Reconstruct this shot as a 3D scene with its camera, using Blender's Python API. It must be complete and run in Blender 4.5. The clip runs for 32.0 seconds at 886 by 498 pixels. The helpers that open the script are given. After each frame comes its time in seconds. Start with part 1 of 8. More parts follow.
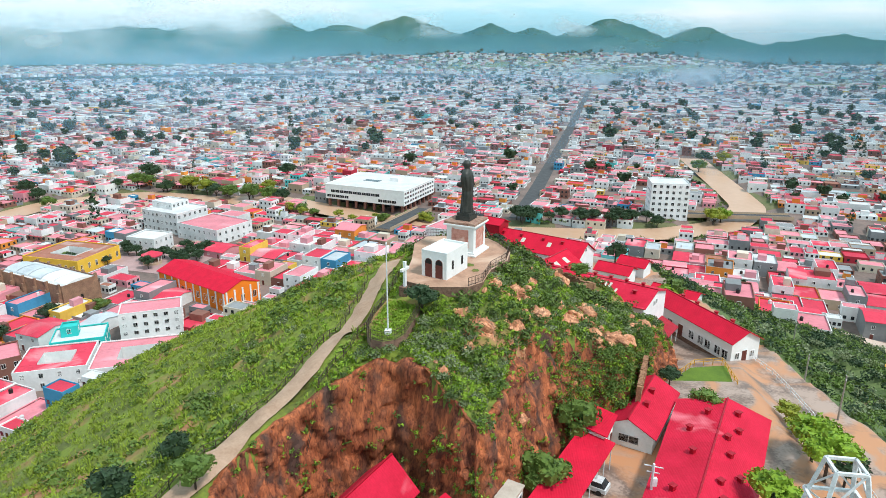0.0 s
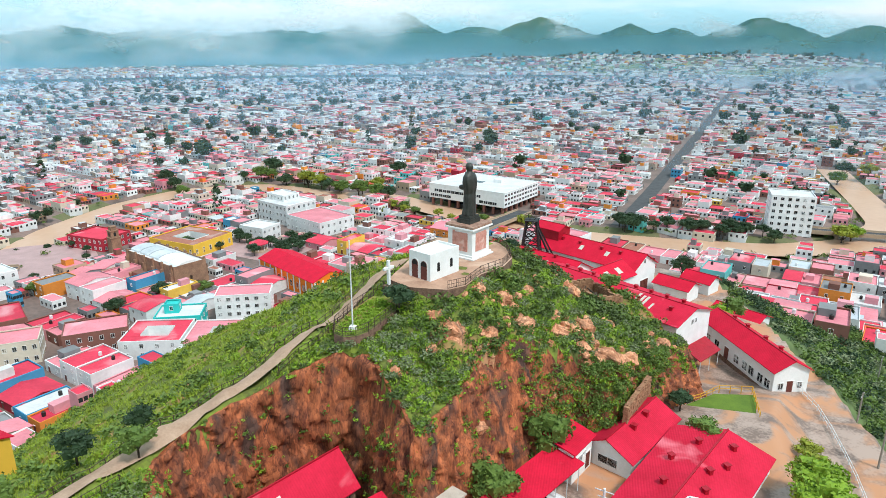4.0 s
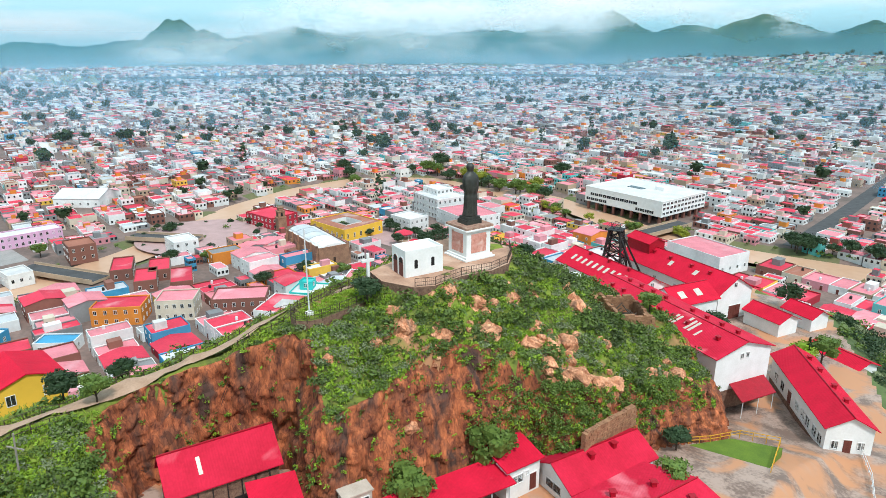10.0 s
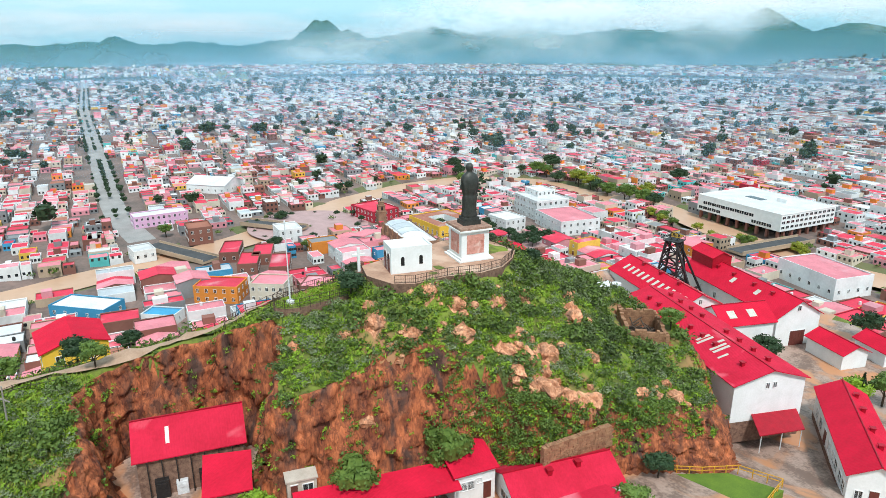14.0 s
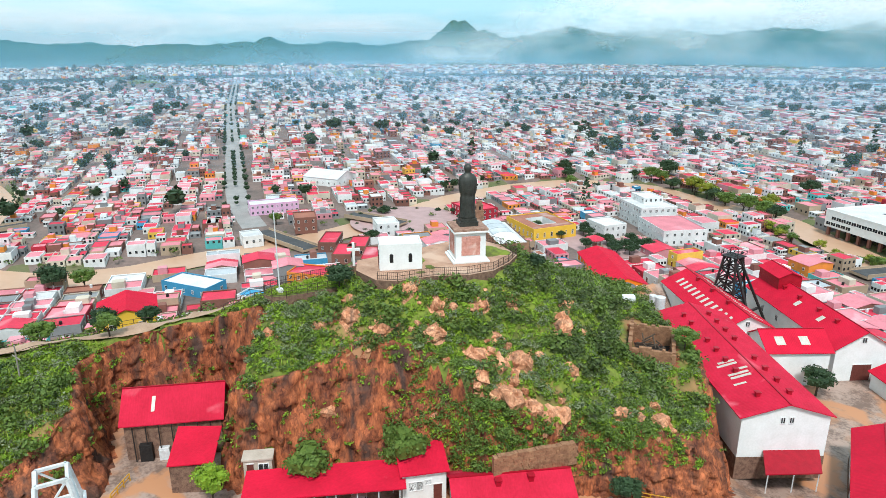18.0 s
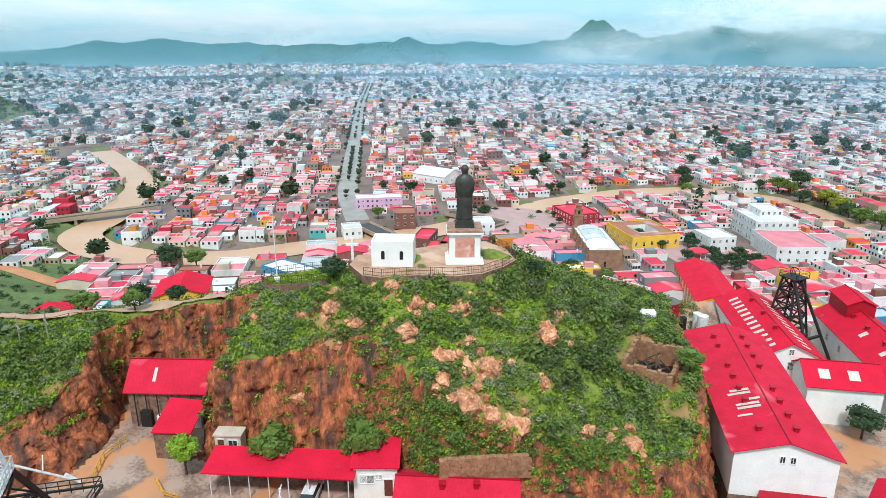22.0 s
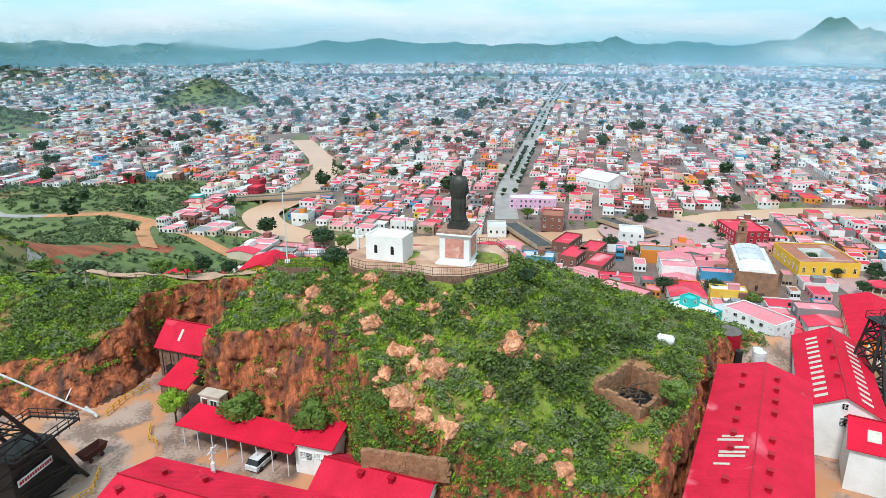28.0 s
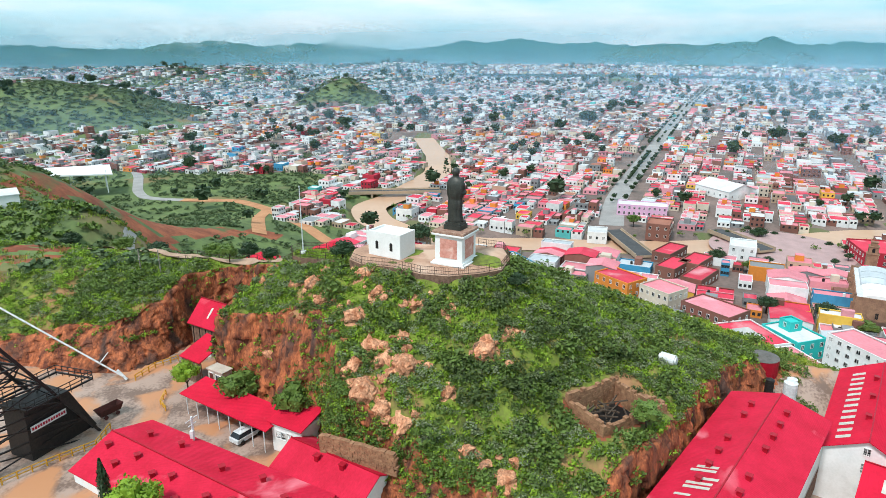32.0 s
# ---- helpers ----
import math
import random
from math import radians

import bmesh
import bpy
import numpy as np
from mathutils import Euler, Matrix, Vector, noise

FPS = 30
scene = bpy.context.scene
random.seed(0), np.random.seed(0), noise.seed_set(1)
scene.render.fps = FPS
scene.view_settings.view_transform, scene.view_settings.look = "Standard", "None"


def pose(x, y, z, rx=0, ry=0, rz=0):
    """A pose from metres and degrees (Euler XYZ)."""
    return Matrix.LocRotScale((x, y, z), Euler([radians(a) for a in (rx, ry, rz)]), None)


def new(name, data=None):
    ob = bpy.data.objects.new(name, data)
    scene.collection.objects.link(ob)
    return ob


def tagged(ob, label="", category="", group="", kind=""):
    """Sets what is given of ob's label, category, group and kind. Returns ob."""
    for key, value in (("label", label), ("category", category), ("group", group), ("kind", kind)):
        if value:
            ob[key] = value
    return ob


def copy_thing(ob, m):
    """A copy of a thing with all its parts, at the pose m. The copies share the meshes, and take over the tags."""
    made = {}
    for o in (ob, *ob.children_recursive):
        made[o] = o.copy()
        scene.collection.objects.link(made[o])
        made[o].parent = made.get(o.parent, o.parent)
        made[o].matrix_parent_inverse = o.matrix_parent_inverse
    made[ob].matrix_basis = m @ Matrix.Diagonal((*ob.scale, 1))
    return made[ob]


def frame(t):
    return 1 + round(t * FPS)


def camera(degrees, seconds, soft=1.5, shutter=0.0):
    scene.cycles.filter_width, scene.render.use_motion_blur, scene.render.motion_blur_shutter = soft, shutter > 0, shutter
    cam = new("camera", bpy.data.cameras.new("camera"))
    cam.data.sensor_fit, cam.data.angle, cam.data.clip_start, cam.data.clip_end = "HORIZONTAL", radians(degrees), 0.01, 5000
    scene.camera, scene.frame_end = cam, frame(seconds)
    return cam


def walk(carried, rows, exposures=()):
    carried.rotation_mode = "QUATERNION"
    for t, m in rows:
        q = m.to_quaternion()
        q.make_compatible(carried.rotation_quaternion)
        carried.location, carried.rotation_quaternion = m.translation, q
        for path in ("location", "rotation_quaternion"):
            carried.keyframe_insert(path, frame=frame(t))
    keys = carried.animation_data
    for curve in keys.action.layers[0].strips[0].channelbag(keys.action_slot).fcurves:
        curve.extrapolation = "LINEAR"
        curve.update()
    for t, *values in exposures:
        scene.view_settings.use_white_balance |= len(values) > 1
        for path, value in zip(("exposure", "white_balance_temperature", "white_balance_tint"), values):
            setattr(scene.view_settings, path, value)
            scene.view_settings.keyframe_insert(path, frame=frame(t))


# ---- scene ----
cam = camera(67.88, 32.0, soft=0.75)
PATH = [  # seconds, x, y, z, tilt, roll, yaw
    (0, 0.03, -87.84, 100.30, 72.476, -0.282, 2.184),
    (1, 4.28, -87.59, 100.37, 72.516, -0.196, 5.024),
    (2, 8.54, -87.12, 100.40, 72.541, -0.130, 7.870),
    (3, 12.77, -86.43, 100.42, 72.554, -0.081, 10.718),
    (4, 16.98, -85.51, 100.42, 72.557, -0.045, 13.570),
    (5, 21.14, -84.38, 100.41, 72.553, -0.019, 16.426),
    (6, 25.23, -83.03, 100.39, 72.546, -0.002, 19.283),
    (7, 29.26, -81.47, 100.37, 72.535, 0.009, 22.143),
    (8, 33.19, -79.71, 100.34, 72.524, 0.015, 25.004),
    (9, 37.03, -77.74, 100.31, 72.512, 0.018, 27.867),
    (10, 40.77, -75.59, 100.28, 72.502, 0.019, 30.731),
    (11, 44.38, -73.25, 100.25, 72.493, 0.019, 33.595),
    (12, 47.88, -70.74, 100.22, 72.485, 0.018, 36.459),
    (13, 51.24, -68.07, 100.20, 72.480, 0.017, 39.324),
    (14, 54.46, -65.23, 100.18, 72.476, 0.017, 42.188),
    (15, 57.54, -62.24, 100.17, 72.475, 0.016, 45.052),
    (16, 60.47, -59.11, 100.16, 72.474, 0.015, 47.916),
    (17, 63.24, -55.85, 100.15, 72.475, 0.015, 50.780),
    (18, 65.87, -52.46, 100.15, 72.476, 0.014, 53.644),
    (19, 68.32, -48.95, 100.16, 72.478, 0.014, 56.508),
    (20, 70.62, -45.32, 100.17, 72.479, 0.012, 59.373),
    (21, 72.75, -41.59, 100.19, 72.480, 0.010, 62.239),
    (22, 74.70, -37.76, 100.21, 72.479, 0.008, 65.107),
    (23, 76.49, -33.84, 100.23, 72.478, 0.004, 67.978),
    (24, 78.09, -29.83, 100.26, 72.475, -0.000, 70.853),
    (25, 79.52, -25.75, 100.30, 72.471, -0.005, 73.733),
    (26, 80.76, -21.59, 100.34, 72.466, -0.010, 76.620),
    (27, 81.82, -17.36, 100.38, 72.461, -0.015, 79.514),
    (28, 82.68, -13.08, 100.43, 72.456, -0.019, 82.418),
    (29, 83.35, -8.75, 100.49, 72.453, -0.022, 85.333),
    (30, 83.81, -4.38, 100.55, 72.452, -0.021, 88.262),
    (31, 84.08, 0.03, 100.62, 72.456, -0.015, 91.207),
    (32, 84.14, 4.46, 100.69, 72.466, -0.003, 94.171),
]
walk(cam, [(t, pose(*p)) for t, *p in PATH])

# ---- world and light ----
SUN_EL, SUN_AZ = 56.0, 236.0
world = bpy.data.worlds.new("world")
scene.world = world
world.use_nodes = True
wn, wl = world.node_tree.nodes, world.node_tree.links
wn.clear()
w_out, w_bg = wn.new("ShaderNodeOutputWorld"), wn.new("ShaderNodeBackground")
w_sky = wn.new("ShaderNodeTexSky")
w_sky.sky_type, w_sky.sun_disc = "NISHITA", False
w_sky.sun_elevation, w_sky.sun_rotation = radians(SUN_EL), radians(SUN_AZ)
w_co, w_map = wn.new("ShaderNodeTexCoord"), wn.new("ShaderNodeMapping")
w_map.inputs["Scale"].default_value = (1.3, 1.3, 9.0)
w_no = wn.new("ShaderNodeTexNoise")
w_no.inputs["Scale"].default_value, w_no.inputs["Detail"].default_value, w_no.inputs["Roughness"].default_value = 1.7, 6.0, 0.55
w_ra = wn.new("ShaderNodeValToRGB")
w_ra.color_ramp.elements[0].position, w_ra.color_ramp.elements[1].position = 0.42, 0.66
w_mx = wn.new("ShaderNodeMix")
w_mx.data_type = "RGBA"
w_cl = wn.new("ShaderNodeRGB")
w_cl.outputs[0].default_value = (8.6, 9.2, 9.6, 1)      # bright overcast cloud
w_tint = wn.new("ShaderNodeMix")
w_tint.data_type = "RGBA"
w_tint.inputs["Factor"].default_value = 0.88
w_tint.inputs["B"].default_value = (4.4, 7.9, 9.3, 1)    # thin high cloud over the blue
wl.new(w_co.outputs["Generated"], w_map.inputs["Vector"])
wl.new(w_map.outputs[0], w_no.inputs["Vector"])
wl.new(w_no.outputs["Fac"], w_ra.inputs["Fac"])
wl.new(w_sky.outputs[0], w_tint.inputs["A"])
wl.new(w_ra.outputs["Color"], w_mx.inputs["Factor"])
wl.new(w_tint.outputs["Result"], w_mx.inputs["A"])
wl.new(w_cl.outputs[0], w_mx.inputs["B"])
wl.new(w_mx.outputs["Result"], w_bg.inputs["Color"])
w_bg.inputs["Strength"].default_value = 0.101
wl.new(w_bg.outputs[0], w_out.inputs["Surface"])
sun = new("sun", bpy.data.lights.new("sun", "SUN"))
sun.data.energy, sun.data.angle, sun.data.color = 2.9, radians(9), (0.98, 0.97, 0.96)
sun.matrix_basis = pose(0, 0, 300, 90 - SUN_EL, 0, SUN_AZ - 180)
scene.view_settings.exposure = 0.25

# ---- geometry helpers ----
rng = np.random.default_rng(7)


class Geo:
    """Vertices, faces and material slots of one mesh."""

    def __init__(self):
        self.v, self.f, self.m = [], [], []

    def poly(self, pts, m=0):
        n = len(self.v)
        self.v += [tuple(p) for p in pts]
        self.f.append(tuple(range(n, n + len(pts))))
        self.m.append(m)

    def box(self, x, y, z, sx, sy, sz, m=0, rot=0.0, top=True):
        """A box on z, centred on x and y; with top False it is open above and below."""
        c, s = math.cos(radians(rot)), math.sin(radians(rot))
        n = len(self.v)
        for dz in (0, sz):
            for dx, dy in ((-1, -1), (1, -1), (1, 1), (-1, 1)):
                px, py = dx * sx / 2, dy * sy / 2
                self.v.append((x + c * px - s * py, y + s * px + c * py, z + dz))
        fs = [(0, 1, 5, 4), (1, 2, 6, 5), (2, 3, 7, 6), (3, 0, 4, 7)]
        if top:
            fs += [(4, 5, 6, 7), (3, 2, 1, 0)]
        for q in fs:
            self.f.append(tuple(n + i for i in q))
            self.m.append(m)

    def prism(self, pts, z0, z1, m=0, mtop=None):
        n, k = len(self.v), len(pts)
        self.v += [(p[0], p[1], z0) for p in pts] + [(p[0], p[1], z1) for p in pts]
        for i in range(k):
            j = (i + 1) % k
            self.f.append((n + i, n + j, n + k + j, n + k + i))
            self.m.append(m)
        self.f.append(tuple(range(n + k, n + 2 * k)))
        self.m.append(m if mtop is None else mtop)
        self.f.append(tuple(range(n + k - 1, n - 1, -1)))
        self.m.append(m)

    def beam(self, a, b, r, m=0, sides=4):
        """A straight bar from a to b."""
        a, b = Vector(a), Vector(b)
        d = (b - a).normalized()
        u = d.orthogonal().normalized() if abs(d.z) < 0.999 else Vector((1, 0, 0))
        if abs(d.z) < 0.9:
            u = d.cross(Vector((0, 0, 1))).normalized()
        w = d.cross(u)
        n = len(self.v)
        for p in (a, b):
            for i in range(sides):
                g = 2 * math.pi * (i + 0.5) / sides
                self.v.append(tuple(p + r * (math.cos(g) * u + math.sin(g) * w)))
        for i in range(sides):
            j = (i + 1) % sides
            self.f.append((n + i, n + j, n + sides + j, n + sides + i))
            self.m.append(m)
        self.f.append(tuple(range(n + sides - 1, n - 1, -1)))
        self.f.append(tuple(range(n + sides, n + 2 * sides)))
        self.m += [m, m]

    def tube(self, x, y, z0, z1, r0, r1, sides=12, m=0):
        n = len(self.v)
        for z, r in ((z0, r0), (z1, r1)):
            for i in range(sides):
                g = 2 * math.pi * i / sides
                self.v.append((x + r * math.cos(g), y + r * math.sin(g), z))
        for i in range(sides):
            j = (i + 1) % sides
            self.f.append((n + i, n + j, n + sides + j, n + sides + i))
            self.m.append(m)
        self.f.append(tuple(range(n + sides - 1, n - 1, -1)))
        self.f.append(tuple(range(n + sides, n + 2 * sides)))
        self.m += [m, m]

    def mesh(self, name, mats):
        me = bpy.data.meshes.new(name)
        me.from_pydata(self.v, [], self.f)
        for mt in mats:
            me.materials.append(mt)
        if len(mats) > 1:
            me.polygons.foreach_set("material_index", self.m)
        me.update()
        return me


def part(name, geo, mats, parent=None, label="", bevel=0.0):
    """One mesh object from a Geo or a mesh, under its thing or part."""
    mats = mats if isinstance(mats, (list, tuple)) else [mats]
    me = geo.mesh(name, mats) if isinstance(geo, Geo) else geo
    ob = new(name, me)
    if parent:
        ob.parent = parent
    if label:
        ob["label"] = label
    if bevel:
        md = ob.modifiers.new("bevel", "BEVEL")
        md.width, md.segments, md.limit_method = bevel, 2, "ANGLE"
    return ob


def thing(name, m, label, category, group="", kind=""):
    ob = new(name)
    ob.empty_display_size = 0.5
    ob.matrix_basis = m
    return tagged(ob, label, category, group, kind)


def sheet(name, verts, quads, mats, index=None, smooth=False):
    """One mesh from numpy arrays of vertices and quads."""
    me = bpy.data.meshes.new(name)
    me.vertices.add(len(verts))
    me.vertices.foreach_set("co", np.asarray(verts, np.float32).ravel())
    k = quads.shape[1]
    me.loops.add(len(quads) * k)
    me.loops.foreach_set("vertex_index", np.asarray(quads, np.int32).ravel())
    me.polygons.add(len(quads))
    me.polygons.foreach_set("loop_start", np.arange(0, len(quads) * k, k, dtype=np.int32))
    me.polygons.foreach_set("loop_total", np.full(len(quads), k, np.int32))
    for mt in (mats if isinstance(mats, (list, tuple)) else [mats]):
        me.materials.append(mt)
    if index is not None:
        me.polygons.foreach_set("material_index", np.asarray(index, np.int32))
    if smooth:
        me.polygons.foreach_set("use_smooth", np.ones(len(quads), bool))
    me.update(calc_edges=True)
    return me


# ---- materials ----
def lin(r, g, b):
    return tuple(((c / 255) / 12.92 if c < 11 else ((c / 255 + 0.055) / 1.055) ** 2.4) for c in (r, g, b))


def surface(name, a, b=None, scale=1.0, fine=12.0, rough=0.8, bump=0.15, metal=0.0, contrast=(0.35, 0.65), vary=0.0, stain=None, stain_at=(0.55, 0.75), spec=0.3, space="Object"):
    """A painted, stone or earth surface: two colours mixed by coarse and fine noise, stains of their own shape, relief, and a shade that differs from piece to piece."""
    mt = bpy.data.materials.new(name)
    mt.use_nodes = True
    n, l = mt.node_tree.nodes, mt.node_tree.links
    bs = n["Principled BSDF"]
    bs.inputs["Roughness"].default_value, bs.inputs["Metallic"].default_value = rough, metal
    bs.inputs["Specular IOR Level"].default_value = spec
    b = b or tuple(c * 0.72 for c in a)
    co = n.new("ShaderNodeTexCoord") if space == "Object" else n.new("ShaderNodeNewGeometry")
    vec = co.outputs["Object"] if space == "Object" else co.outputs["Position"]
    n1, n2 = n.new("ShaderNodeTexNoise"), n.new("ShaderNodeTexNoise")
    n1.inputs["Scale"].default_value, n1.inputs["Detail"].default_value = scale, 5.0
    n2.inputs["Scale"].default_value, n2.inputs["Detail"].default_value = fine, 3.0
    l.new(vec, n1.inputs["Vector"])
    l.new(vec, n2.inputs["Vector"])
    ad = n.new("ShaderNodeMath")
    ad.operation = "MULTIPLY_ADD"
    ad.inputs[1].default_value, ad.inputs[2].default_value = 0.35, 0.0
    l.new(n2.outputs["Fac"], ad.inputs[0])
    sm = n.new("ShaderNodeMath")
    sm.operation = "MULTIPLY_ADD"
    sm.inputs[1].default_value = 0.65
    l.new(n1.outputs["Fac"], sm.inputs[0])
    l.new(ad.outputs[0], sm.inputs[2])
    ra = n.new("ShaderNodeValToRGB")
    ra.color_ramp.elements[0].position, ra.color_ramp.elements[1].position = contrast
    ra.color_ramp.elements[0].color, ra.color_ramp.elements[1].color = (*b, 1), (*a, 1)
    l.new(sm.outputs[0], ra.inputs["Fac"])
    col = ra.outputs["Color"]
    if stain:
        n3 = n.new("ShaderNodeTexNoise")
        n3.inputs["Scale"].default_value, n3.inputs["Detail"].default_value = scale * 0.45, 8.0
        n3.inputs["Distortion"].default_value = 0.6
        l.new(vec, n3.inputs["Vector"])
        r3 = n.new("ShaderNodeValToRGB")
        r3.color_ramp.elements[0].position, r3.color_ramp.elements[1].position = stain_at
        l.new(n3.outputs["Fac"], r3.inputs["Fac"])
        mx = n.new("ShaderNodeMix")
        mx.data_type = "RGBA"
        mx.inputs["B"].default_value = (*stain, 1)
        l.new(r3.outputs["Color"], mx.inputs["Factor"])
        l.new(col, mx.inputs["A"])
        col = mx.outputs["Result"]
    if vary:
        oi, ge = n.new("ShaderNodeObjectInfo"), n.new("ShaderNodeNewGeometry")
        s2 = n.new("ShaderNodeMath")
        s2.operation = "ADD"
        l.new(oi.outputs["Random"], s2.inputs[0])
        l.new(ge.outputs["Random Per Island"], s2.inputs[1])
        mr = n.new("ShaderNodeMapRange")
        mr.inputs["From Max"].default_value = 2.0
        mr.inputs["To Min"].default_value, mr.inputs["To Max"].default_value = 1 - vary, 1 + vary
        l.new(s2.outputs[0], mr.inputs["Value"])
        hs = n.new("ShaderNodeHueSaturation")
        l.new(mr.outputs[0], hs.inputs["Value"])
        l.new(col, hs.inputs["Color"])
        col = hs.outputs["Color"]
    l.new(col, bs.inputs["Base Color"])
    if bump:
        bp = n.new("ShaderNodeBump")
        bp.inputs["Strength"].default_value, bp.inputs["Distance"].default_value = min(1.0, bump * 2), bump
        l.new(sm.outputs[0], bp.inputs["Height"])
        l.new(bp.outputs[0], bs.inputs["Normal"])
    return mt


def ribbed(name, a, b, pitch=0.28, rough=0.75, axis=0, vary=0.05, streak=(0.8, 0.8, 0.8), streak_at=(0.70, 0.80)):
    """Painted corrugated sheet: ribs along the fall of the roof, faded patches and worn streaks."""
    mt = surface(name, a, b, scale=0.35, fine=3.0, rough=rough, bump=0.0, contrast=(0.3, 0.62), vary=vary, spec=0.15, stain=streak, stain_at=streak_at)
    n, l = mt.node_tree.nodes, mt.node_tree.links
    co, sx, wv, bp = n.new("ShaderNodeTexCoord"), n.new("ShaderNodeSeparateXYZ"), n.new("ShaderNodeMath"), n.new("ShaderNodeBump")
    mu = n.new("ShaderNodeMath")
    mu.operation, mu.inputs[1].default_value = "MULTIPLY", 2 * math.pi / pitch
    wv.operation = "SINE"
    l.new(co.outputs["Object"], sx.inputs[0])
    l.new(sx.outputs[axis], mu.inputs[0])
    l.new(mu.outputs[0], wv.inputs[0])
    bp.inputs["Strength"].default_value, bp.inputs["Distance"].default_value = 0.22, 0.04
    l.new(wv.outputs[0], bp.inputs["Height"])
    l.new(bp.outputs[0], n["Principled BSDF"].inputs["Normal"])
    return mt


M = {}
M["red"] = ribbed("red_sheet", (0.62, 0.010, 0.040), (0.46, 0.008, 0.028), streak=(0.72, 0.16, 0.20))
M["red_worn"] = ribbed("red_sheet_worn", (0.60, 0.016, 0.050), (0.43, 0.010, 0.030), streak=(0.72, 0.17, 0.21), streak_at=(0.60, 0.72))
M["red_dark"] = surface("red_paint_dark", (0.40, 0.006, 0.022), scale=1.5, rough=0.5)
M["white"] = surface("white_plaster", (0.80, 0.80, 0.79), (0.70, 0.70, 0.68), scale=0.5, fine=4, rough=0.85, bump=0.02, stain=(0.52, 0.50, 0.47), stain_at=(0.62, 0.86))
M["white_metal"] = surface("white_painted_steel", (0.75, 0.77, 0.78), (0.5, 0.5, 0.5), scale=2, rough=0.45, bump=0.0)
M["black_metal"] = surface("black_painted_steel", (0.012, 0.012, 0.014), (0.03, 0.025, 0.022), scale=3, rough=0.5, bump=0.0)
M["bronze"] = surface("dark_bronze", (0.032, 0.033, 0.030), (0.066, 0.068, 0.060), scale=1.2, fine=6, rough=0.5, metal=0.4, bump=0.03, contrast=(0.4, 0.7))
M["pinkstone"] = surface("pink_stone_panel", (0.66, 0.34, 0.28), (0.50, 0.20, 0.15), scale=1.6, fine=5, rough=0.6, bump=0.05, stain=(0.75, 0.55, 0.48))
M["capstone"] = surface("weathered_cap", (0.42, 0.27, 0.20), (0.20, 0.09, 0.06), scale=2.0, rough=0.8, bump=0.05)
M["paving"] = surface("platform_paving", (0.50, 0.30, 0.205), (0.32, 0.18, 0.12), scale=0.5, fine=3, rough=0.8, bump=0.01, stain=(0.56, 0.38, 0.28), stain_at=(0.5, 0.62))
M["stonewall"] = surface("rubble_stone", (0.27, 0.16, 0.11), (0.11, 0.06, 0.045), scale=2.2, fine=9, rough=0.9, bump=0.12, vary=0.2)
M["concrete"] = surface("wet_concrete", (0.40, 0.285, 0.230), (0.185, 0.122, 0.095), scale=0.3, fine=2.6, rough=0.42, bump=0.01, contrast=(0.42, 0.56), stain=(0.50, 0.235, 0.118), stain_at=(0.49, 0.58))
M["asphalt"] = surface("asphalt", (0.085, 0.085, 0.088), (0.05, 0.05, 0.052), scale=0.3, fine=6, rough=0.8, bump=0.02, space="World")
# near-black for panes, and for shade painted in place of open insides
M["dark"] = surface("dark_fill", (0.015, 0.014, 0.014), scale=2, rough=0.6, bump=0.0)
M["rail"] = surface("rusty_rail", (0.05, 0.032, 0.026), (0.10, 0.06, 0.045), scale=4, rough=0.6, bump=0.0)
M["yellow_rail"] = surface("yellow_paint", (0.70, 0.36, 0.03), scale=3, rough=0.5, bump=0.0)
M["wood_door"] = surface("brown_door", (0.16, 0.045, 0.035), scale=2, rough=0.5)
M["bark"] = surface("bark", (0.10, 0.07, 0.05), (0.05, 0.035, 0.025), scale=3, rough=0.9, bump=0.05)


def leaf_material(name, a, b, vary=0.42):
    mt = surface(name, a, b, scale=0.8, fine=3, rough=0.6, bump=0.0, vary=vary, contrast=(0.3, 0.7), space="World", spec=0.25)
    bs = mt.node_tree.nodes["Principled BSDF"]
    bs.inputs["Subsurface Weight"].default_value = 0.0
    return mt


M["leaf"] = leaf_material("leaf_green", (0.135, 0.200, 0.038), (0.062, 0.105, 0.022), 0.22)
M["leaf_bright"] = leaf_material("leaf_bright", (0.255, 0.375, 0.030), (0.125, 0.215, 0.020), 0.20)
M["leaf_grey"] = leaf_material("leaf_grey_green", (0.270, 0.310, 0.165), (0.130, 0.160, 0.080), 0.20)
M["leaf_deep"] = leaf_material("leaf_deep", (0.085, 0.120, 0.032), (0.040, 0.062, 0.019), 0.22)
M["leaf_dark"] = leaf_material("leaf_dark", (0.040, 0.074, 0.030), (0.019, 0.037, 0.016), 0.25)
M["leaf_yellow"] = leaf_material("leaf_yellow", (0.30, 0.30, 0.03), (0.14, 0.18, 0.022), 0.22)
M["grass"] = leaf_material("grass_blades", (0.275, 0.345, 0.036), (0.140, 0.205, 0.022), 0.20)
M["scrub"] = leaf_material("valley_scrub_leaf", (0.115, 0.165, 0.066), (0.058, 0.092, 0.040), 0.22)
M["rock"] = surface("cliff_rock", (0.47, 0.140, 0.055), (0.115, 0.034, 0.020), scale=0.8, fine=5.0, rough=0.85, bump=0.10, contrast=(0.38, 0.62), stain=(0.085, 0.044, 0.033), stain_at=(0.52, 0.66), space="World")
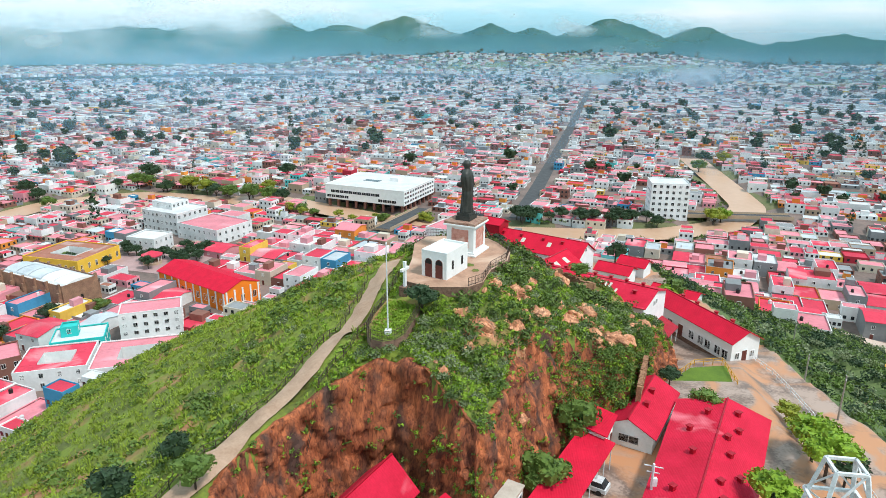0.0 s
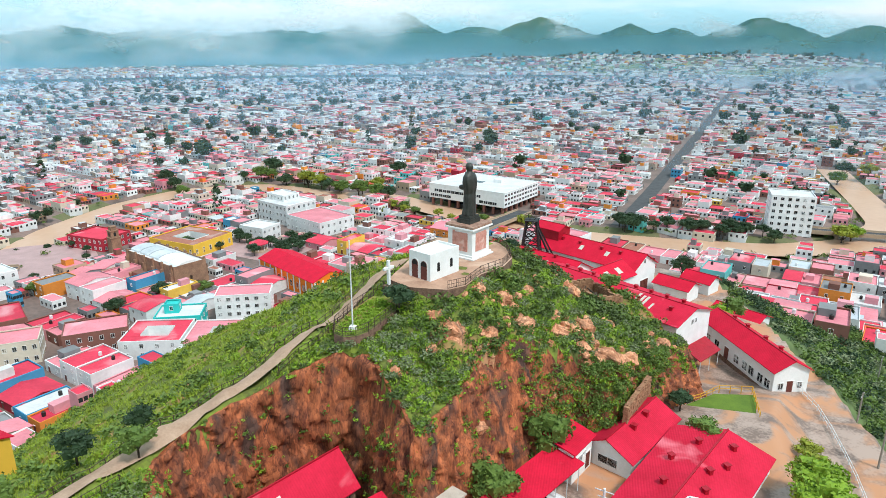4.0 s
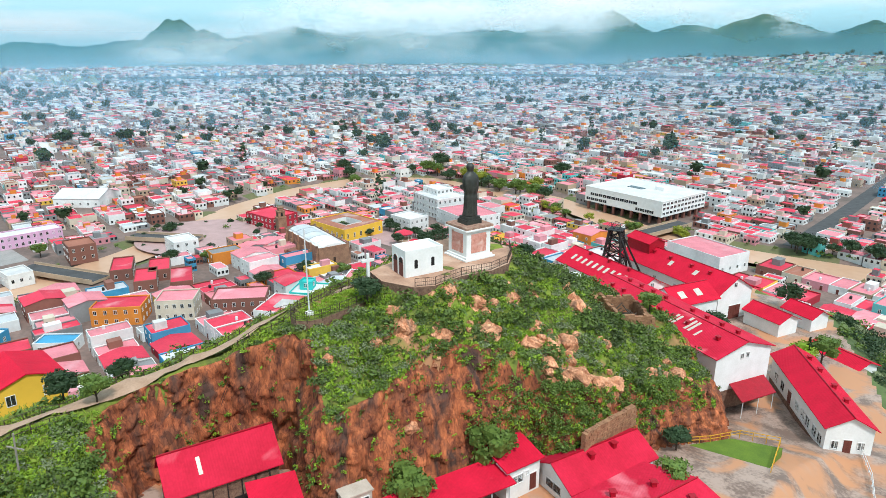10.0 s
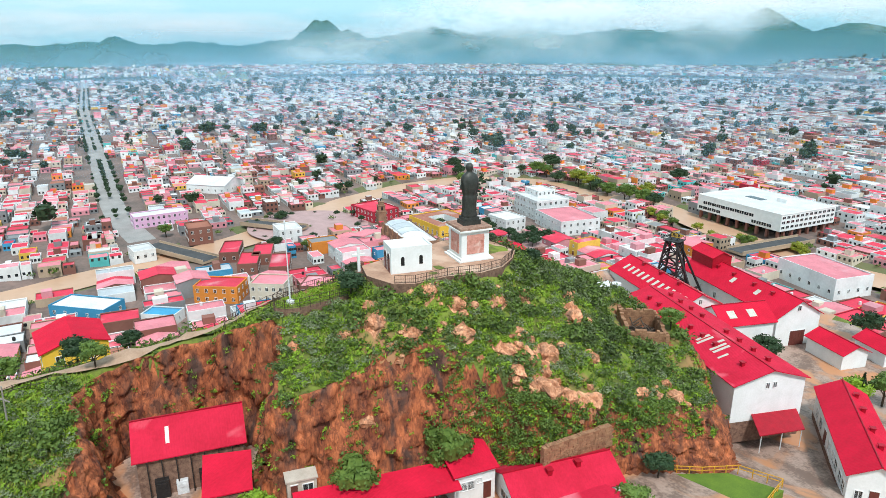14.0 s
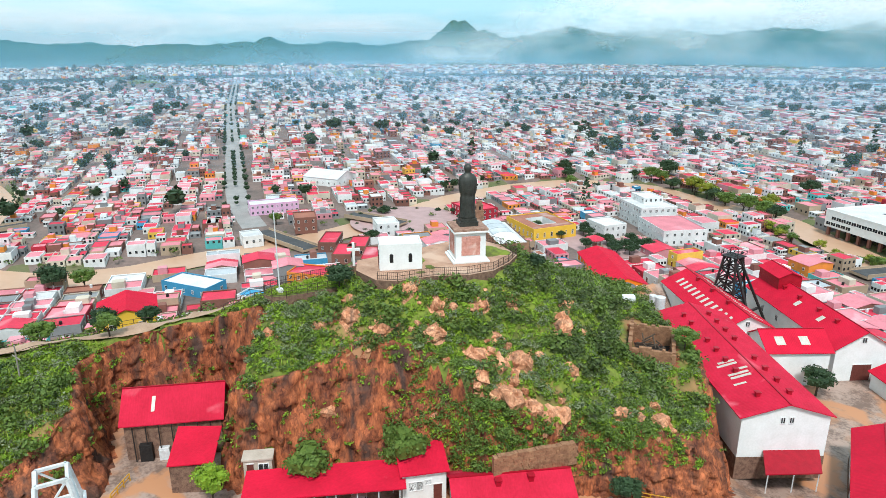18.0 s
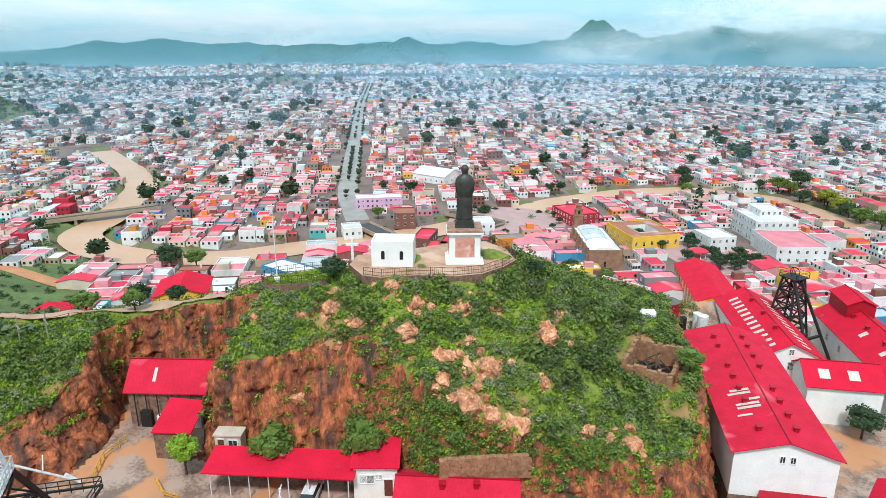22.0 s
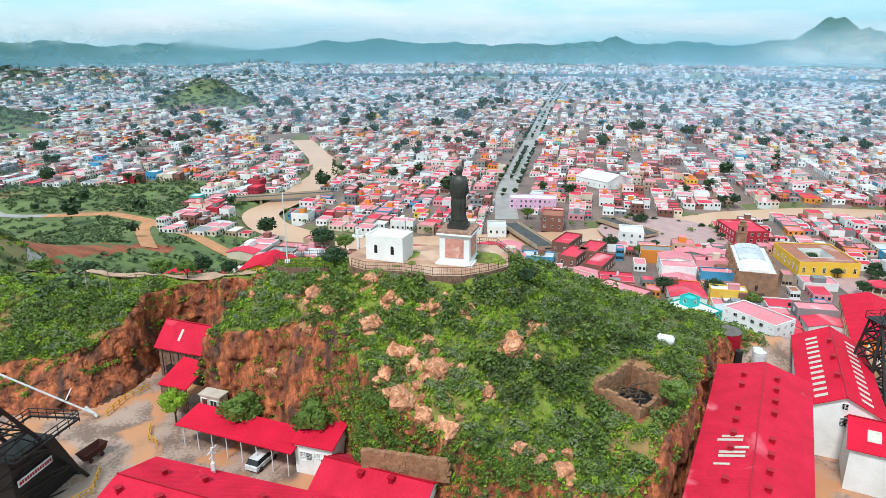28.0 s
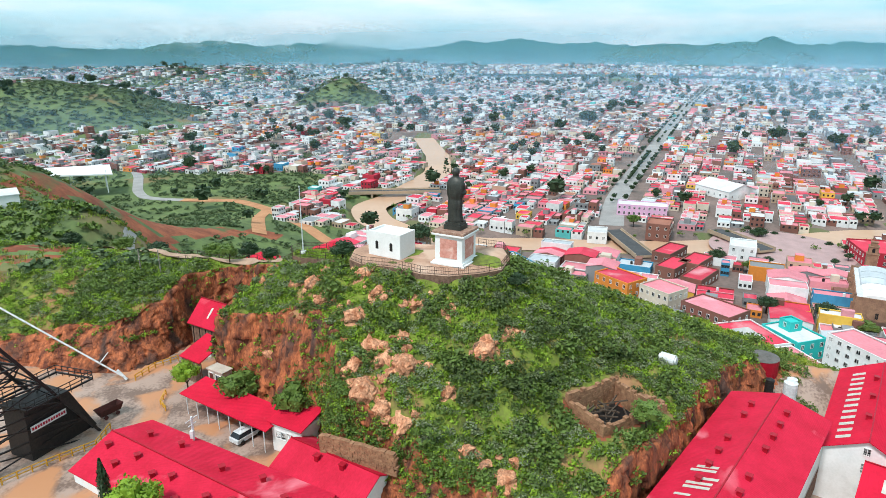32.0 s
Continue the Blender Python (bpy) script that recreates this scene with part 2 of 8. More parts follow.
M["boulder"] = surface("orange_boulder", (0.66, 0.325, 0.185), (0.34, 0.12, 0.055), scale=0.9, fine=5, rough=0.9, bump=0.08, contrast=(0.38, 0.60), stain=(0.16, 0.09, 0.06), stain_at=(0.60, 0.70), vary=0.15, space="World")
for key_, sz_ in (("rock", 0.30), ("boulder", 0.6)):     # upright bedding and cracks
    n_, l_ = M[key_].node_tree.nodes, M[key_].node_tree.links
    ge_ = next(k for k in n_ if k.bl_idname == "ShaderNodeNewGeometry")
    mp_ = n_.new("ShaderNodeMapping")
    mp_.inputs["Scale"].default_value = (1, 1, sz_)
    for lk in [k for k in l_ if k.from_socket == ge_.outputs["Position"]]:
        l_.new(mp_.outputs[0], lk.to_socket)
    l_.new(ge_.outputs["Position"], mp_.inputs["Vector"])
    bs_ = n_["Principled BSDF"]
    wp_, v1_, v2_ = n_.new("ShaderNodeTexNoise"), n_.new("ShaderNodeTexVoronoi"), n_.new("ShaderNodeTexVoronoi")
    wp_.inputs["Scale"].default_value, wp_.inputs["Detail"].default_value = 1.3, 5.0
    l_.new(mp_.outputs[0], wp_.inputs["Vector"])
    av_ = n_.new("ShaderNodeVectorMath")
    av_.operation = "ADD"
    l_.new(mp_.outputs[0], av_.inputs[0])
    l_.new(wp_.outputs["Color"], av_.inputs[1])
    v2_.feature = "DISTANCE_TO_EDGE"
    for v_ in (v1_, v2_):
        v_.inputs["Scale"].default_value = 2.1
        l_.new(av_.outputs[0], v_.inputs["Vector"])
    sp_, mr_, ck_, ml_, hs_ = n_.new("ShaderNodeSeparateColor"), n_.new("ShaderNodeMapRange"), n_.new("ShaderNodeMapRange"), n_.new("ShaderNodeMath"), n_.new("ShaderNodeHueSaturation")
    l_.new(v1_.outputs["Color"], sp_.inputs[0])
    l_.new(sp_.outputs[0], mr_.inputs["Value"])
    mr_.inputs["To Min"].default_value, mr_.inputs["To Max"].default_value = 0.70, 1.28
    l_.new(v2_.outputs["Distance"], ck_.inputs["Value"])
    ck_.inputs["From Max"].default_value, ck_.inputs["To Min"].default_value = 0.07, 0.70
    ml_.operation = "MULTIPLY"
    l_.new(mr_.outputs[0], ml_.inputs[0])
    l_.new(ck_.outputs[0], ml_.inputs[1])
    l_.new(ml_.outputs[0], hs_.inputs["Value"])
    lk_ = bs_.inputs["Base Color"].links[0]
    l_.new(lk_.from_socket, hs_.inputs["Color"])
    l_.new(hs_.outputs["Color"], bs_.inputs["Base Color"])
    bp_ = next(k for k in n_ if k.bl_idname == "ShaderNodeBump")
    b2_ = n_.new("ShaderNodeBump")
    b2_.inputs["Strength"].default_value, b2_.inputs["Distance"].default_value = 0.5, 0.2
    l_.new(ck_.outputs[0], b2_.inputs["Height"])
    l_.new(bp_.outputs[0], b2_.inputs["Normal"])
    l_.new(b2_.outputs[0], bs_.inputs["Normal"])
M["river"] = surface("muddy_river", (0.56, 0.35, 0.23), (0.48, 0.28, 0.175), scale=0.03, fine=0.3, rough=0.35, bump=0.0, space="World")
M["path"] = surface("dirt_path", (0.46, 0.31, 0.22), (0.33, 0.21, 0.14), scale=0.5, fine=4, rough=0.95, bump=0.03, space="World")


# orange tracks and the grey road of the south-west valley
TRACKS = [[(-328, -200), (-328, -162), (-313, -144), (-299, -131), (-274, -113), (-258, -96), (-237, -80), (-226, -69)], [(-299, -131), (-268, -126), (-240, -116), (-222, -109)],
          [(-640, -470), (-536, -415), (-493, -342), (-458, -305), (-400, -267), (-353, -243), (-333, -228), (-329, -214), (-328, -198)]]


# ---- the shape of the ground ----
def ramp(t):
    t = np.clip(t, 0, 1)
    return t * t * (3 - 2 * t)


def poly_sd(x, y, pts):
    """Signed distance to a closed outline, above zero outside it."""
    best, inside = np.full(x.shape, 1e9), np.zeros(x.shape, bool)
    for (ax, ay), (bx, by) in zip(pts, pts[1:] + pts[:1]):
        ex, ey = bx - ax, by - ay
        t = np.clip(((x - ax) * ex + (y - ay) * ey) / (ex * ex + ey * ey), 0, 1)
        best = np.minimum(best, np.hypot(x - ax - t * ex, y - ay - t * ey))
        inside ^= ((ay > y) != (by > y)) & (x < (bx - ax) * (y - ay) / (by - ay + 1e-12) + ax)
    return np.where(inside, -best, best)


def line_d(x, y, pts):
    """Distance to an open line, and the way along it."""
    best, along, run = np.full(x.shape, 1e9), np.zeros(x.shape), 0.0
    for (ax, ay), (bx, by) in zip(pts, pts[1:]):
        ex, ey = bx - ax, by - ay
        ln = math.hypot(ex, ey)
        t = np.clip(((x - ax) * ex + (y - ay) * ey) / (ln * ln), 0, 1)
        d = np.hypot(x - ax - t * ex, y - ay - t * ey)
        near = d < best
        best, along = np.where(near, d, best), np.where(near, run + t * ln, along)
        run += ln
    return best, along


def wave(x, y, s, seed=0.0):
    """Cheap smooth noise of about -1 to 1 and wavelength s."""
    a, b = x / s * 6.283, y / s * 6.283
    return (np.sin(a + 1.7 * np.sin(0.63 * b + seed)) * np.cos(0.87 * b - 1.3 * np.sin(0.71 * a + 2 * seed)) + 0.5 * np.sin(1.9 * a - 1.3 * b + seed) * np.cos(1.7 * b + 0.8 * a)) / 1.4


# foot of the quarried cliff, round the mine yard (the yard lies inside)
QUARRY = [(-3.0, -33.0), (-7.5, -28.5), (-14.5, -32.0), (-19.0, -39.5), (-17.0, -43.2), (-10.0, -44.3), (-4.8, -46.6), (-1.4, -49.6), (-0.2, -56.0), (-2, -65), (-4, -80), (20, -120), (90, -120),
          (90, 60), (60, 110), (-4, 110), (-18, 78), (-11, 52), (2, 39), (18, 29), (30, 18.5), (34.5, 13), (34.5, 7), (31, 2), (26.5, -4.5), (22, -13), (16.2, -17.2), (10.4, -23.6), (6.9, -29.2), (4.4, -34.2), (1.2, -36.4)]
TERRACE = [(-30, -150), (70, -150), (72, -60), (58, -8), (55, 22), (50, 50), (44, 72), (24, 82), (4, 82), (-8, 69), (-13, 45), (-20, 0), (-30, -60)]
RIVER = [(205, 520), (188, 374), (182, 331), (152, 287), (110, 267), (70, 265), (23, 267), (-12, 271), (-60, 295), (-123, 335), (-170, 333), (-222, 346), (-268, 318), (-282, 270), (-279, 209), (-262, 160), (-250, 110), (-247, 70), (-250, 32),
         (-247, 0), (-260, -37), (-290, -64), (-324, -75), (-349, -61), (-396, -49), (-444, -38), (-520, -44), (-640, -70)]
PATHWAY = [(-10.6, 3), (-11.6, -4), (-12.4, -11), (-13.5, -18), (-15.4, -23.5), (-18, -28.2), (-20.6, -33), (-22.8, -38.3), (-24.9, -43.6), (-27, -50), (-31, -62), (-40, -84)]
MOUNDS = [(-62, -118, 50, 40, 50), (-62, -84, 30, 24, 30), (-122, -170, 58, 45, 57), (-190, -130, 80, 40, 14), (-800, -640, 150, 115, 48), (-745, -490, 110, 80, 34), (-1360, -731, 130, 130, 40), (-1440, -550, 170, 110, 36), (-1008, -240, 75, 55, 44),
          (-1500, -250, 260, 160, 18), (-2006, -286, 220, 130, 26), (-1620, 318, 120, 75, 32), (-2290, 320, 300, 160, 24), (-1600, 910, 170, 110, 34), (-1950, 860, 250, 120, 30), (-1480, 1500, 160, 100, 18),
          (-480, 2120, 230, 170, 40), (-200, 2260, 300, 200, 48), (350, 2300, 400, 220, 40), (640, 2150, 260, 180, 28), (900, 1750, 320, 260, 30), (1120, 1500, 260, 200, 30)]


def ridge(x, y, pts, flat, slope):
    best = np.full(x.shape, -1e3)
    for (ax, ay, az), (bx, by, bz) in zip(pts, pts[1:]):
        ex, ey = bx - ax, by - ay
        t = np.clip(((x - ax) * ex + (y - ay) * ey) / (ex * ex + ey * ey), 0, 1)
        d = np.hypot(x - ax - t * ex, y - ay - t * ey)
        best = np.maximum(best, az + t * (bz - az) - slope * np.maximum(d - flat, 0))
    return best


def soft_max(a, b, k):
    h = np.clip(0.5 + 0.5 * (a - b) / k, 0, 1)
    return b + (a - b) * h + k * h * (1 - h)


def hill_h(x, y):
    az = np.arctan2(y + 6, x)
    slope = 0.525 + 0.10 * np.cos(az + radians(65))
    a = ridge(x, y, [(0.5, 1, 72.2), (-1.5, -10, 71.8), (-6.5, -22, 68.7)], 5.0, slope)
    d = np.maximum(np.hypot(x - 0.5, y - 1) - 5, 0)
    turn = np.exp(-((az - radians(48)) / radians(42)) ** 2)
    a = a - turn * (0.20 * np.minimum(d, 17) - 0.13 * np.maximum(d - 17, 0))
    b = ridge(x, y, [(-8, -24, 67.8), (-14, -33, 64.6), (-20, -44, 63.0), (-24, -62, 62.6), (-34, -100, 60.5)], 6.0, 0.46)
    h = soft_max(a, b, 3.0)
    return h + 0.7 * wave(x, y, 17, 1.0) + 0.35 * wave(x, y, 6.5, 2.0)


def yard_h(x, y):
    return 53.0 - np.maximum(6.3 * ramp((y + 6) / 32) * ramp((x - 8) / 14 + 0.35 + (y > 26)), 5.2 * ramp((x - 40) / 9))


def setback(x, y):
    """How far the cliff leans back from its foot: near upright at the buttress and in the pit, laid back above the office."""
    return 2.6 + 3.6 * np.exp(-(((x - 12) / 9) ** 2 + ((y + 20) / 8) ** 2)) + 4.8 * np.exp(-(((x + 4) / 6) ** 2 + ((y + 56) / 9) ** 2)) + 1.5 * np.exp(-(((x - 33) / 8) ** 2 + ((y - 6) / 10) ** 2))


OUTCROP = [(2.3, -19.2, 1.9), (6.5, -9.7, 1.7), (9.4, -12.1, 1.8), (3.9, -12.0, 1.3), (8.8, -4.3, 1.5), (9.5, -0.3, 1.2), (6.0, -17.4, 1.4), (19.4, -9.4, 2.6), (13.4, -9.3, 1.7), (16.3, -5.0, 2.0), (18.4, -12.3, 2.0), (22.4, -4.8, 1.9), (14.0, 4.2, 2.0), (5.9, -24.3, 1.8),
           (-0.4, -17.4, 1.3), (11.5, 7.1, 1.2), (15.8, -7.6, 1.5), (27.7, 6.7, 1.8), (25.0, 2.6, 1.5), (12.5, -5.5, 1.1), (13.0, -15.0, 1.6), (8.2, -20.5, 1.5), (20.8, -7.0, 1.6), (-2.0, -27.5, 0.9), (26.6, -1.6, 1.3), (0.5, -22.6, 1.0), (19.6, 0.4, 1.1), (16.4, -10.8, 1.4)]


def rocky(x, y):
    """Above zero where bare rock breaks through the hillside."""
    r = np.full(np.shape(x), -9.0)
    for ox, oy, s in OUTCROP:
        r = np.maximum(r, 1.0 - np.hypot(x - ox, y - oy) / (0.72 * s))
    broken = 0.55 * wave(x, y, 3.1, 0.4) + 0.45 * wave(x, y, 1.5, 1.9)
    slope_rock = 0.95 * wave(x, y, 15, 3.3) - 0.98 + 0.5 * broken
    face = ((x > -6) & (y < 12) & (y > -34)) | ((x > 18) & (y < 14))
    return np.where(face, np.maximum(r + 0.55 * broken, slope_rock), -1.0)


def ground_h(x, y):
    x, y = np.asarray(x, float), np.asarray(y, float)
    r = np.hypot(x, y)
    base = 18 * ramp((r - 1300) / 1500)
    for cx, cy, sx, sy, h in MOUNDS:
        base = base + h * np.exp(-(((x - cx) / sx) ** 2 + ((y - cy) / sy) ** 2))
    dt = poly_sd(x, y, TERRACE)
    steep = 0.5 + 0.55 * ramp((y - 10) / 50) * ramp((35 - x) / 50) + 0.07 * ramp((x - 30) / 30)
    base = np.maximum(base, np.where(((x > -12) & (y > 20)) | (x > 44), 47.5, 53) - steep * np.maximum(dt, 0) + 1.2 * wave(x, y, 26, 4) * (dt > 0) * (r < 200))
    west = ramp((y + 50) / 45) * np.interp(-x - 18, [0, 15, 30, 52, 80, 105, 130], [0, 1.5, 3.5, 5, 10, 17, 20])
    hill = np.maximum(hill_h(x, y), base)
    hill = np.where(west > 0, np.maximum(hill - west, np.minimum(hill, 0.0)), hill)
    dq = poly_sd(x, y, QUARRY)
    cut = ramp((dq - 0.9) / (setback(x, y) - 0.3)) ** 1.4
    ter = np.minimum(np.where(dt < 0, yard_h(x, y), np.minimum(yard_h(x, y), base)), np.where(x < -20, hill, 99))
    h = np.where(dq < 0, ter, ter + (np.maximum(hill, ter) - ter) * cut)
    dr, _ = line_d(x, y, RIVER)
    h = h - 3.4 * (1 - ramp((dr - 11) / 4)) * (h < 9)
    ru, rv = (x - 17.2) * 0.809 + (y - 18.5) * 0.588, -(x - 17.2) * 0.588 + (y - 18.5) * 0.809
    h = np.where((np.abs(ru) < 2.7) & (np.abs(rv) < 3.6), np.minimum(h, 59.2), h)
    apron = ramp((8.5 - np.maximum(np.abs(ru), np.abs(rv))) / 4.0)
    h = np.where((np.abs(ru) < 2.7) & (np.abs(rv) < 3.6), h, h + apron * (np.clip(h, 60.2, 62.0) - h))
    return h

# ---- ground ----
def steps(a, b, s):
    return list(np.arange(a, b, s))


def axis_lines(lo, hi):
    near = steps(lo, hi + 0.1, 0.6)
    right, left = [near[-1]], [near[0]]
    for lim, s in ((160, 4.0), (520, 14.0), (1600, 50.0), (4700, 200.0)):
        while right[-1] < lim:
            right.append(right[-1] + s)
        while left[-1] > -lim:
            left.append(left[-1] - s)
    return np.array(left[:0:-1] + near + right[1:])


GX, GY = axis_lines(-50, 64), axis_lines(-72, 62)
gx, gy = np.meshgrid(GX, GY)
gz = ground_h(gx, gy)
crag = np.clip(rocky(gx, gy) * 2.2, 0, 1)
for iy, ix in zip(*np.where(crag > 0.01)):
    q_ = Vector((gx[iy, ix], gy[iy, ix], gz[iy, ix]))
    c_, _ = noise.voronoi(q_ / 1.5)
    gz[iy, ix] += crag[iy, ix] * (0.25 + 1.9 * min(0.5, c_[1] - c_[0]) + 0.5 * noise.noise(q_ * 1.9))
nx, ny = len(GX), len(GY)
ii = (np.arange(ny - 1)[:, None] * nx + np.arange(nx - 1)[None, :]).ravel()
quads = np.stack([ii, ii + 1, ii + 1 + nx, ii + nx], -1)
fx, fy = ((gx[:-1, :-1] + gx[1:, 1:]) / 2).ravel(), ((gy[:-1, :-1] + gy[1:, 1:]) / 2).ravel()
fz = ground_h(fx, fy)
f_yard = (poly_sd(fx, fy, QUARRY) < 0.6) & (poly_sd(fx, fy, TERRACE) < 1.0)
f_river = line_d(fx, fy, RIVER)[0] < 15
f_city = (fz < 7) & (np.hypot(fx, fy) < 2300) & ~f_river & ~((fy < -55) & (fx > -430)) & ~((fy < -330) & (fx > -1000)) & ~((fx > 60) & (fx < 105) & (fy < 90))
dq_f = poly_sd(fx, fy, QUARRY)
f_rock = (dq_f > 0) & (dq_f < setback(fx, fy) + 0.2) & (poly_sd(fx, fy, TERRACE) < 14)
f_wild = (np.hypot(fx, fy) > 170) | ((fy < -70) & (fx < -20)) | (fx > 46)
f_red = (line_d(fx, fy, [(-222, -108), (-214, -120), (-202, -124), (-184, -128), (-166, -130)])[0] < 7.0) | ((np.hypot((fx + 132) / 34, (fy + 133) / 20) < 1) & (wave(fx, fy, 22, 2.0) > -0.25))
f_red |= (np.hypot((fx + 34) / 18, (fy + 84) / 8) < 1) & (wave(fx, fy, 9, 1.0) > -0.3)
f_ruin = (np.abs((fx - 17.2) * 0.809 + (fy - 18.5) * 0.588) < 3.4) & (np.abs(-(fx - 17.2) * 0.588 + (fy - 18.5) * 0.809) < 4.6)
f_index = np.where((f_red & (fz > 6)) | f_ruin, 7, np.where((rocky(fx, fy) > 0.02) & (dq_f > setback(fx, fy)), 5, np.where(f_rock, 4, np.where(f_yard, 1, np.where(f_city, 2, np.where(f_river & (fz < 6), 3, np.where(f_wild, 6, 0)))))))
M["hillside"] = surface("hillside_earth", (0.185, 0.235, 0.034), (0.100, 0.112, 0.030), scale=0.22, fine=2.0, rough=0.95, bump=0.08, contrast=(0.40, 0.58), stain=(0.36, 0.18, 0.09), stain_at=(0.54, 0.66), space="World")
M["scrubland"] = surface("scrubland", (0.135, 0.185, 0.062), (0.080, 0.112, 0.044), scale=0.05, fine=0.5, rough=0.95, bump=0.2, contrast=(0.40, 0.60), stain=(0.20, 0.15, 0.07), stain_at=(0.56, 0.68), space="World")
M["redsoil"] = surface("red_soil_bank", (0.34, 0.105, 0.050), (0.17, 0.050, 0.026), scale=0.12, fine=0.9, rough=0.95, bump=0.3, contrast=(0.38, 0.62), stain=(0.09, 0.11, 0.04), stain_at=(0.56, 0.66), space="World")
M["cityground"] = surface("street_ground", (0.25, 0.170, 0.145), (0.110, 0.088, 0.078), scale=0.05, fine=0.5, rough=0.8, bump=0.0, space="World")
M["bank"] = surface("river_bank", (0.17, 0.15, 0.08), (0.10, 0.13, 0.045), scale=0.08, fine=0.8, rough=0.95, bump=0.05, space="World")
ground = new("ground", sheet("ground", np.stack([gx.ravel(), gy.ravel(), gz.ravel()], -1), quads, [M["hillside"], M["concrete"], M["cityground"], M["bank"], M["rock"], M["boulder"], M["scrubland"], M["redsoil"]], f_index, smooth=True))
tagged(ground, "green hillside, mine yard and valley floor", "ground", kind="structure")


def ribbon(name, pts, width, lift, mat, sub=3.0, z=None, ragged=0.0, even=0):
    """A strip that follows the ground along a line."""
    path = []
    for (ax, ay), (bx, by) in zip(pts, pts[1:]):
        k = max(1, int(math.hypot(bx - ax, by - ay) / sub))
        path += [(ax + (bx - ax) * i / k, ay + (by - ay) * i / k) for i in range(k)]
    path = np.array(path + [pts[-1]])
    for _ in range(3):
        path[1:-1] = (path[:-2] + 2 * path[1:-1] + path[2:]) / 4
    d = np.gradient(path, axis=0)
    nrm = np.stack([-d[:, 1], d[:, 0]], -1) / np.hypot(d[:, 0], d[:, 1])[:, None]
    cols = [-0.5, -0.25, 0.0, 0.25, 0.5]
    vs = []
    for c in cols:
        p = path + nrm * (c * width * (1 + ragged * np.sin(np.arange(len(path)) * 1.7 + c * 9))[:, None])
        h = ground_h(p[:, 0], p[:, 1]) + lift if z is None else np.full(len(p), z)
        for _ in range(even):
            h[1:-1] = (h[:-2] + h[1:-1] + h[2:]) / 3
        if even:
            h = np.maximum(h, ground_h(p[:, 0], p[:, 1]) + 0.3)
        vs.append(np.stack([p[:, 0], p[:, 1], h], -1))
    n, k = len(path), len(cols)
    v = np.stack(vs, 1).reshape(-1, 3)
    q = np.array([(i * k + c, i * k + c + 1, (i + 1) * k + c + 1, (i + 1) * k + c) for i in range(n - 1) for c in range(k - 1)])
    q = q[:, ::-1]
    return new(name, sheet(name, v, q, mat, smooth=True)), path


river_ob, _ = ribbon("water", RIVER, 22, 0, M["river"], sub=6, z=-1.1)
tagged(river_ob, "muddy brown river in a walled channel", "river", kind="structure")
path_ob, _ = ribbon("footpath", PATHWAY, 2.5, 0.32, M["path"], sub=1.0, ragged=0.03, even=14)
tagged(path_ob, "dirt footpath along the hillside", "path", kind="structure")

# ---- cliff of the quarry ----
CLIFF = QUARRY[10:0:-1] + [QUARRY[0]] + QUARRY[:16:-1]


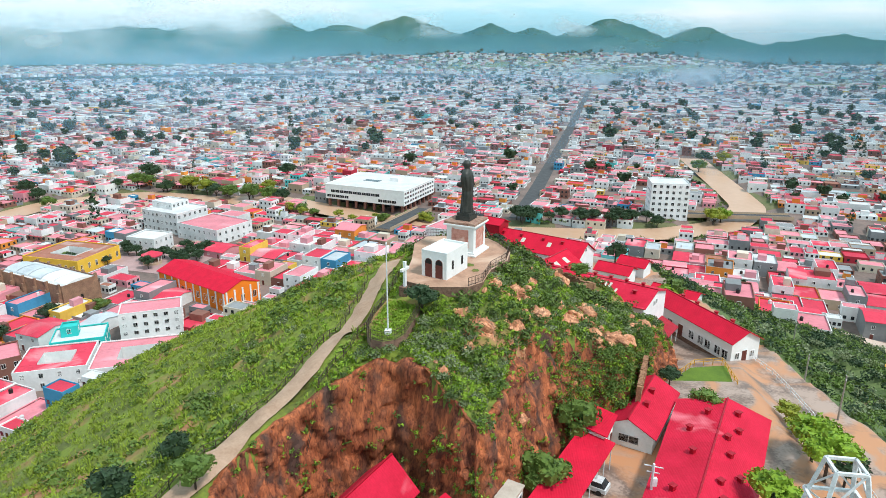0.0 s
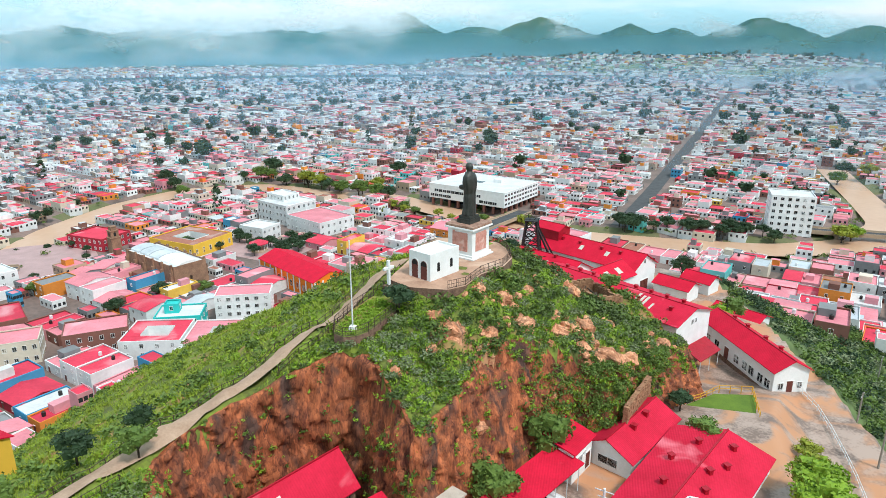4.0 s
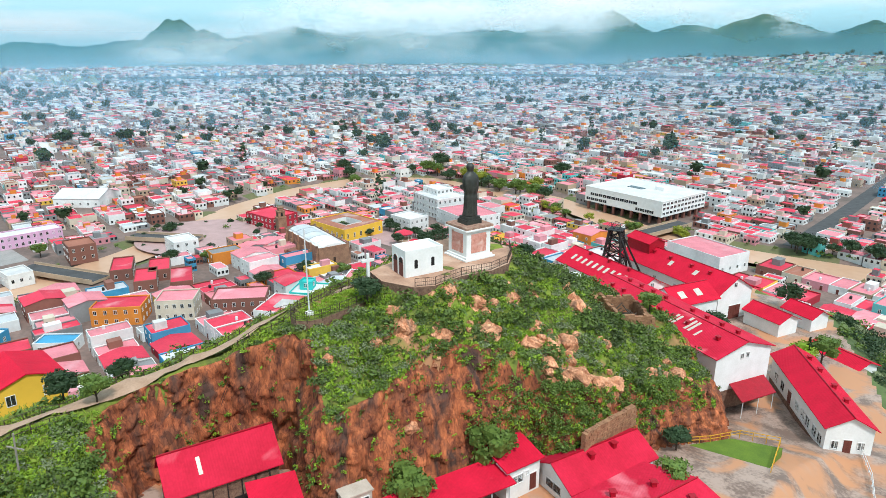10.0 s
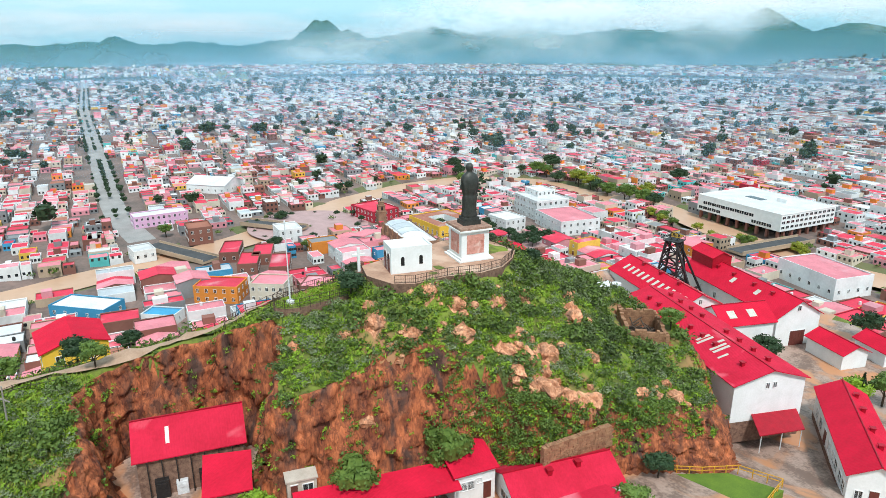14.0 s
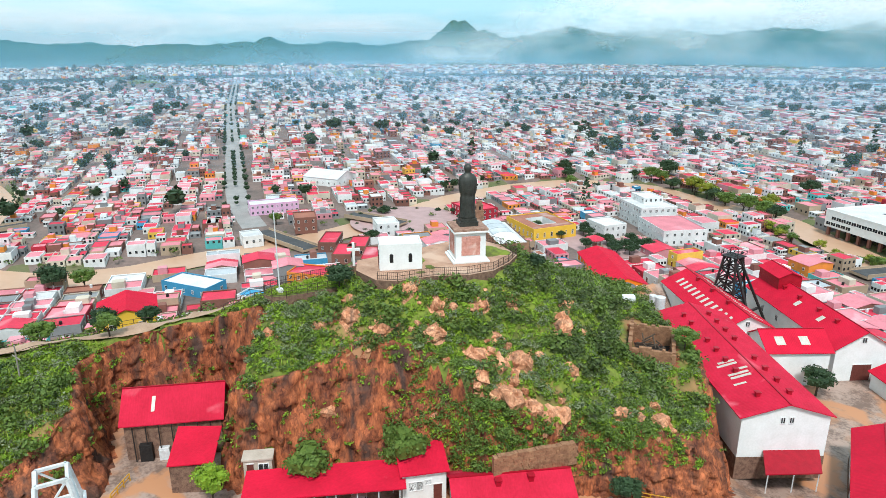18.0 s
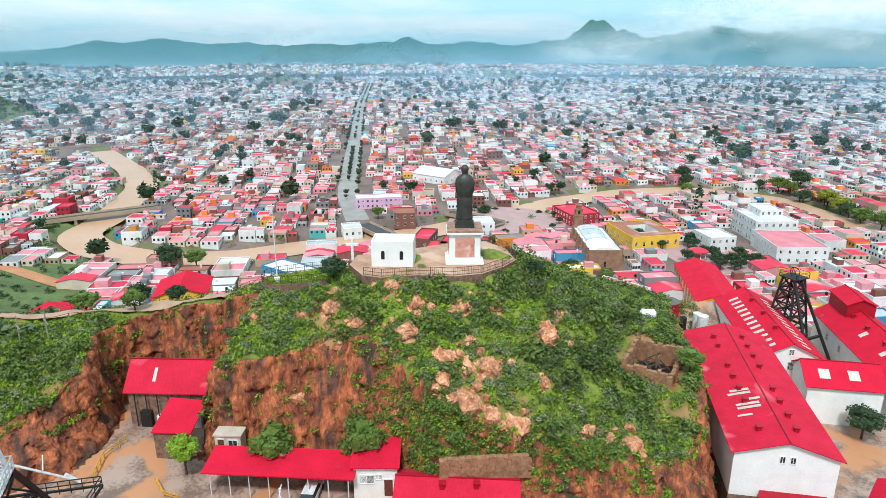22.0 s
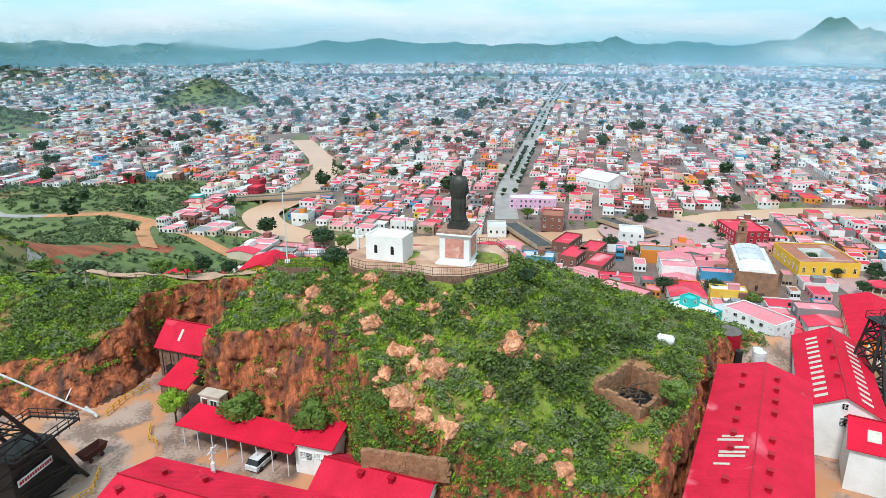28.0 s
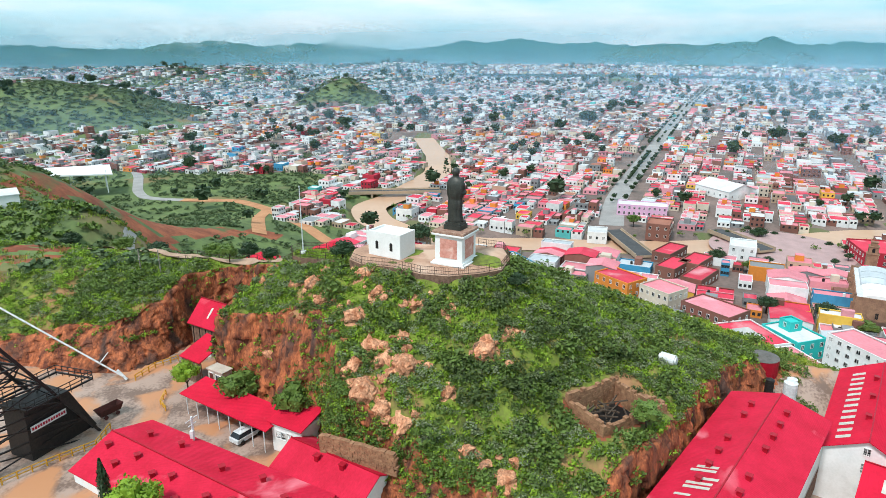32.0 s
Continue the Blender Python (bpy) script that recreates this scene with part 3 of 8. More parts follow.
def cliff_mesh():
    pts = []
    for (ax, ay), (bx, by) in zip(CLIFF, CLIFF[1:]):
        k = max(1, int(math.hypot(bx - ax, by - ay) / 0.32))
        pts += [(ax + (bx - ax) * i / k, ay + (by - ay) * i / k) for i in range(k)]
    p = np.array(pts)
    for _ in range(14):
        p[1:-1] = (p[:-2] + 2 * p[1:-1] + p[2:]) / 4
    d = np.gradient(p, axis=0)
    nrm = np.stack([-d[:, 1], d[:, 0]], -1) / np.hypot(d[:, 0], d[:, 1])[:, None]
    side = poly_sd(p[:, 0] + nrm[:, 0], p[:, 1] + nrm[:, 1], QUARRY)
    if np.mean(side) < 0:
        nrm = -nrm
    for _ in range(6):
        nrm[1:-1] = (nrm[:-2] + nrm[1:-1] + nrm[2:]) / 3
    sb = setback(p[:, 0], p[:, 1])
    top = p + nrm * (sb + 0.9)[:, None]
    zt, zb = ground_h(top[:, 0], top[:, 1]) + 0.05, ground_h((p - nrm * 2)[:, 0], (p - nrm * 2)[:, 1]) - 0.4
    rows, lip = 44, 0.93
    v = np.zeros((rows, len(p), 3))
    for j in range(rows):
        t = j / (rows - 1)
        u, w = min(1.0, t / lip), max(0, t - lip) / (1 - lip)
        q = p + nrm * (0.35 + (sb - 0.2) * u ** 1.35 + 1.5 * w)[:, None]
        v[j, :, :2], v[j, :, 2] = q, zb + (zt - zb) * u - 0.6 * w
    res = v.copy()
    for j in range(rows):
        t = j / (rows - 1)
        amp = 1.0 if t < lip else 0.3
        for i in range(len(p)):
            q = Vector(v[j, i])
            tall = min(1.0, max(0.05, (zt[i] - zb[i]) / 6)) * amp
            k = Vector((q.x / 2.6, q.y / 2.6, q.z / 4.2))
            dist, _ = noise.voronoi(k + 0.25 * noise.noise_vector(k * 1.4))
            dist2, _ = noise.voronoi(Vector((q.x * 0.95, q.y * 0.95, q.z * 0.6)))
            wv = 0.5 * noise.noise_vector(q / 1.6)
            c1 = noise.cell_vector(noise.voronoi(Vector((q.x / 2.1, q.y / 2.1, q.z / 4.4)) + 0.35 * wv)[1][0] * 3.7)
            c2 = noise.cell_vector(noise.voronoi(Vector((q.x / 0.85, q.y / 0.85, q.z / 1.7)) + 0.35 * wv)[1][0] * 5.3)
            off = 1.1 * noise.noise(q / 6.0) + 0.6 * (0.5 - dist[0]) + 1.2 * (c1.x - 0.5) + 0.5 * (c2.y - 0.5) + 0.3 * noise.noise(q * 2.2)
            off = min(0.5, off) * tall
            res[j, i, 0] -= nrm[i, 0] * off
            res[j, i, 1] -= nrm[i, 1] * off
            res[j, i, 2] += 0.3 * noise.noise(q / 1.3) * tall
    global CLIFF_V
    CLIFF_V = res[2:-3].reshape(-1, 3)
    ids = np.arange(rows * len(p)).reshape(rows, len(p))
    q = np.stack([ids[:-1, :-1], ids[:-1, 1:], ids[1:, 1:], ids[1:, :-1]], -1).reshape(-1, 4)
    return sheet("rock_cliff", res.reshape(-1, 3), q, M["rock"])


cliff = tagged(new("rock_cliff", cliff_mesh()), "rust-brown quarried rock cliff with dark stains", "cliff", kind="structure")

# ---- hilltop platform, monument and chapel ----
PZ = 72.4
PLAT = [(-4.2, -14.6), (0.4, -14.4), (2.2, -12.6), (3.3, -8.0), (5.6, -4.2), (6.2, -0.5), (5.0, 3.2), (3.2, 6.2), (-1.5, 7.4), (-6.0, 6.6), (-7.4, 3), (-7.2, -4), (-7.6, -12.5)]
g = Geo()
g.prism(PLAT, 68.2, PZ, 0, 1)
plat = thing("hilltop_platform", pose(0, 0, 0), "paved hilltop platform held by a rubble retaining wall", "platform")
part("retaining_wall", g, [M["stonewall"], M["paving"]], plat)


def rail_fence(name, pts, zs, h, gap, mat, label, group="", rails=(1.0, 0.55, 0.12), post=0.045, bars=0.0):
    """A railing: posts of their own and rails from post to post."""
    f = thing(name, pose(pts[0][0], pts[0][1], zs[0]), label, "railing", group)
    me = None
    ox, oy, oz = pts[0][0], pts[0][1], zs[0]
    seq = []
    for (a, za), (b, zb) in zip(zip(pts, zs), zip(pts[1:], zs[1:])):
        k = max(1, round(math.hypot(b[0] - a[0], b[1] - a[1]) / gap))
        seq += [(a[0] + (b[0] - a[0]) * i / k, a[1] + (b[1] - a[1]) * i / k, za + (zb - za) * i / k) for i in range(k)]
    seq.append((*pts[-1], zs[-1]))
    gp = Geo()
    gp.beam((0, 0, -0.3), (0, 0, h), post)
    me = gp.mesh("post", [mat])
    for x, y, z in seq:
        o = part("post", me, mat, f)
        o.location = (x - ox, y - oy, z - oz)
    for hh in rails:
        for a, b in zip(seq, seq[1:]):
            gr = Geo()
            gr.beam((a[0] - ox, a[1] - oy, a[2] - oz + h * hh), (b[0] - ox, b[1] - oy, b[2] - oz + h * hh), post * 0.7)
            part("rail", gr, mat, f)
    if bars:
        gr = Geo()
        for a, b in zip(seq, seq[1:]):
            k = max(1, int(math.dist(a[:2], b[:2]) / bars))
            for i in range(1, k):
                x, y, z = (a[j] + (b[j] - a[j]) * i / k for j in range(3))
                gr.beam((x - ox, y - oy, z - oz + h * rails[-1]), (x - ox, y - oy, z - oz + h * rails[0]), post * 0.3)
        part("infill", gr, mat, f)["kind"] = "stuff"
    return f


inset = [(p[0] * 0.97, p[1] * 0.985) for p in PLAT]
rail_fence("platform_railing", inset[1:11], [PZ] * 10, 1.05, 1.5, M["rail"], "rusty dark railing round the platform edge", bars=0.22)

for off_, nm_ in ((1.7, "west"), (-3.0, "east")):
    fp_ = []
    for (ax, ay), (bx, by) in zip(PATHWAY[1:-1], PATHWAY[2:]):
        L_ = math.dist((ax, ay), (bx, by))
        fp_.append((ax + (by - ay) / L_ * off_, ay - (bx - ax) / L_ * off_))
    fp_ = [p for p in fp_ if poly_sd(np.array([p[0]]), np.array([p[1]]), QUARRY)[0] > 2.0]
    dense = [(a[0] + (b[0] - a[0]) * i / 4, a[1] + (b[1] - a[1]) * i / 4) for a, b in zip(fp_, fp_[1:]) for i in range(4)]
    rail_fence("path_fence", dense, [float(ground_h(np.array([p[0]]), np.array([p[1]]))[0]) for p in dense], 1.15, 2.6, M["rail"], "rusty pipe fence along the footpath", "path fences", rails=(0.97, 0.5), post=0.05)

PED_YAW = 66.0
ped = thing("monument_pedestal", pose(0, 0, PZ, 0, 0, PED_YAW), "white pedestal with pink stone relief panels", "pedestal")
g = Geo(); g.box(0, 0, 0, 5.0, 5.0, 0.22); part("step", g, M["white"], ped, bevel=0.03)
g = Geo(); g.box(0, 0, 0.2, 4.45, 4.45, 0.3); part("plinth", g, M["white"], ped, bevel=0.03)
g = Geo(); g.box(0, 0, 0.45, 4.05, 4.05, 3.55); part("body", g, M["white"], ped, bevel=0.03)
for i in range(4):
    g = Geo()
    g.box(0, -2.04, 0.95, 2.5, 0.09, 2.6)
    for k in range(26):
        px, pz = rng.uniform(-1.15, 1.15), rng.uniform(1.05, 3.35)
        g.box(px, -2.085, pz - 0.1, rng.uniform(0.12, 0.4), 0.05, rng.uniform(0.15, 0.5), rot=0)
    o = part("relief_panel", g, M["pinkstone"], ped, "pink carved stone panel", bevel=0.015)
    o.rotation_euler = (0, 0, radians(90 * i))
g = Geo(); g.box(0, 0, 4.0, 4.75, 4.75, 0.24); part("cornice", g, M["white"], ped, bevel=0.04)
g = Geo(); g.box(0, 0, 4.24, 4.6, 4.6, 0.34); part("cap", g, M["capstone"], ped, "weathered top slab", bevel=0.05)


def robed_figure():
    """A standing robed figure that holds a small figure on its arm, as one closed form."""
    prof = [(0.0, 1.02, 0.82), (0.25, 1.05, 0.86), (0.9, 0.96, 0.78), (1.9, 0.94, 0.72), (2.9, 1.0, 0.70), (3.7, 1.10, 0.74), (4.5, 1.18, 0.78), (5.1, 1.20, 0.74), (5.5, 1.08, 0.64), (5.78, 0.80, 0.50), (5.95, 0.48, 0.40),
            (6.1, 0.36, 0.38), (6.3, 0.44, 0.47), (6.55, 0.50, 0.54), (6.8, 0.49, 0.54), (7.0, 0.40, 0.44), (7.15, 0.20, 0.24)]
    seg, rows = 40, []
    hs = np.linspace(0, 7.15, 60)
    pz = [p[0] for p in prof]
    for h in hs:
        a, b = np.interp(h, pz, [p[1] for p in prof]), np.interp(h, pz, [p[2] for p in prof])
        fold = 0.075 * min(1, max(0, (5.6 - h) / 1.0))
        row = []
        for i in range(seg):
            t = 2 * math.pi * i / seg
            k = 1 + fold * math.sin(9 * t + 0.5 * math.sin(h * 1.3)) + 0.4 * fold * math.sin(17 * t + h)
            k *= 1 - 0.10 * math.exp(-((h - 3.1) / 0.35) ** 2)
            row.append((a * k * math.cos(t), b * k * math.sin(t) - 0.12 * math.sin(h * 0.5), h))
        rows.append(row)
    gg = Geo()
    gg.v = [p for r in rows for p in r]
    for j in range(len(rows) - 1):
        for i in range(seg):
            k = (i + 1) % seg
            gg.f.append((j * seg + i, j * seg + k, (j + 1) * seg + k, (j + 1) * seg + i))
            gg.m.append(0)
    gg.f.append(tuple(range(seg - 1, -1, -1)))
    gg.f.append(tuple((len(rows) - 1) * seg + i for i in range(seg)))
    gg.m += [0, 0]

    def blob(cx, cy, cz, rx, ry, rz, n=12):
        s = len(gg.v)
        for j in range(n + 1):
            for i in range(n):
                u, w = math.pi * j / n, 2 * math.pi * i / n
                gg.v.append((cx + rx * math.sin(u) * math.cos(w), cy + ry * math.sin(u) * math.sin(w), cz + rz * math.cos(u)))
        for j in range(n):
            for i in range(n):
                k = (i + 1) % n
                gg.f.append((s + j * n + i, s + (j + 1) * n + i, s + (j + 1) * n + k, s + j * n + k))
                gg.m.append(0)
    blob(0.55, 0.75, 4.35, 0.45, 0.42, 0.95)
    blob(0.55, 0.85, 5.45, 0.28, 0.28, 0.33)
    blob(-0.75, 0.62, 3.9, 0.30, 0.55, 0.36)
    blob(0.95, 0.35, 3.9, 0.34, 0.75, 0.40)
    return gg


g = robed_figure()
g.v = [(x, y, z + 0.95) for x, y, z in g.v]
g.box(0, 0, 0, 2.5, 2.1, 0.62)
g.box(0, 0, 0.62, 2.15, 1.8, 0.38)
stat = part("statue", g, M["bronze"])
stat.matrix_basis = pose(0, 0, PZ + 4.58, 0, 0, PED_YAW)
for p in stat.data.polygons:
    p.use_smooth = len(p.vertices) == 4 and p.area < 0.6
tagged(stat, "dark bronze statue of a robed standing figure on a black base", "statue")

# chapel: white, flat roofed, two arched doors and two arched side windows
chap = thing("chapel", pose(-2.6, -9.0, PZ, 0, 0, 62), "small white flat-roofed chapel with arched doors", "chapel")


def arch_profile(w, h, n=9):
    r = w / 2
    return [(-r, 0), (r, 0)] + [(r * math.cos(math.pi * i / n), h - r + r * math.sin(math.pi * i / n)) for i in range(n + 1)]


def arch_panel(gg, x, y, z, w, h, axis, out, m=0, depth=0.05):
    """A flat arched leaf standing proud of a wall; axis 'x' faces -y or +y, axis 'y' faces -x or +x."""
    pr = arch_profile(w, h)
    fr = [(x + u, y + out * depth, z + t) if axis == "x" else (x + out * depth, y + u, z + t) for u, t in pr]
    bk = [(x + u, y - out * 0.02, z + t) if axis == "x" else (x - out * 0.02, y + u, z + t) for u, t in pr]
    gg.poly(fr, m)
    for i in range(len(pr)):
        j = (i + 1) % len(pr)
        gg.poly([fr[i], fr[j], bk[j], bk[i]], m)


CW, CD, CH = 5.4, 3.6, 3.15   # along the windows, along the doors, height
g = Geo()
g.box(0, 0, -0.3, CW, CD, CH + 0.3)
part("wall", g, M["white"], chap, bevel=0.04)
g = Geo()
for sx, sy, px, py in ((CW, 0.18, 0, CD / 2 - 0.09), (CW, 0.18, 0, -CD / 2 + 0.09), (0.18, CD - 0.36, CW / 2 - 0.09, 0), (0.18, CD - 0.36, -CW / 2 + 0.09, 0)):
    g.box(px, py, CH, sx, sy, 0.28)
part("parapet", g, M["white"], chap)
for dy in (-0.75, 0.75):
    g = Geo(); arch_panel(g, -CW / 2, dy, 0.05, 1.25, 2.55, "y", -1, depth=0.04); part("door_surround", g, M["white"], chap)
    g = Geo(); arch_panel(g, -CW / 2 - 0.03, dy, 0.05, 1.0, 2.4, "y", -1, depth=0.05); part("door", g, M["wood_door"], chap, "dark red-brown arched door")
    g = Geo(); arch_panel(g, -CW / 2 - 0.06, dy, 1.75, 0.86, 0.62, "y", -1, depth=0.04); part("fanlight", g, M["dark"], chap, "dark glazed fanlight")
for side in (-1, 1):
    for dx in (-1.2, 1.2):
        g = Geo(); arch_panel(g, dx, side * CD / 2, 1.0, 0.46, 1.15, "x", side, depth=0.03); part("window", g, M["dark"], chap, "dark arched window")

crs = thing("stone_cross", pose(-7.3, -13.2, 71.2, 0, 0, 64), "tall white cross on a stone base", "cross")
g = Geo(); g.box(0, 0, -0.5, 1.1, 1.1, 1.2); part("base", g, M["stonewall"], crs, "rubble stone base")
g = Geo(); g.box(0, 0, 0.7, 0.34, 0.34, 3.2); part("shaft", g, M["white"], crs, bevel=0.02)
g = Geo(); g.box(0, 0, 2.75, 1.7, 0.32, 0.34); part("arm", g, M["white"], crs, bevel=0.02)

# walled tongue with the flagpole
TONGUE = [(-4.8, -14.0), (-5.5, -18), (-6.4, -23.2), (-7.3, -24.7), (-8.6, -25.2), (-9.9, -24.6), (-10.6, -22.6), (-10.4, -18), (-9.4, -13)]
tg = thing("flag_terrace", pose(0, 0, 0), "walled hillside terrace of rubble stone with grass", "terrace")
g = Geo(); g.prism(TONGUE, 66.0, 70.2, 0, 1); part("retaining_wall", g, [M["stonewall"], M["hillside"]], tg)
rail_fence("terrace_railing", TONGUE, [70.2] * 9, 1.1, 1.3, M["rail"], "rusty railing on the flag terrace wall", bars=0.25)
fp = thing("flagpole", pose(-8.2, -23.3, 70.2), "slim white steel flagpole on the terrace", "flagpole")
g = Geo(); g.box(0, 0, 0, 0.7, 0.7, 0.5); part("footing", g, M["white"], fp)
g = Geo(); g.tube(0, 0, 0.4, 10.2, 0.09, 0.06, 10); part("pole", g, M["white_metal"], fp)
g = Geo(); g.tube(0, 0, 10.2, 10.38, 0.11, 0.03, 10); part("finial", g, M["white_metal"], fp)

# ---- mine buildings ----
def vents(th, sites, z_of, mat):
    for i, (x, y) in enumerate(sites):
        v = Geo()
        v.box(x, y, z_of(y) - 0.2, 0.5, 0.5, 0.75)
        v.box(x, y, z_of(y) + 0.55, 0.72, 0.72, 0.1)
        part("roof_vent", v, mat, th, "small red roof ventilator")


WIN = {}


def window_mesh(w, h, wall="white", bars=1):
    """A window unit: proud frame, recessed dark panes with a glazing bar; the outer face looks along -y."""
    key = (w, h, wall, bars)
    if key not in WIN:
        gg = Geo()
        f = 0.08
        us = [-w / 2 - f] + [c for b in range(bars + 1) for c in (-w / 2 + w * b / (bars + 1) + (0.03 if b else 0), -w / 2 + w * (b + 1) / (bars + 1) - (0.03 if b < bars else 0))] + [w / 2 + f]
        ws = [-f, 0, h, h + f]
        n = len(us)
        gg.v = [(u, -0.06, z) for z in ws for u in us]
        for r in range(3):
            for c in range(n - 1):
                q = [r * n + c, r * n + c + 1, (r + 1) * n + c + 1, (r + 1) * n + c]
                if r == 1 and c % 2 == 1:
                    k = len(gg.v)
                    gg.v += [(gg.v[i][0], 0.02, gg.v[i][2]) for i in q]
                    gg.f.append((k, k + 1, k + 2, k + 3)); gg.m.append(1)
                    for i in range(4):
                        gg.f.append((q[i], q[(i + 1) % 4], k + (i + 1) % 4, k + i)); gg.m.append(0)
                else:
                    gg.f.append(tuple(q)); gg.m.append(0)
        rim = [0, n - 1, 4 * n - 1, 3 * n]
        k = len(gg.v)
        gg.v += [(gg.v[i][0], 0.05, gg.v[i][2]) for i in rim]
        for i, edge in enumerate((list(range(n)), [n - 1, 2 * n - 1, 3 * n - 1, 4 * n - 1], list(range(4 * n - 1, 3 * n - 1, -1)), [3 * n, 2 * n, n, 0])):
            gg.f.append(tuple(edge[::-1] + [k + i, k + (i + 1) % 4])); gg.m.append(0)
        WIN[key] = gg.mesh("window", [M[wall], M["glass_dark"]])
    return WIN[key]


M["glass_dark"] = surface("dark_glass", (0.03, 0.035, 0.04), (0.02, 0.022, 0.025), scale=0.8, rough=0.12, bump=0.0, spec=0.6)


def gable_shed(name, label, a, b, width, z0, ze, zr, roof="red", wall="white", over=0.45, wins=(), doors=(), vent=(), sky=(), gable_win=(), group="mine sheds", base=0.0, category="shed"):
    """A gabled shed whose ridge runs from a to b. wins, doors: (side, along, sill, w, h), side -1 or 1 for the long walls, 'a' or 'b' for the gables."""
    L = math.dist(a, b)
    th = thing(name, pose((a[0] + b[0]) / 2, (a[1] + b[1]) / 2, z0, 0, 0, math.degrees(math.atan2(b[1] - a[1], b[0] - a[0]))), label, category, group)
    he, hr, W = ze - z0, zr - z0, width / 2
    gg = Geo()
    for s in (-1, 1):
        gg.poly([(-L / 2, s * W, -1), (L / 2, s * W, -1), (L / 2, s * W, he), (-L / 2, s * W, he)][::s], 0)
        gg.poly([(s * L / 2, -W, -1), (s * L / 2, W, -1), (s * L / 2, W, he), (s * L / 2, 0, hr), (s * L / 2, -W, he)][::s], 0)
    part("wall", gg, M[wall], th)
    if base:
        gg = Geo(); gg.box(0, 0, -1, L + 0.12, width + 0.12, 1 + base, top=False); part("stone_base", gg, M["stonewall"], th, "rubble stone footing")
    slope = (hr - he) / W
    for s in (-1, 1):
        gg = Geo()
        y0, y1 = 0.0, s * (W + over)
        z_0, z_1 = hr + 0.05, he - over * slope + 0.05
        x0, x1, t = -L / 2 - over, L / 2 + over, 0.12
        top = [(x0, y0, z_0 + t), (x1, y0, z_0 + t), (x1, y1, z_1 + t), (x0, y1, z_1 + t)]
        bot = [(p[0], p[1], p[2] - t) for p in top]
        gg.poly(top[::-s], 0)
        gg.poly(bot[::s], 0)
        for i in range(4):
            j = (i + 1) % 4
            gg.poly([top[i], top[j], bot[j], bot[i]][::s], 0)
        rp = part("roof_panel", gg, M[roof], th, "red painted corrugated roof slope")
        for x, d, w, l in sky:
            if (d > 0) == (s > 0):
                sg = Geo()
                ya, yb = d - l / 2, d + l / 2
                za, zb = hr + 0.20 - slope * abs(ya), hr + 0.20 - slope * abs(yb)
                sg.poly([(x - w / 2, ya, za), (x + w / 2, ya, za), (x + w / 2, yb, zb), (x - w / 2, yb, zb)], 0)
                sg.poly([(x - w / 2, ya, za - 0.06), (x - w / 2, yb, zb - 0.06), (x + w / 2, yb, zb - 0.06), (x + w / 2, ya, za - 0.06)], 0)
                part("skylight", sg, M["skylight"], rp, "pale translucent skylight sheet")
    gg = Geo(); gg.beam((-L / 2 - over, 0, hr + 0.2), (L / 2 + over, 0, hr + 0.2), 0.11); part("ridge_cap", gg, M["red_dark"], th)
    vents(th, vent, lambda y: hr - slope * abs(y) + 0.15, M["red_dark"])
    for kind, rows in (("window", wins), ("door", doors)):
        for side, along, sill, w, h in rows:
            me = window_mesh(w, h, "white" if kind == "window" else "wood_door", 1) if kind == "window" else door_mesh(w, h)
            o = new(kind, me)
            o.parent = th
            if side in (-1, 1):
                o.location, o.rotation_euler = (along, side * (W + 0.02), sill), (0, 0, 0 if side < 0 else math.pi)
            else:
                s = -1 if side == "a" else 1
                o.location, o.rotation_euler = (s * (L / 2 + 0.02), along, sill), (0, 0, -s * -math.pi / 2)
    return th


DOORS = {}


def door_mesh(w, h, mat="wood_door"):
    if (w, h, mat) not in DOORS:
        gg = Geo()
        gg.box(0, 0.0, 0, w, 0.06, h, 0)
        for i in range(max(2, int(w / 0.6))):
            k = max(2, int(w / 0.6))
            gg.box(-w / 2 + w * (i + 0.5) / k, -0.035, 0.08, w / k - 0.08, 0.04, h - 0.16, 0)
        gg.box(0, -0.02, h, w + 0.16, 0.12, 0.08, 1)
        DOORS[(w, h, mat)] = gg.mesh("door", [M[mat], M["white"]])
    return DOORS[(w, h, mat)]


M["skylight"] = surface("skylight_sheet", (0.62, 0.58, 0.50), (0.45, 0.42, 0.36), scale=2, rough=0.4, bump=0.0)
M["skylight_dark"] = surface("skylight_dark", (0.05, 0.04, 0.04), scale=2, rough=0.4, bump=0.0)

vs = [(x, y) for x in np.linspace(-13, 12, 9) for y in (-1.6, 2.4)]
gable_shed("long_shed", "long white shed with a worn red corrugated roof", (34.0, 23.1), (7.9, 41.5), 11.0, 48.6, 56.5, 58.15, roof="red_worn", vent=[v for i, v in enumerate(vs) if i % 5 != 3],
           sky=[(-8.0, 2.2, 0.5, 2.6), (-7.2, 2.2, 0.5, 2.6), (-6.2, 1.5, 0.5, 1.8), (-4.6, 2.6, 0.5, 2.6), (-3.8, 2.4, 0.5, 2.2), (-9.6, 3.0, 0.4, 1.6)], wins=[("a", -0.7, 6.9, 0.5, 0.8), ("a", 0.4, 6.9, 0.5, 0.8)], base=2.2)
gable_shed("skylight_shed", "white shed with rows of pale skylights in its red roof", (14.2, 49.3), (-6.0, 61.9), 9.6, 47.0, 53.7, 56.1,
           sky=[(x, s * 2.7, 0.75, 1.5) for x in np.linspace(-10.3, 9, 12) for s in (-1, 1)], vent=[(-6, 0.6), (0, 0.6), (6, 0.6)], wins=[("a", 0, 7.2, 0.7, 0.9), ("a", -1.5, 4.7, 3.6, 1.3)], group="mine sheds")
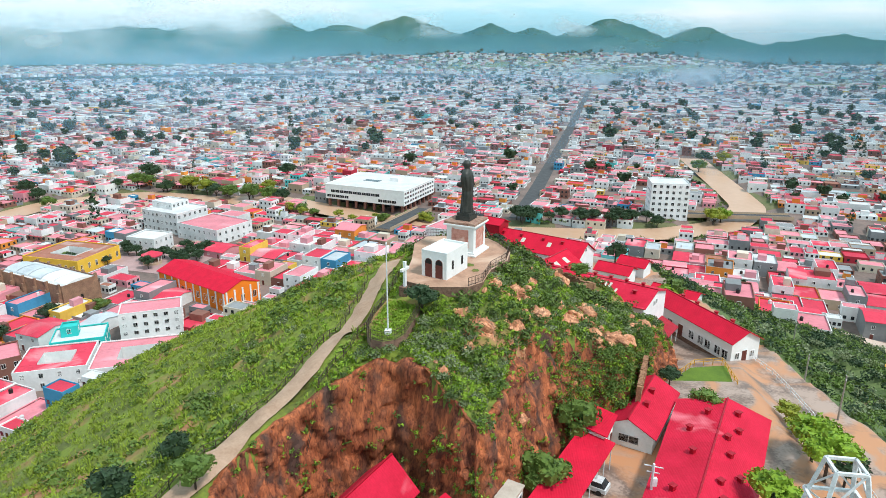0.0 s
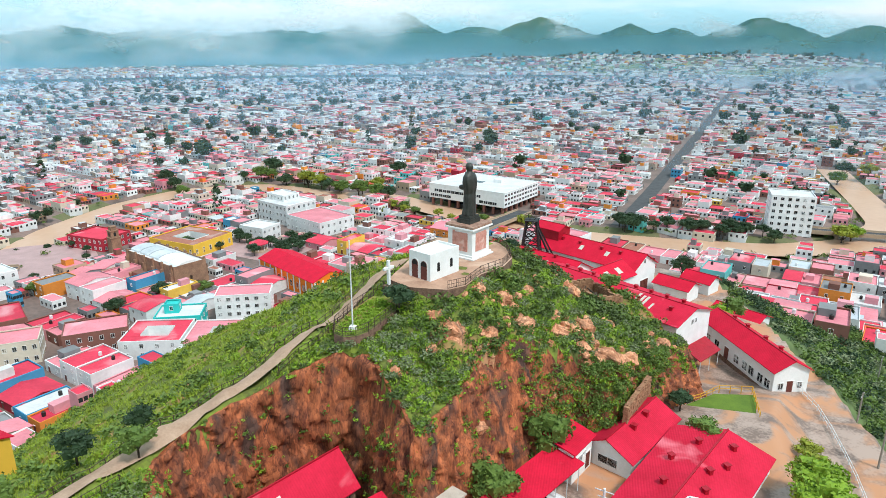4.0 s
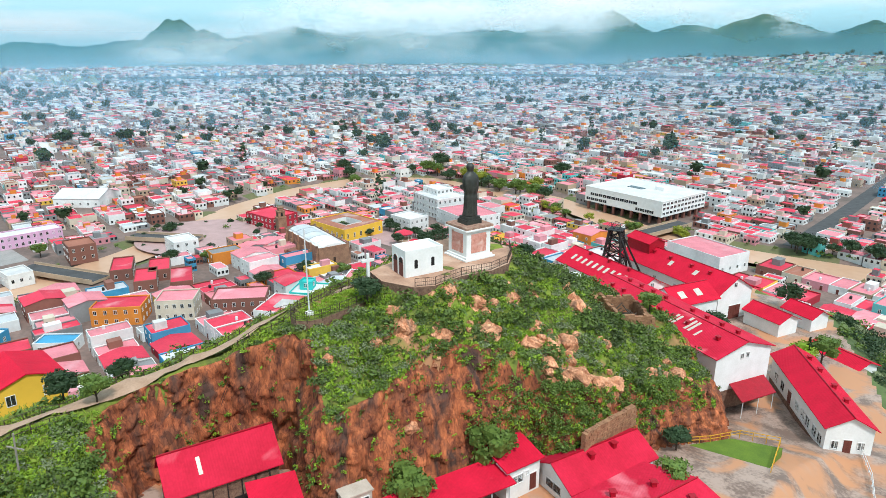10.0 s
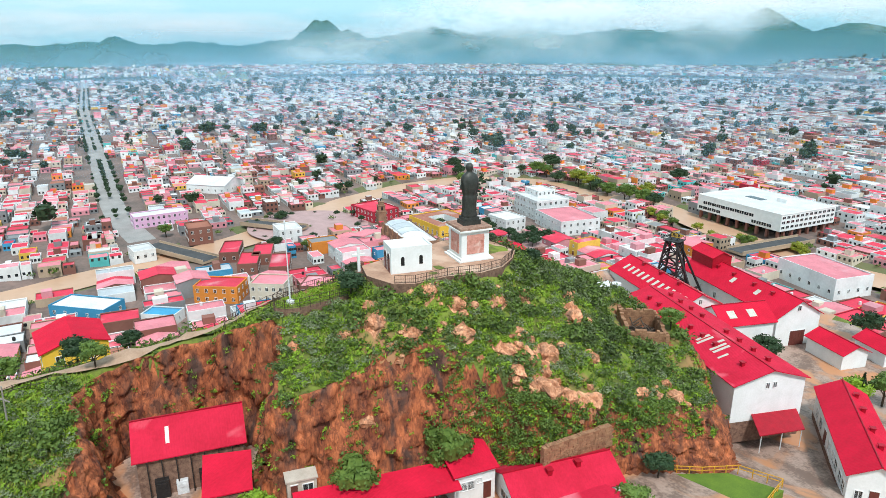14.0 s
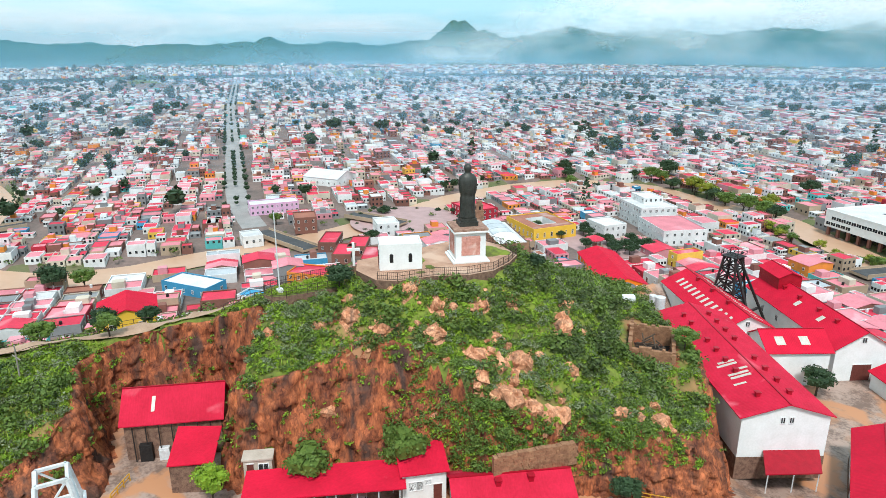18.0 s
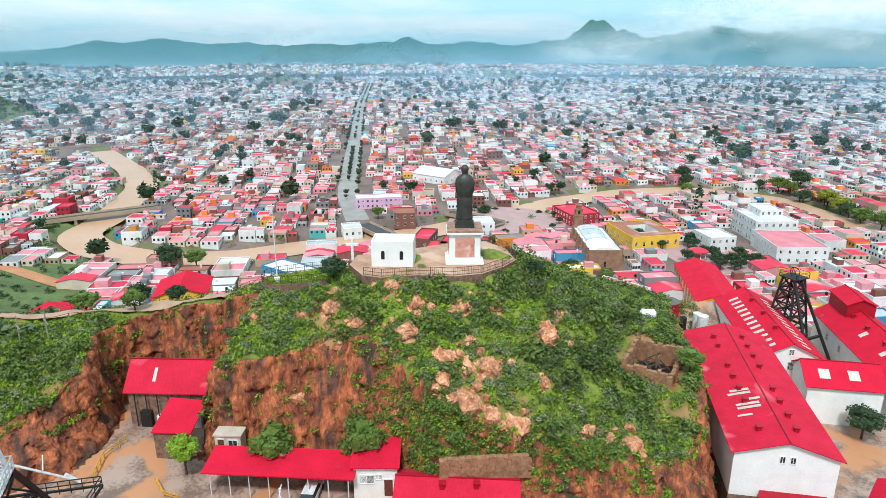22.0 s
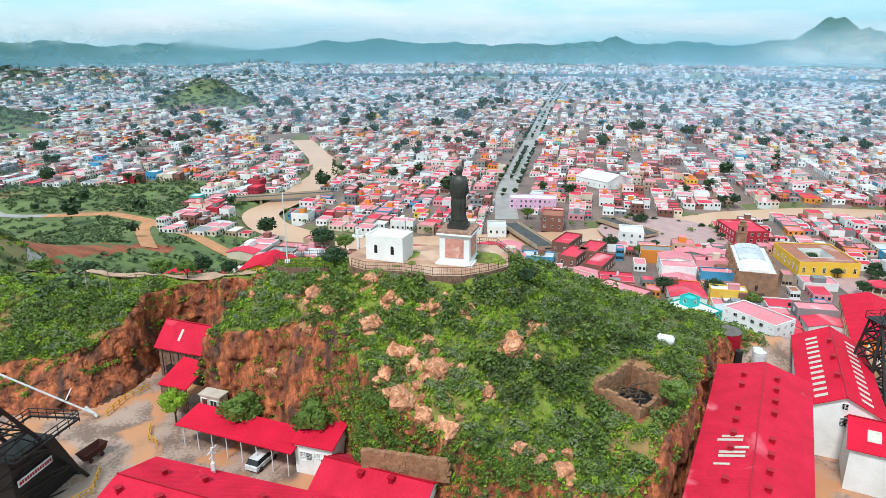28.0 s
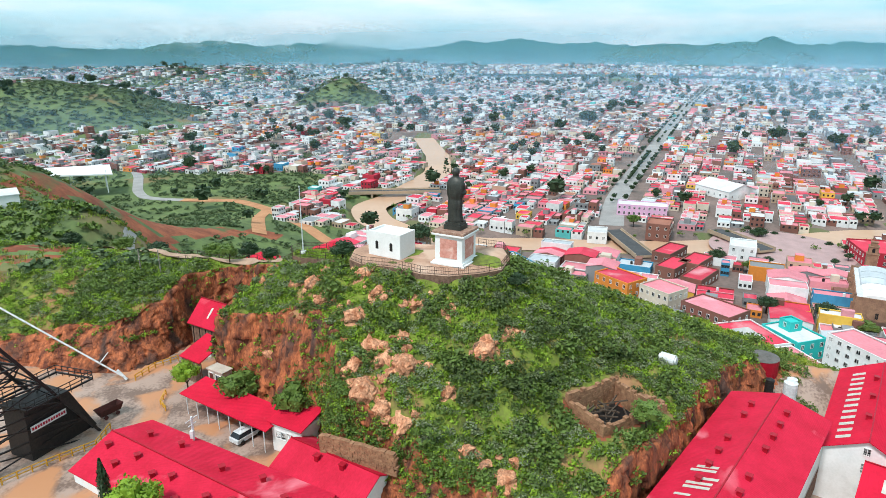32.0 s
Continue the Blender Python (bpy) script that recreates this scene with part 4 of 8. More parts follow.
gable_shed("cross_shed", "low white shed with red roof and two skylights beside a tree", (17.0, 48.0), (22.8, 56.3), 7.2, 46.6, 52.8, 55.0, sky=[(-2.6, 2.0, 1.5, 1.4), (1.4, 2.0, 1.5, 1.4), (-2.6, -2.0, 1.5, 1.4), (1.4, -2.0, 1.5, 1.4)])
gable_shed("workshop_shed", "long white workshop with a red roof and a brown sliding door", (28.2, 60.3), (4.0, 76.0), 9.4, 46.6, 52.6, 55.4, doors=[("a", -0.2, 0, 3.2, 3.0)], vent=[(-9, 1.5), (-4, 1.5), (2, 1.5), (7, 1.5)],
           wins=[("a", 0.2, 6.9, 0.7, 0.9)] + [(1, x, 3.2, 0.7, 1.2) for x in (-11, -8.5, -3, 3, 8)], sky=[(-6, 2.4, 1.0, 1.2), (1, 2.4, 1.0, 1.2)])
gable_shed("monitor_roof", "raised red ventilating roof over the workshop", (9.5, 72.4), (3.5, 76.3), 4.6, 53.0, 56.6, 57.6, roof="red", wall="red_dark", over=0.3)
gable_shed("small_white_house", "small white outbuilding with a red roof", (31.8, 61.3), (38.4, 57.0), 5.2, 46.4, 49.6, 50.8, doors=[("a", 0, 0, 1.6, 2.0)])
gable_shed("small_white_house", "small white outbuilding with a red roof", (38.2, 66.6), (43.5, 62.8), 4.6, 45.8, 49.4, 50.6, doors=[("a", 0, 0, 1.4, 2.0)])
gable_shed("low_red_store", "low red-roofed store on the terrace edge", (43.5, 55.5), (51.5, 49.5), 5.2, 43.4, 46.6, 47.6)
gable_shed("veranda_shed", "long white shed with dark windows and a bright red roof", (48.4, 17.0), (40.2, 36.6), 6.0, 47.0, 51.6, 53.2, vent=[(x, -1.0) for x in (-6, -2, 3, 7)],
           wins=[(1, x, 1.1, 1.3, 1.5) for x in (-9.2, -7.4, -5.0, -3.2, -0.8, 5.2, 8.0)] + [("a", -1.6, 1.4, 0.8, 1.1), ("a", 1.7, 1.4, 0.8, 1.1)], doors=[(1, 2.2, 0.6, 1.2, 2.1), ("a", 0.1, 0.7, 1.0, 2.1)], base=0.6)
hall = thing("workers_hall", pose(26, -24, 52.8), "broad white mine hall with a faded red corrugated roof", "hall", "mine sheds")
RA, RB, E1, E2, E3, E4 = (7.8, 12.0, 4.2), (-6.3, -15.3, 4.2), (-2.0, -18.4, 1.6), (13.0, 10.5, 2.0), (1.9, 13.3, 3.2), (-10.4, -12.6, 3.2)


def sheet_roof(name, corners, mat, parent, thick=0.12, label=""):
    gg = Geo()
    n = len(corners)
    lo = [(p[0], p[1], p[2] - thick) for p in corners]
    gg.poly(corners), gg.poly(lo[::-1])
    for i in range(n):
        j = (i + 1) % n
        gg.poly([lo[i], lo[j], corners[j], corners[i]])
    return part(name, gg, mat, parent, label)


sheet_roof("roof_panel", [RB, E1, E2, RA], M["red_worn"], hall)
sheet_roof("roof_panel", [RA, E3, E4, RB], M["red_worn"], hall)
sheet_roof("roof_panel", [RB, E4, E1], M["red"], hall)
sheet_roof("roof_panel", [RA, E2, E3], M["red"], hall)
g = Geo()
inner = [(p[0] * 0.955, p[1] * 0.965) for p in (E1, E2, E3, E4)]
k_ = len(inner)
g.v = [(p[0], p[1], -0.8) for p in inner] + [(p[0], p[1], e[2] - 0.14) for p, e in zip(inner, (E1, E2, E3, E4))]
for i in range(k_):
    g.f.append((i, (i + 1) % k_, k_ + (i + 1) % k_, k_ + i)); g.m.append(0)
part("wall", g, M["white"], hall)
g = Geo(); g.beam((RA[0], RA[1], RA[2] + 0.03), (RB[0], RB[1], RB[2] + 0.03), 0.12); part("ridge_cap", g, M["red_dark"], hall)
for fu, fv, side in ((0.06, 0.3, 1), (0.16, 0.55, 1), (0.22, 0.25, 1), (0.34, 0.42, 1), (0.42, 0.3, 1), (0.5, 0.62, 1), (0.6, 0.35, 1), (0.7, 0.22, 1), (0.78, 0.4, 1), (0.9, 0.3, 1), (0.14, 0.4, -1), (0.3, 0.5, -1), (0.55, 0.35, -1), (0.72, 0.55, -1), (0.86, 0.3, -1)):
    ra = Vector(RB).lerp(Vector(RA), fu)
    ea = Vector(E1).lerp(Vector(E2), fu) if side > 0 else Vector(E4).lerp(Vector(E3), fu)
    q = ra.lerp(ea, fv)
    g = Geo(); g.box(q.x, q.y, q.z - 0.2, 0.5, 0.5, 0.75, rot=35); g.box(q.x, q.y, q.z + 0.55, 0.72, 0.72, 0.1, rot=35); part("roof_vent", g, M["red_dark"], hall, "small red roof ventilator")
for k in range(5):
    t = 0.12 + 0.15 * k
    o = new("window", window_mesh(1.0, 0.9)); o.parent = hall
    o.location = (inner[3][0] + (inner[0][0] - inner[3][0]) * (t + 0.1) - 0.02, inner[3][1] + (inner[0][1] - inner[3][1]) * (t + 0.1) - 0.03, 0.25)
    o.rotation_euler = (0, 0, math.atan2(inner[0][1] - inner[3][1], inner[0][0] - inner[3][0]))
gable_shed("hall_wing", "white wing with a red roof against the stone wall", (25.8, -6.8), (20.0, -17.4), 6.2, 52.8, 55.4, 57.0, roof="red_worn", vent=[(-2, 0.8), (-0.4, -0.9), (1.5, 1.0)], wins=[("b", 0.2, 0.9, 2.4, 1.0)])
gable_shed("compressor_house", "open-fronted mine building in the quarry pit under a red roof", (-12.2, -41.6), (-7.2, -31.9), 5.6, 53.0, 58.0, 60.8, wall="stonewall", over=0.42, sky=[(-2.2, -1.5, 0.4, 1.3)], roof="red_worn")


def slab_roof(name, label, corners, zs, thick, roof, category="roof", posts=(), z0=53.0, group=""):
    """A single sloping sheet roof over its posts or walls."""
    cx, cy = sum(p[0] for p in corners) / 4, sum(p[1] for p in corners) / 4
    th = thing(name, pose(cx, cy, z0), label, category, group)
    top = [(p[0] - cx, p[1] - cy, z - z0) for p, z in zip(corners, zs)]
    bot = [(p[0], p[1], p[2] - thick) for p in top]
    gg = Geo()
    gg.poly(top), gg.poly(bot[::-1])
    for i in range(4):
        j = (i + 1) % 4
        gg.poly([bot[i], bot[j], top[j], top[i]])
    part("roof_panel", gg, roof, th)
    for x, y, h in posts:
        gg = Geo(); gg.beam((x - cx, y - cy, -0.2), (x - cx, y - cy, h), 0.07); part("post", gg, M["white_metal"], th)
    return th


def lerp2(a, b, t):
    return (a[0] + (b[0] - a[0]) * t, a[1] + (b[1] - a[1]) * t)


pa, pb, pc, pd = (5.6, -34.0), (9.3, -36.1), (17.6, -21.6), (13.9, -19.6)
slab_roof("carport", "long open carport with a red sheet roof at the cliff foot", [pa, pb, pc, pd], [56.7, 56.1, 56.3, 57.0], 0.14, M["red"], "carport", [(*lerp2((9.1, -35.5), (17.2, -21.8), t), 3.05) for t in np.linspace(0.02, 0.98, 8)] + [(*lerp2((6.2, -34.0), (14.2, -20.2), t), 3.5) for t in (0.05, 0.5, 0.95)])
hut = thing("white_office", pose(15.5, -18.3, 53.9, 0, 0, 65), "small white office with a red sloping roof", "house")
g = Geo(); g.box(0, 0, -1.4, 4.7, 4.0, 4.5); part("wall", g, M["white"], hut, bevel=0.03)
g = Geo(); g.poly([(-2.65, -2.4, 3.2), (2.65, -2.4, 3.2), (2.65, 2.4, 4.3), (-2.65, 2.4, 4.3)]); g.poly([(-2.65, 2.4, 4.16), (2.65, 2.4, 4.16), (2.65, -2.4, 3.06), (-2.65, -2.4, 3.06)])
for q in ([(-2.65, -2.4, 3.06), (2.65, -2.4, 3.06), (2.65, -2.4, 3.2), (-2.65, -2.4, 3.2)], [(2.65, -2.4, 3.06), (2.65, 2.4, 4.16), (2.65, 2.4, 4.3), (2.65, -2.4, 3.2)], [(-2.65, 2.4, 4.16), (-2.65, -2.4, 3.06), (-2.65, -2.4, 3.2), (-2.65, 2.4, 4.3)], [(2.65, 2.4, 4.16), (-2.65, 2.4, 4.16), (-2.65, 2.4, 4.3), (2.65, 2.4, 4.3)]):
    g.poly(q)
part("roof_panel", g, M["red"], hut)
o = new("window", window_mesh(1.5, 1.0)); o.parent = hut; o.location = (-0.9, -2.02, 1.0)
o = new("door", door_mesh(0.9, 2.1)); o.parent = hut; o.location = (1.4, -2.02, -0.6)
o = new("window", window_mesh(0.6, 0.6)); o.parent = hut; o.location = (0.4, -2.02, 1.5)
slab_roof("pit_annex", "low red sheet roof beside the pit building", [(-4.6, -38.0), (-0.4, -40.6), (2.2, -36.4), (-1.6, -34.0)], [58.4, 56.6, 56.8, 58.5], 0.14, M["red"], "annex", [(-0.7, -40.1, 3.4), (1.7, -36.6, 3.6)])
an = thing("annex_wall", pose(0.5, -38.4, 53.0, 0, 0, 57), "rubble stone wall under the annex roof", "wall")
g = Geo(); g.box(0, 0, -0.3, 4.4, 0.4, 3.7); part("masonry", g, M["stonewall"], an)
slab_roof("gable_canopy", "dark red canopy at the end of the long shed", [(32.4, 21.7), (35.0, 17.9), (38.9, 23.6), (36.5, 27.5)], [51.8, 51.0, 51.0, 51.8], 0.14, M["red_dark"], "canopy", [(35.1, 18.3, 2.5), (36.9, 20.9, 2.5), (38.6, 23.5, 2.5), (36.5, 27.1, 3.2)], z0=48.4)
pt = thing("machine_bay", pose(-6.95, -38.15, 53.0, 0, 0, 62.8), "pit building front with machinery, its shaded inside a dark sheet", "machine front")
# near-black sheet stands in for the shade inside the open front
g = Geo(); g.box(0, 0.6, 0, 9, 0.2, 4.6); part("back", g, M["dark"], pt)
for i in range(7):
    g = Geo(); g.beam((-4.4 + i * 1.45, -0.2, 0), (-4.4 + i * 1.45, -0.2, 4.6), 0.08); part("post", g, M["black_metal"], pt)
for x, w, h in ((-3.2, 1.4, 2.2), (-1.2, 1.2, 1.6), (1.6, 2.0, 2.4), (3.4, 1.0, 1.8)):
    g = Geo(); g.box(x, 0.1, 0, w, 0.9, h); g.box(x, -0.38, h * 0.55, w * 0.7, 0.06, h * 0.3); part("machine", g, M["white_metal"] if w < 1.3 else M["black_metal"], pt, bevel=0.04)

M["sandstone"] = surface("ochre_masonry", (0.38, 0.205, 0.112), (0.20, 0.092, 0.052), scale=1.6, fine=7, rough=0.9, bump=0.08, vary=0.12)
# stone retaining wall under the hill, ruin on the slope
sw = thing("stone_retaining_wall", pose(23.6, -9.0, 56.6, 0, 0, 70.5), "brown rubble retaining wall at the hill foot", "wall")
for k in range(9):
    x = -5.0
    while x < 4.3:
        L_ = rng.uniform(0.3, 0.66)
        g = Geo()
        g.box(x + L_ / 2, rng.uniform(-0.04, 0.04), k * 0.3, L_ - 0.025, 0.6 + rng.uniform(-0.06, 0.06), 0.28 if k < 8 else rng.uniform(0.2, 0.32))
        part("stone", g, M["sandstone"], sw)
        x += L_


def masonry(sx, sy, h, rg):
    """A wall of rough squared stones, standing on 0, worn along its top."""
    gg = Geo()
    along, L, T = (0, sx, sy) if sx > sy else (1, sy, sx)
    rows_ = int(h / 0.3)
    for k in range(rows_):
        x = -L / 2
        while x < L / 2 - 0.1:
            w_ = min(rg.uniform(0.3, 0.65), L / 2 - x)
            if k < rows_ - 1 or rg.random() < 0.6:
                t_ = T + rg.uniform(-0.06, 0.06)
                gg.box(*((x + w_ / 2, 0) if along == 0 else (0, x + w_ / 2)), k * 0.3, *((w_ - 0.02, t_) if along == 0 else (t_, w_ - 0.02)), 0.285)
            x += w_
    return gg


ruin = thing("roofless_ruin", pose(17.2, 18.5, 60.3, 0, 0, 36), "roofless stone ruin with fallen timbers on the slope", "ruin")
for x, y, sx, sy, z, h in ((-2.8, 0, 0.5, 8.0, -1.2, 3.6), (0, 3.7, 5.1, 0.5, -2, 3.9), (2.8, 0, 0.5, 8.0, -3, 4.2), (0, -3.7, 5.1, 0.5, -2.4, 4.2), (1.5, 5.9, 3.1, 0.45, -2, 3.0), (2.8, 4.9, 0.45, 1.6, -2, 3.0), (0.2, 4.9, 0.45, 1.6, -2, 3.2)):
    o = part("wall", masonry(sx, sy, h, rng), M["sandstone"], ruin)
    o.location, o["kind"] = (x, y, z), "stuff"
g = Geo(); g.box(0, 0, -1.2, 5.1, 7.0, 0.3); part("floor", g, M["dark"], ruin)
for i in range(16):
    g = Geo()
    a = rng.uniform(0, math.pi)
    x, y, l = rng.uniform(-1.3, 1.3), rng.uniform(-2.6, 2.6), rng.uniform(0.7, 1.4)
    g.beam((x - l * math.cos(a), y - l * math.sin(a), -0.5 + rng.uniform(0, 1.0)), (x + l * math.cos(a), y + l * math.sin(a), -0.4 + rng.uniform(0, 1.6)), 0.10)
    part("beam", g, M["bark"], ruin, "fallen grey timber")


# ---- headframes ----
def lattice_tower(name, label, base, size, top, height, mat, bays, lean=(0, 0), sheave=True, legs2=None):
    th = thing(name, pose(*base), label, "headframe")
    def corner(t, i):
        s = size + (top - size) * t
        dx, dy = ((-1, -1), (1, -1), (1, 1), (-1, 1))[i]
        return (dx * s / 2 + lean[0] * t, dy * s / 2 + lean[1] * t, height * t)
    for i in range(4):
        g = Geo(); g.beam(corner(0, i), corner(1, i), 0.26); part("leg", g, mat, th)
    for b in range(bays):
        t0, t1 = b / bays, (b + 1) / bays
        for i in range(4):
            j = (i + 1) % 4
            for p_, q_, r_ in ((corner(t1, i), corner(t1, j), 0.16), (corner(t0, i), corner(t1, j), 0.13), (corner(t0, j), corner(t1, i), 0.13)):
                g = Geo(); g.beam(p_, q_, r_); part("brace", g, mat, th)
    g = Geo(); g.box(lean[0], lean[1], height, top + 0.9, top + 0.9, 0.16); part("platform", g, mat, th)
    g = Geo()
    q = (top + 0.9) / 2
    for dx, dy in ((-1, -1), (1, -1), (1, 1), (-1, 1)):
        g.beam((lean[0] + dx * q, lean[1] + dy * q, height), (lean[0] + dx * q, lean[1] + dy * q, height + 1.1), 0.05)
    for a, b in (((-1, -1), (1, -1)), ((1, -1), (1, 1)), ((1, 1), (-1, 1)), ((-1, 1), (-1, -1))):
        for hh in (0.55, 1.1):
            g.beam((lean[0] + a[0] * q, lean[1] + a[1] * q, height + hh), (lean[0] + b[0] * q, lean[1] + b[1] * q, height + hh), 0.04)
    part("guard_rail", g, mat, th)
    if sheave:
        g = Geo()
        n = 24
        for i in range(n):
            a0, a1 = 2 * math.pi * i / n, 2 * math.pi * (i + 1) / n
            g.beam((lean[0] + 0.9 * math.cos(a0), lean[1], height + 0.9 + 0.9 * math.sin(a0)), (lean[0] + 0.9 * math.cos(a1), lean[1], height + 0.9 + 0.9 * math.sin(a1)), 0.07)
        for i in range(6):
            a0 = 2 * math.pi * i / 6
            g.beam((lean[0], lean[1], height + 0.9), (lean[0] + 0.9 * math.cos(a0), lean[1], height + 0.9 + 0.9 * math.sin(a0)), 0.04)
        part("sheave_wheel", g, mat, th)
    for a, b in (legs2 or ()):
        g = Geo(); g.beam(a, b, 0.28); part("raking_leg", g, mat, th)
    return th


lattice_tower("headframe", "black lattice mine headframe among the sheds", (2.4, 63.4, 47.5), 5.6, 2.4, 13.4, M["black_metal"], 6, legs2=[((7.5, -3, 0), (0.8, -0.8, 13)), ((7.5, 2.4, 0), (0.8, 0.8, 13)), ((5.2, -2.2, 4), (5.2, 1.6, 4))])

# tanks behind the long shed
def tank(name, label, x, y, z, r, h, mat, top="tank_top"):
    th = thing(name, pose(x, y, z), label, "tank")
    g = Geo(); g.tube(0, 0, -1, h, r, r, 24); o = part("shell", g, mat, th)
    g = Geo(); g.tube(0, 0, h, h + 0.25, r * 1.02, r * 0.2, 24); part("lid", g, M[top], th, "dull grey metal lid")
    g = Geo()
    for k in range(3):
        for i in range(24):
            a0, a1 = 2 * math.pi * i / 24, 2 * math.pi * (i + 1) / 24
            zz = h * (0.25 + 0.3 * k)
            g.beam((r * 1.005 * math.cos(a0), r * 1.005 * math.sin(a0), zz), (r * 1.005 * math.cos(a1), r * 1.005 * math.sin(a1), zz), 0.03)
    part("hoops", g, mat, th)
    return th


M["tank_top"] = surface("tank_top", (0.16, 0.14, 0.13), (0.09, 0.08, 0.07), scale=1.5, rough=0.6)
tank("red_tank", "red cylindrical water tank with a dark lid", -9.6, 46.4, 51.0, 2.3, 4.0, M["red_dark"])
tank("white_tank", "white upright tank beside the sheds", -1.6, 47.2, 52.0, 0.9, 3.0, M["white_metal"], "white_metal")
tank("white_tank", "white upright tank beside the sheds", -4.2, 48.6, 52.0, 0.7, 2.2, M["white_metal"], "white_metal")
tank("black_tank", "black plastic water tank", -4.4, 45.6, 52.4, 0.6, 1.5, M["black_metal"], "black_metal")
wt = thing("white_drum", pose(2.6, 27.6, 61.0, 0, 0, 25), "white drum lying on the hillside", "drum")
g = Geo()
n0 = 16
for i in range(n0):
    a0, a1 = 2 * math.pi * i / n0, 2 * math.pi * (i + 1) / n0
    g.poly([(-0.7, 0.45 * math.cos(a0), 0.45 + 0.45 * math.sin(a0)), (0.7, 0.45 * math.cos(a0), 0.45 + 0.45 * math.sin(a0)), (0.7, 0.45 * math.cos(a1), 0.45 + 0.45 * math.sin(a1)), (-0.7, 0.45 * math.cos(a1), 0.45 + 0.45 * math.sin(a1))])
g.poly([(-0.7, 0.45 * math.cos(2 * math.pi * i / n0), 0.45 + 0.45 * math.sin(2 * math.pi * i / n0)) for i in range(n0)][::-1])
g.poly([(0.7, 0.45 * math.cos(2 * math.pi * i / n0), 0.45 + 0.45 * math.sin(2 * math.pi * i / n0)) for i in range(n0)])
part("shell", g, M["white_metal"], wt)

# fences of the yard and path
ROAD_F = [(50.0, 18.4), (51.1, 12.0), (51.3, 6.0), (51.2, 0.0), (51.0, -5.0), (50.4, -11.5), (49.0, -24.0)]
rail_fence("road_fence", ROAD_F, [float(ground_h(np.array([p[0]]), np.array([p[1]]))[0]) for p in ROAD_F], 1.0, 1.6, M["white_metal"], "white pipe fence along the yard road", rails=(1.0, 0.5), post=0.06)

M["w_cream_plain"] = surface("pale_concrete", (0.58, 0.50, 0.42), (0.40, 0.33, 0.27), scale=0.8, rough=0.9, bump=0.02)
ch = thing("cliff_hut", pose(5.3, -32.6, 55.4, 0, 0, 62), "small pale concrete hut front set in the cliff", "hut")
g = Geo(); g.box(0, 0.6, -2, 3.0, 1.6, 4.0); part("wall", g, M["w_cream_plain"], ch)
g = Geo(); g.box(0, 0.6, 2.0, 3.3, 1.9, 0.18); part("roof_slab", g, M["w_cream_plain"], ch)
o = new("window", window_mesh(1.0, 0.9)); o.parent = ch; o.location = (0.6, -0.22, 0.6)
o = new("door", door_mesh(0.7, 1.8)); o.parent = ch; o.location = (-0.8, -0.22, -0.2)


def car(x, y, z, rot, mat, label):
    th = thing("car", pose(x, y, z, 0, 0, rot), label, "car", "parked cars")
    g = Geo()
    side = [(-2.1, 0.35), (2.1, 0.35), (2.15, 0.75), (1.2, 0.92), (-2.05, 0.95)]
    n = len(side)
    g.v = [(u, s * 0.85, w) for s in (-1, 1) for u, w in side]
    g.f = [tuple(range(n)), tuple(range(2 * n - 1, n - 1, -1))] + [(i, n + i, n + (i + 1) % n, (i + 1) % n) for i in range(n)]
    g.m = [0] * len(g.f)
    part("body", g, mat, th, bevel=0.06)
    g = Geo()
    cab = [(-1.9, 0.92, 0.80), (1.15, 0.90, 0.80), (0.45, 1.45, 0.66), (-1.5, 1.45, 0.66)]
    g.v = [(u, s * b, w) for s in (-1, 1) for u, w, b in cab]
    g.f = [(0, 1, 2, 3), (7, 6, 5, 4)] + [(i, 4 + i, 4 + (i + 1) % 4, (i + 1) % 4) for i in range(4)]
    g.m = [0] * len(g.f)
    part("cabin", g, M["glass_dark"], th, "dark glazed cabin")
    g = Geo(); g.box(-0.5, 0, 1.45, 1.95, 1.30, 0.05); part("roof", g, mat, th)
    for u in (-1.3, 1.35):
        for s in (-1, 1):
            g = Geo(); g.beam((u, s * 0.70, 0.32), (u, s * 0.9, 0.32), 0.32, sides=12); part("wheel", g, M["black_metal"], th)
    return th


car(14.2, -25.4, 53.02, 150, M["white_metal"], "white car parked under the carport")

# ---- raked headframe over the yard: black legs, white head ----
hf = thing("raked_headframe", pose(0, 0, 52.3), "tall raked headframe with black legs and a white steel head", "headframe")
HEAD = [(22.2, -53.0), (25.8, -53.4), (26.2, -50.0), (22.6, -49.6)]
FEET = [(11.6, -50.2), (24.0, -58.5), (27.5, -54.0), (13.4, -44.6)]
for (hx, hy), (qx, qy) in zip(HEAD, FEET):
    g = Geo(); g.beam((qx, qy, -0.3), (hx, hy, 17.2), 0.26); part("leg", g, M["black_metal"], hf, "black riveted leg")
for k in range(1, 6):
    t0, t1 = (k - 1) / 5.2, k / 5.2
    ring0 = [(f[0] + (h[0] - f[0]) * t0, f[1] + (h[1] - f[1]) * t0, 17.2 * t0) for h, f in zip(HEAD, FEET)]
    ring1 = [(f[0] + (h[0] - f[0]) * t1, f[1] + (h[1] - f[1]) * t1, 17.2 * t1) for h, f in zip(HEAD, FEET)]
    for i in range(4):
        j = (i + 1) % 4
        for p_, q_, r_ in ((ring1[i], ring1[j], 0.13), (ring0[i], ring1[j], 0.10), (ring0[j], ring1[i], 0.10)):
            g = Geo(); g.beam(p_, q_, r_); part("brace", g, M["black_metal"], hf)
g = Geo()
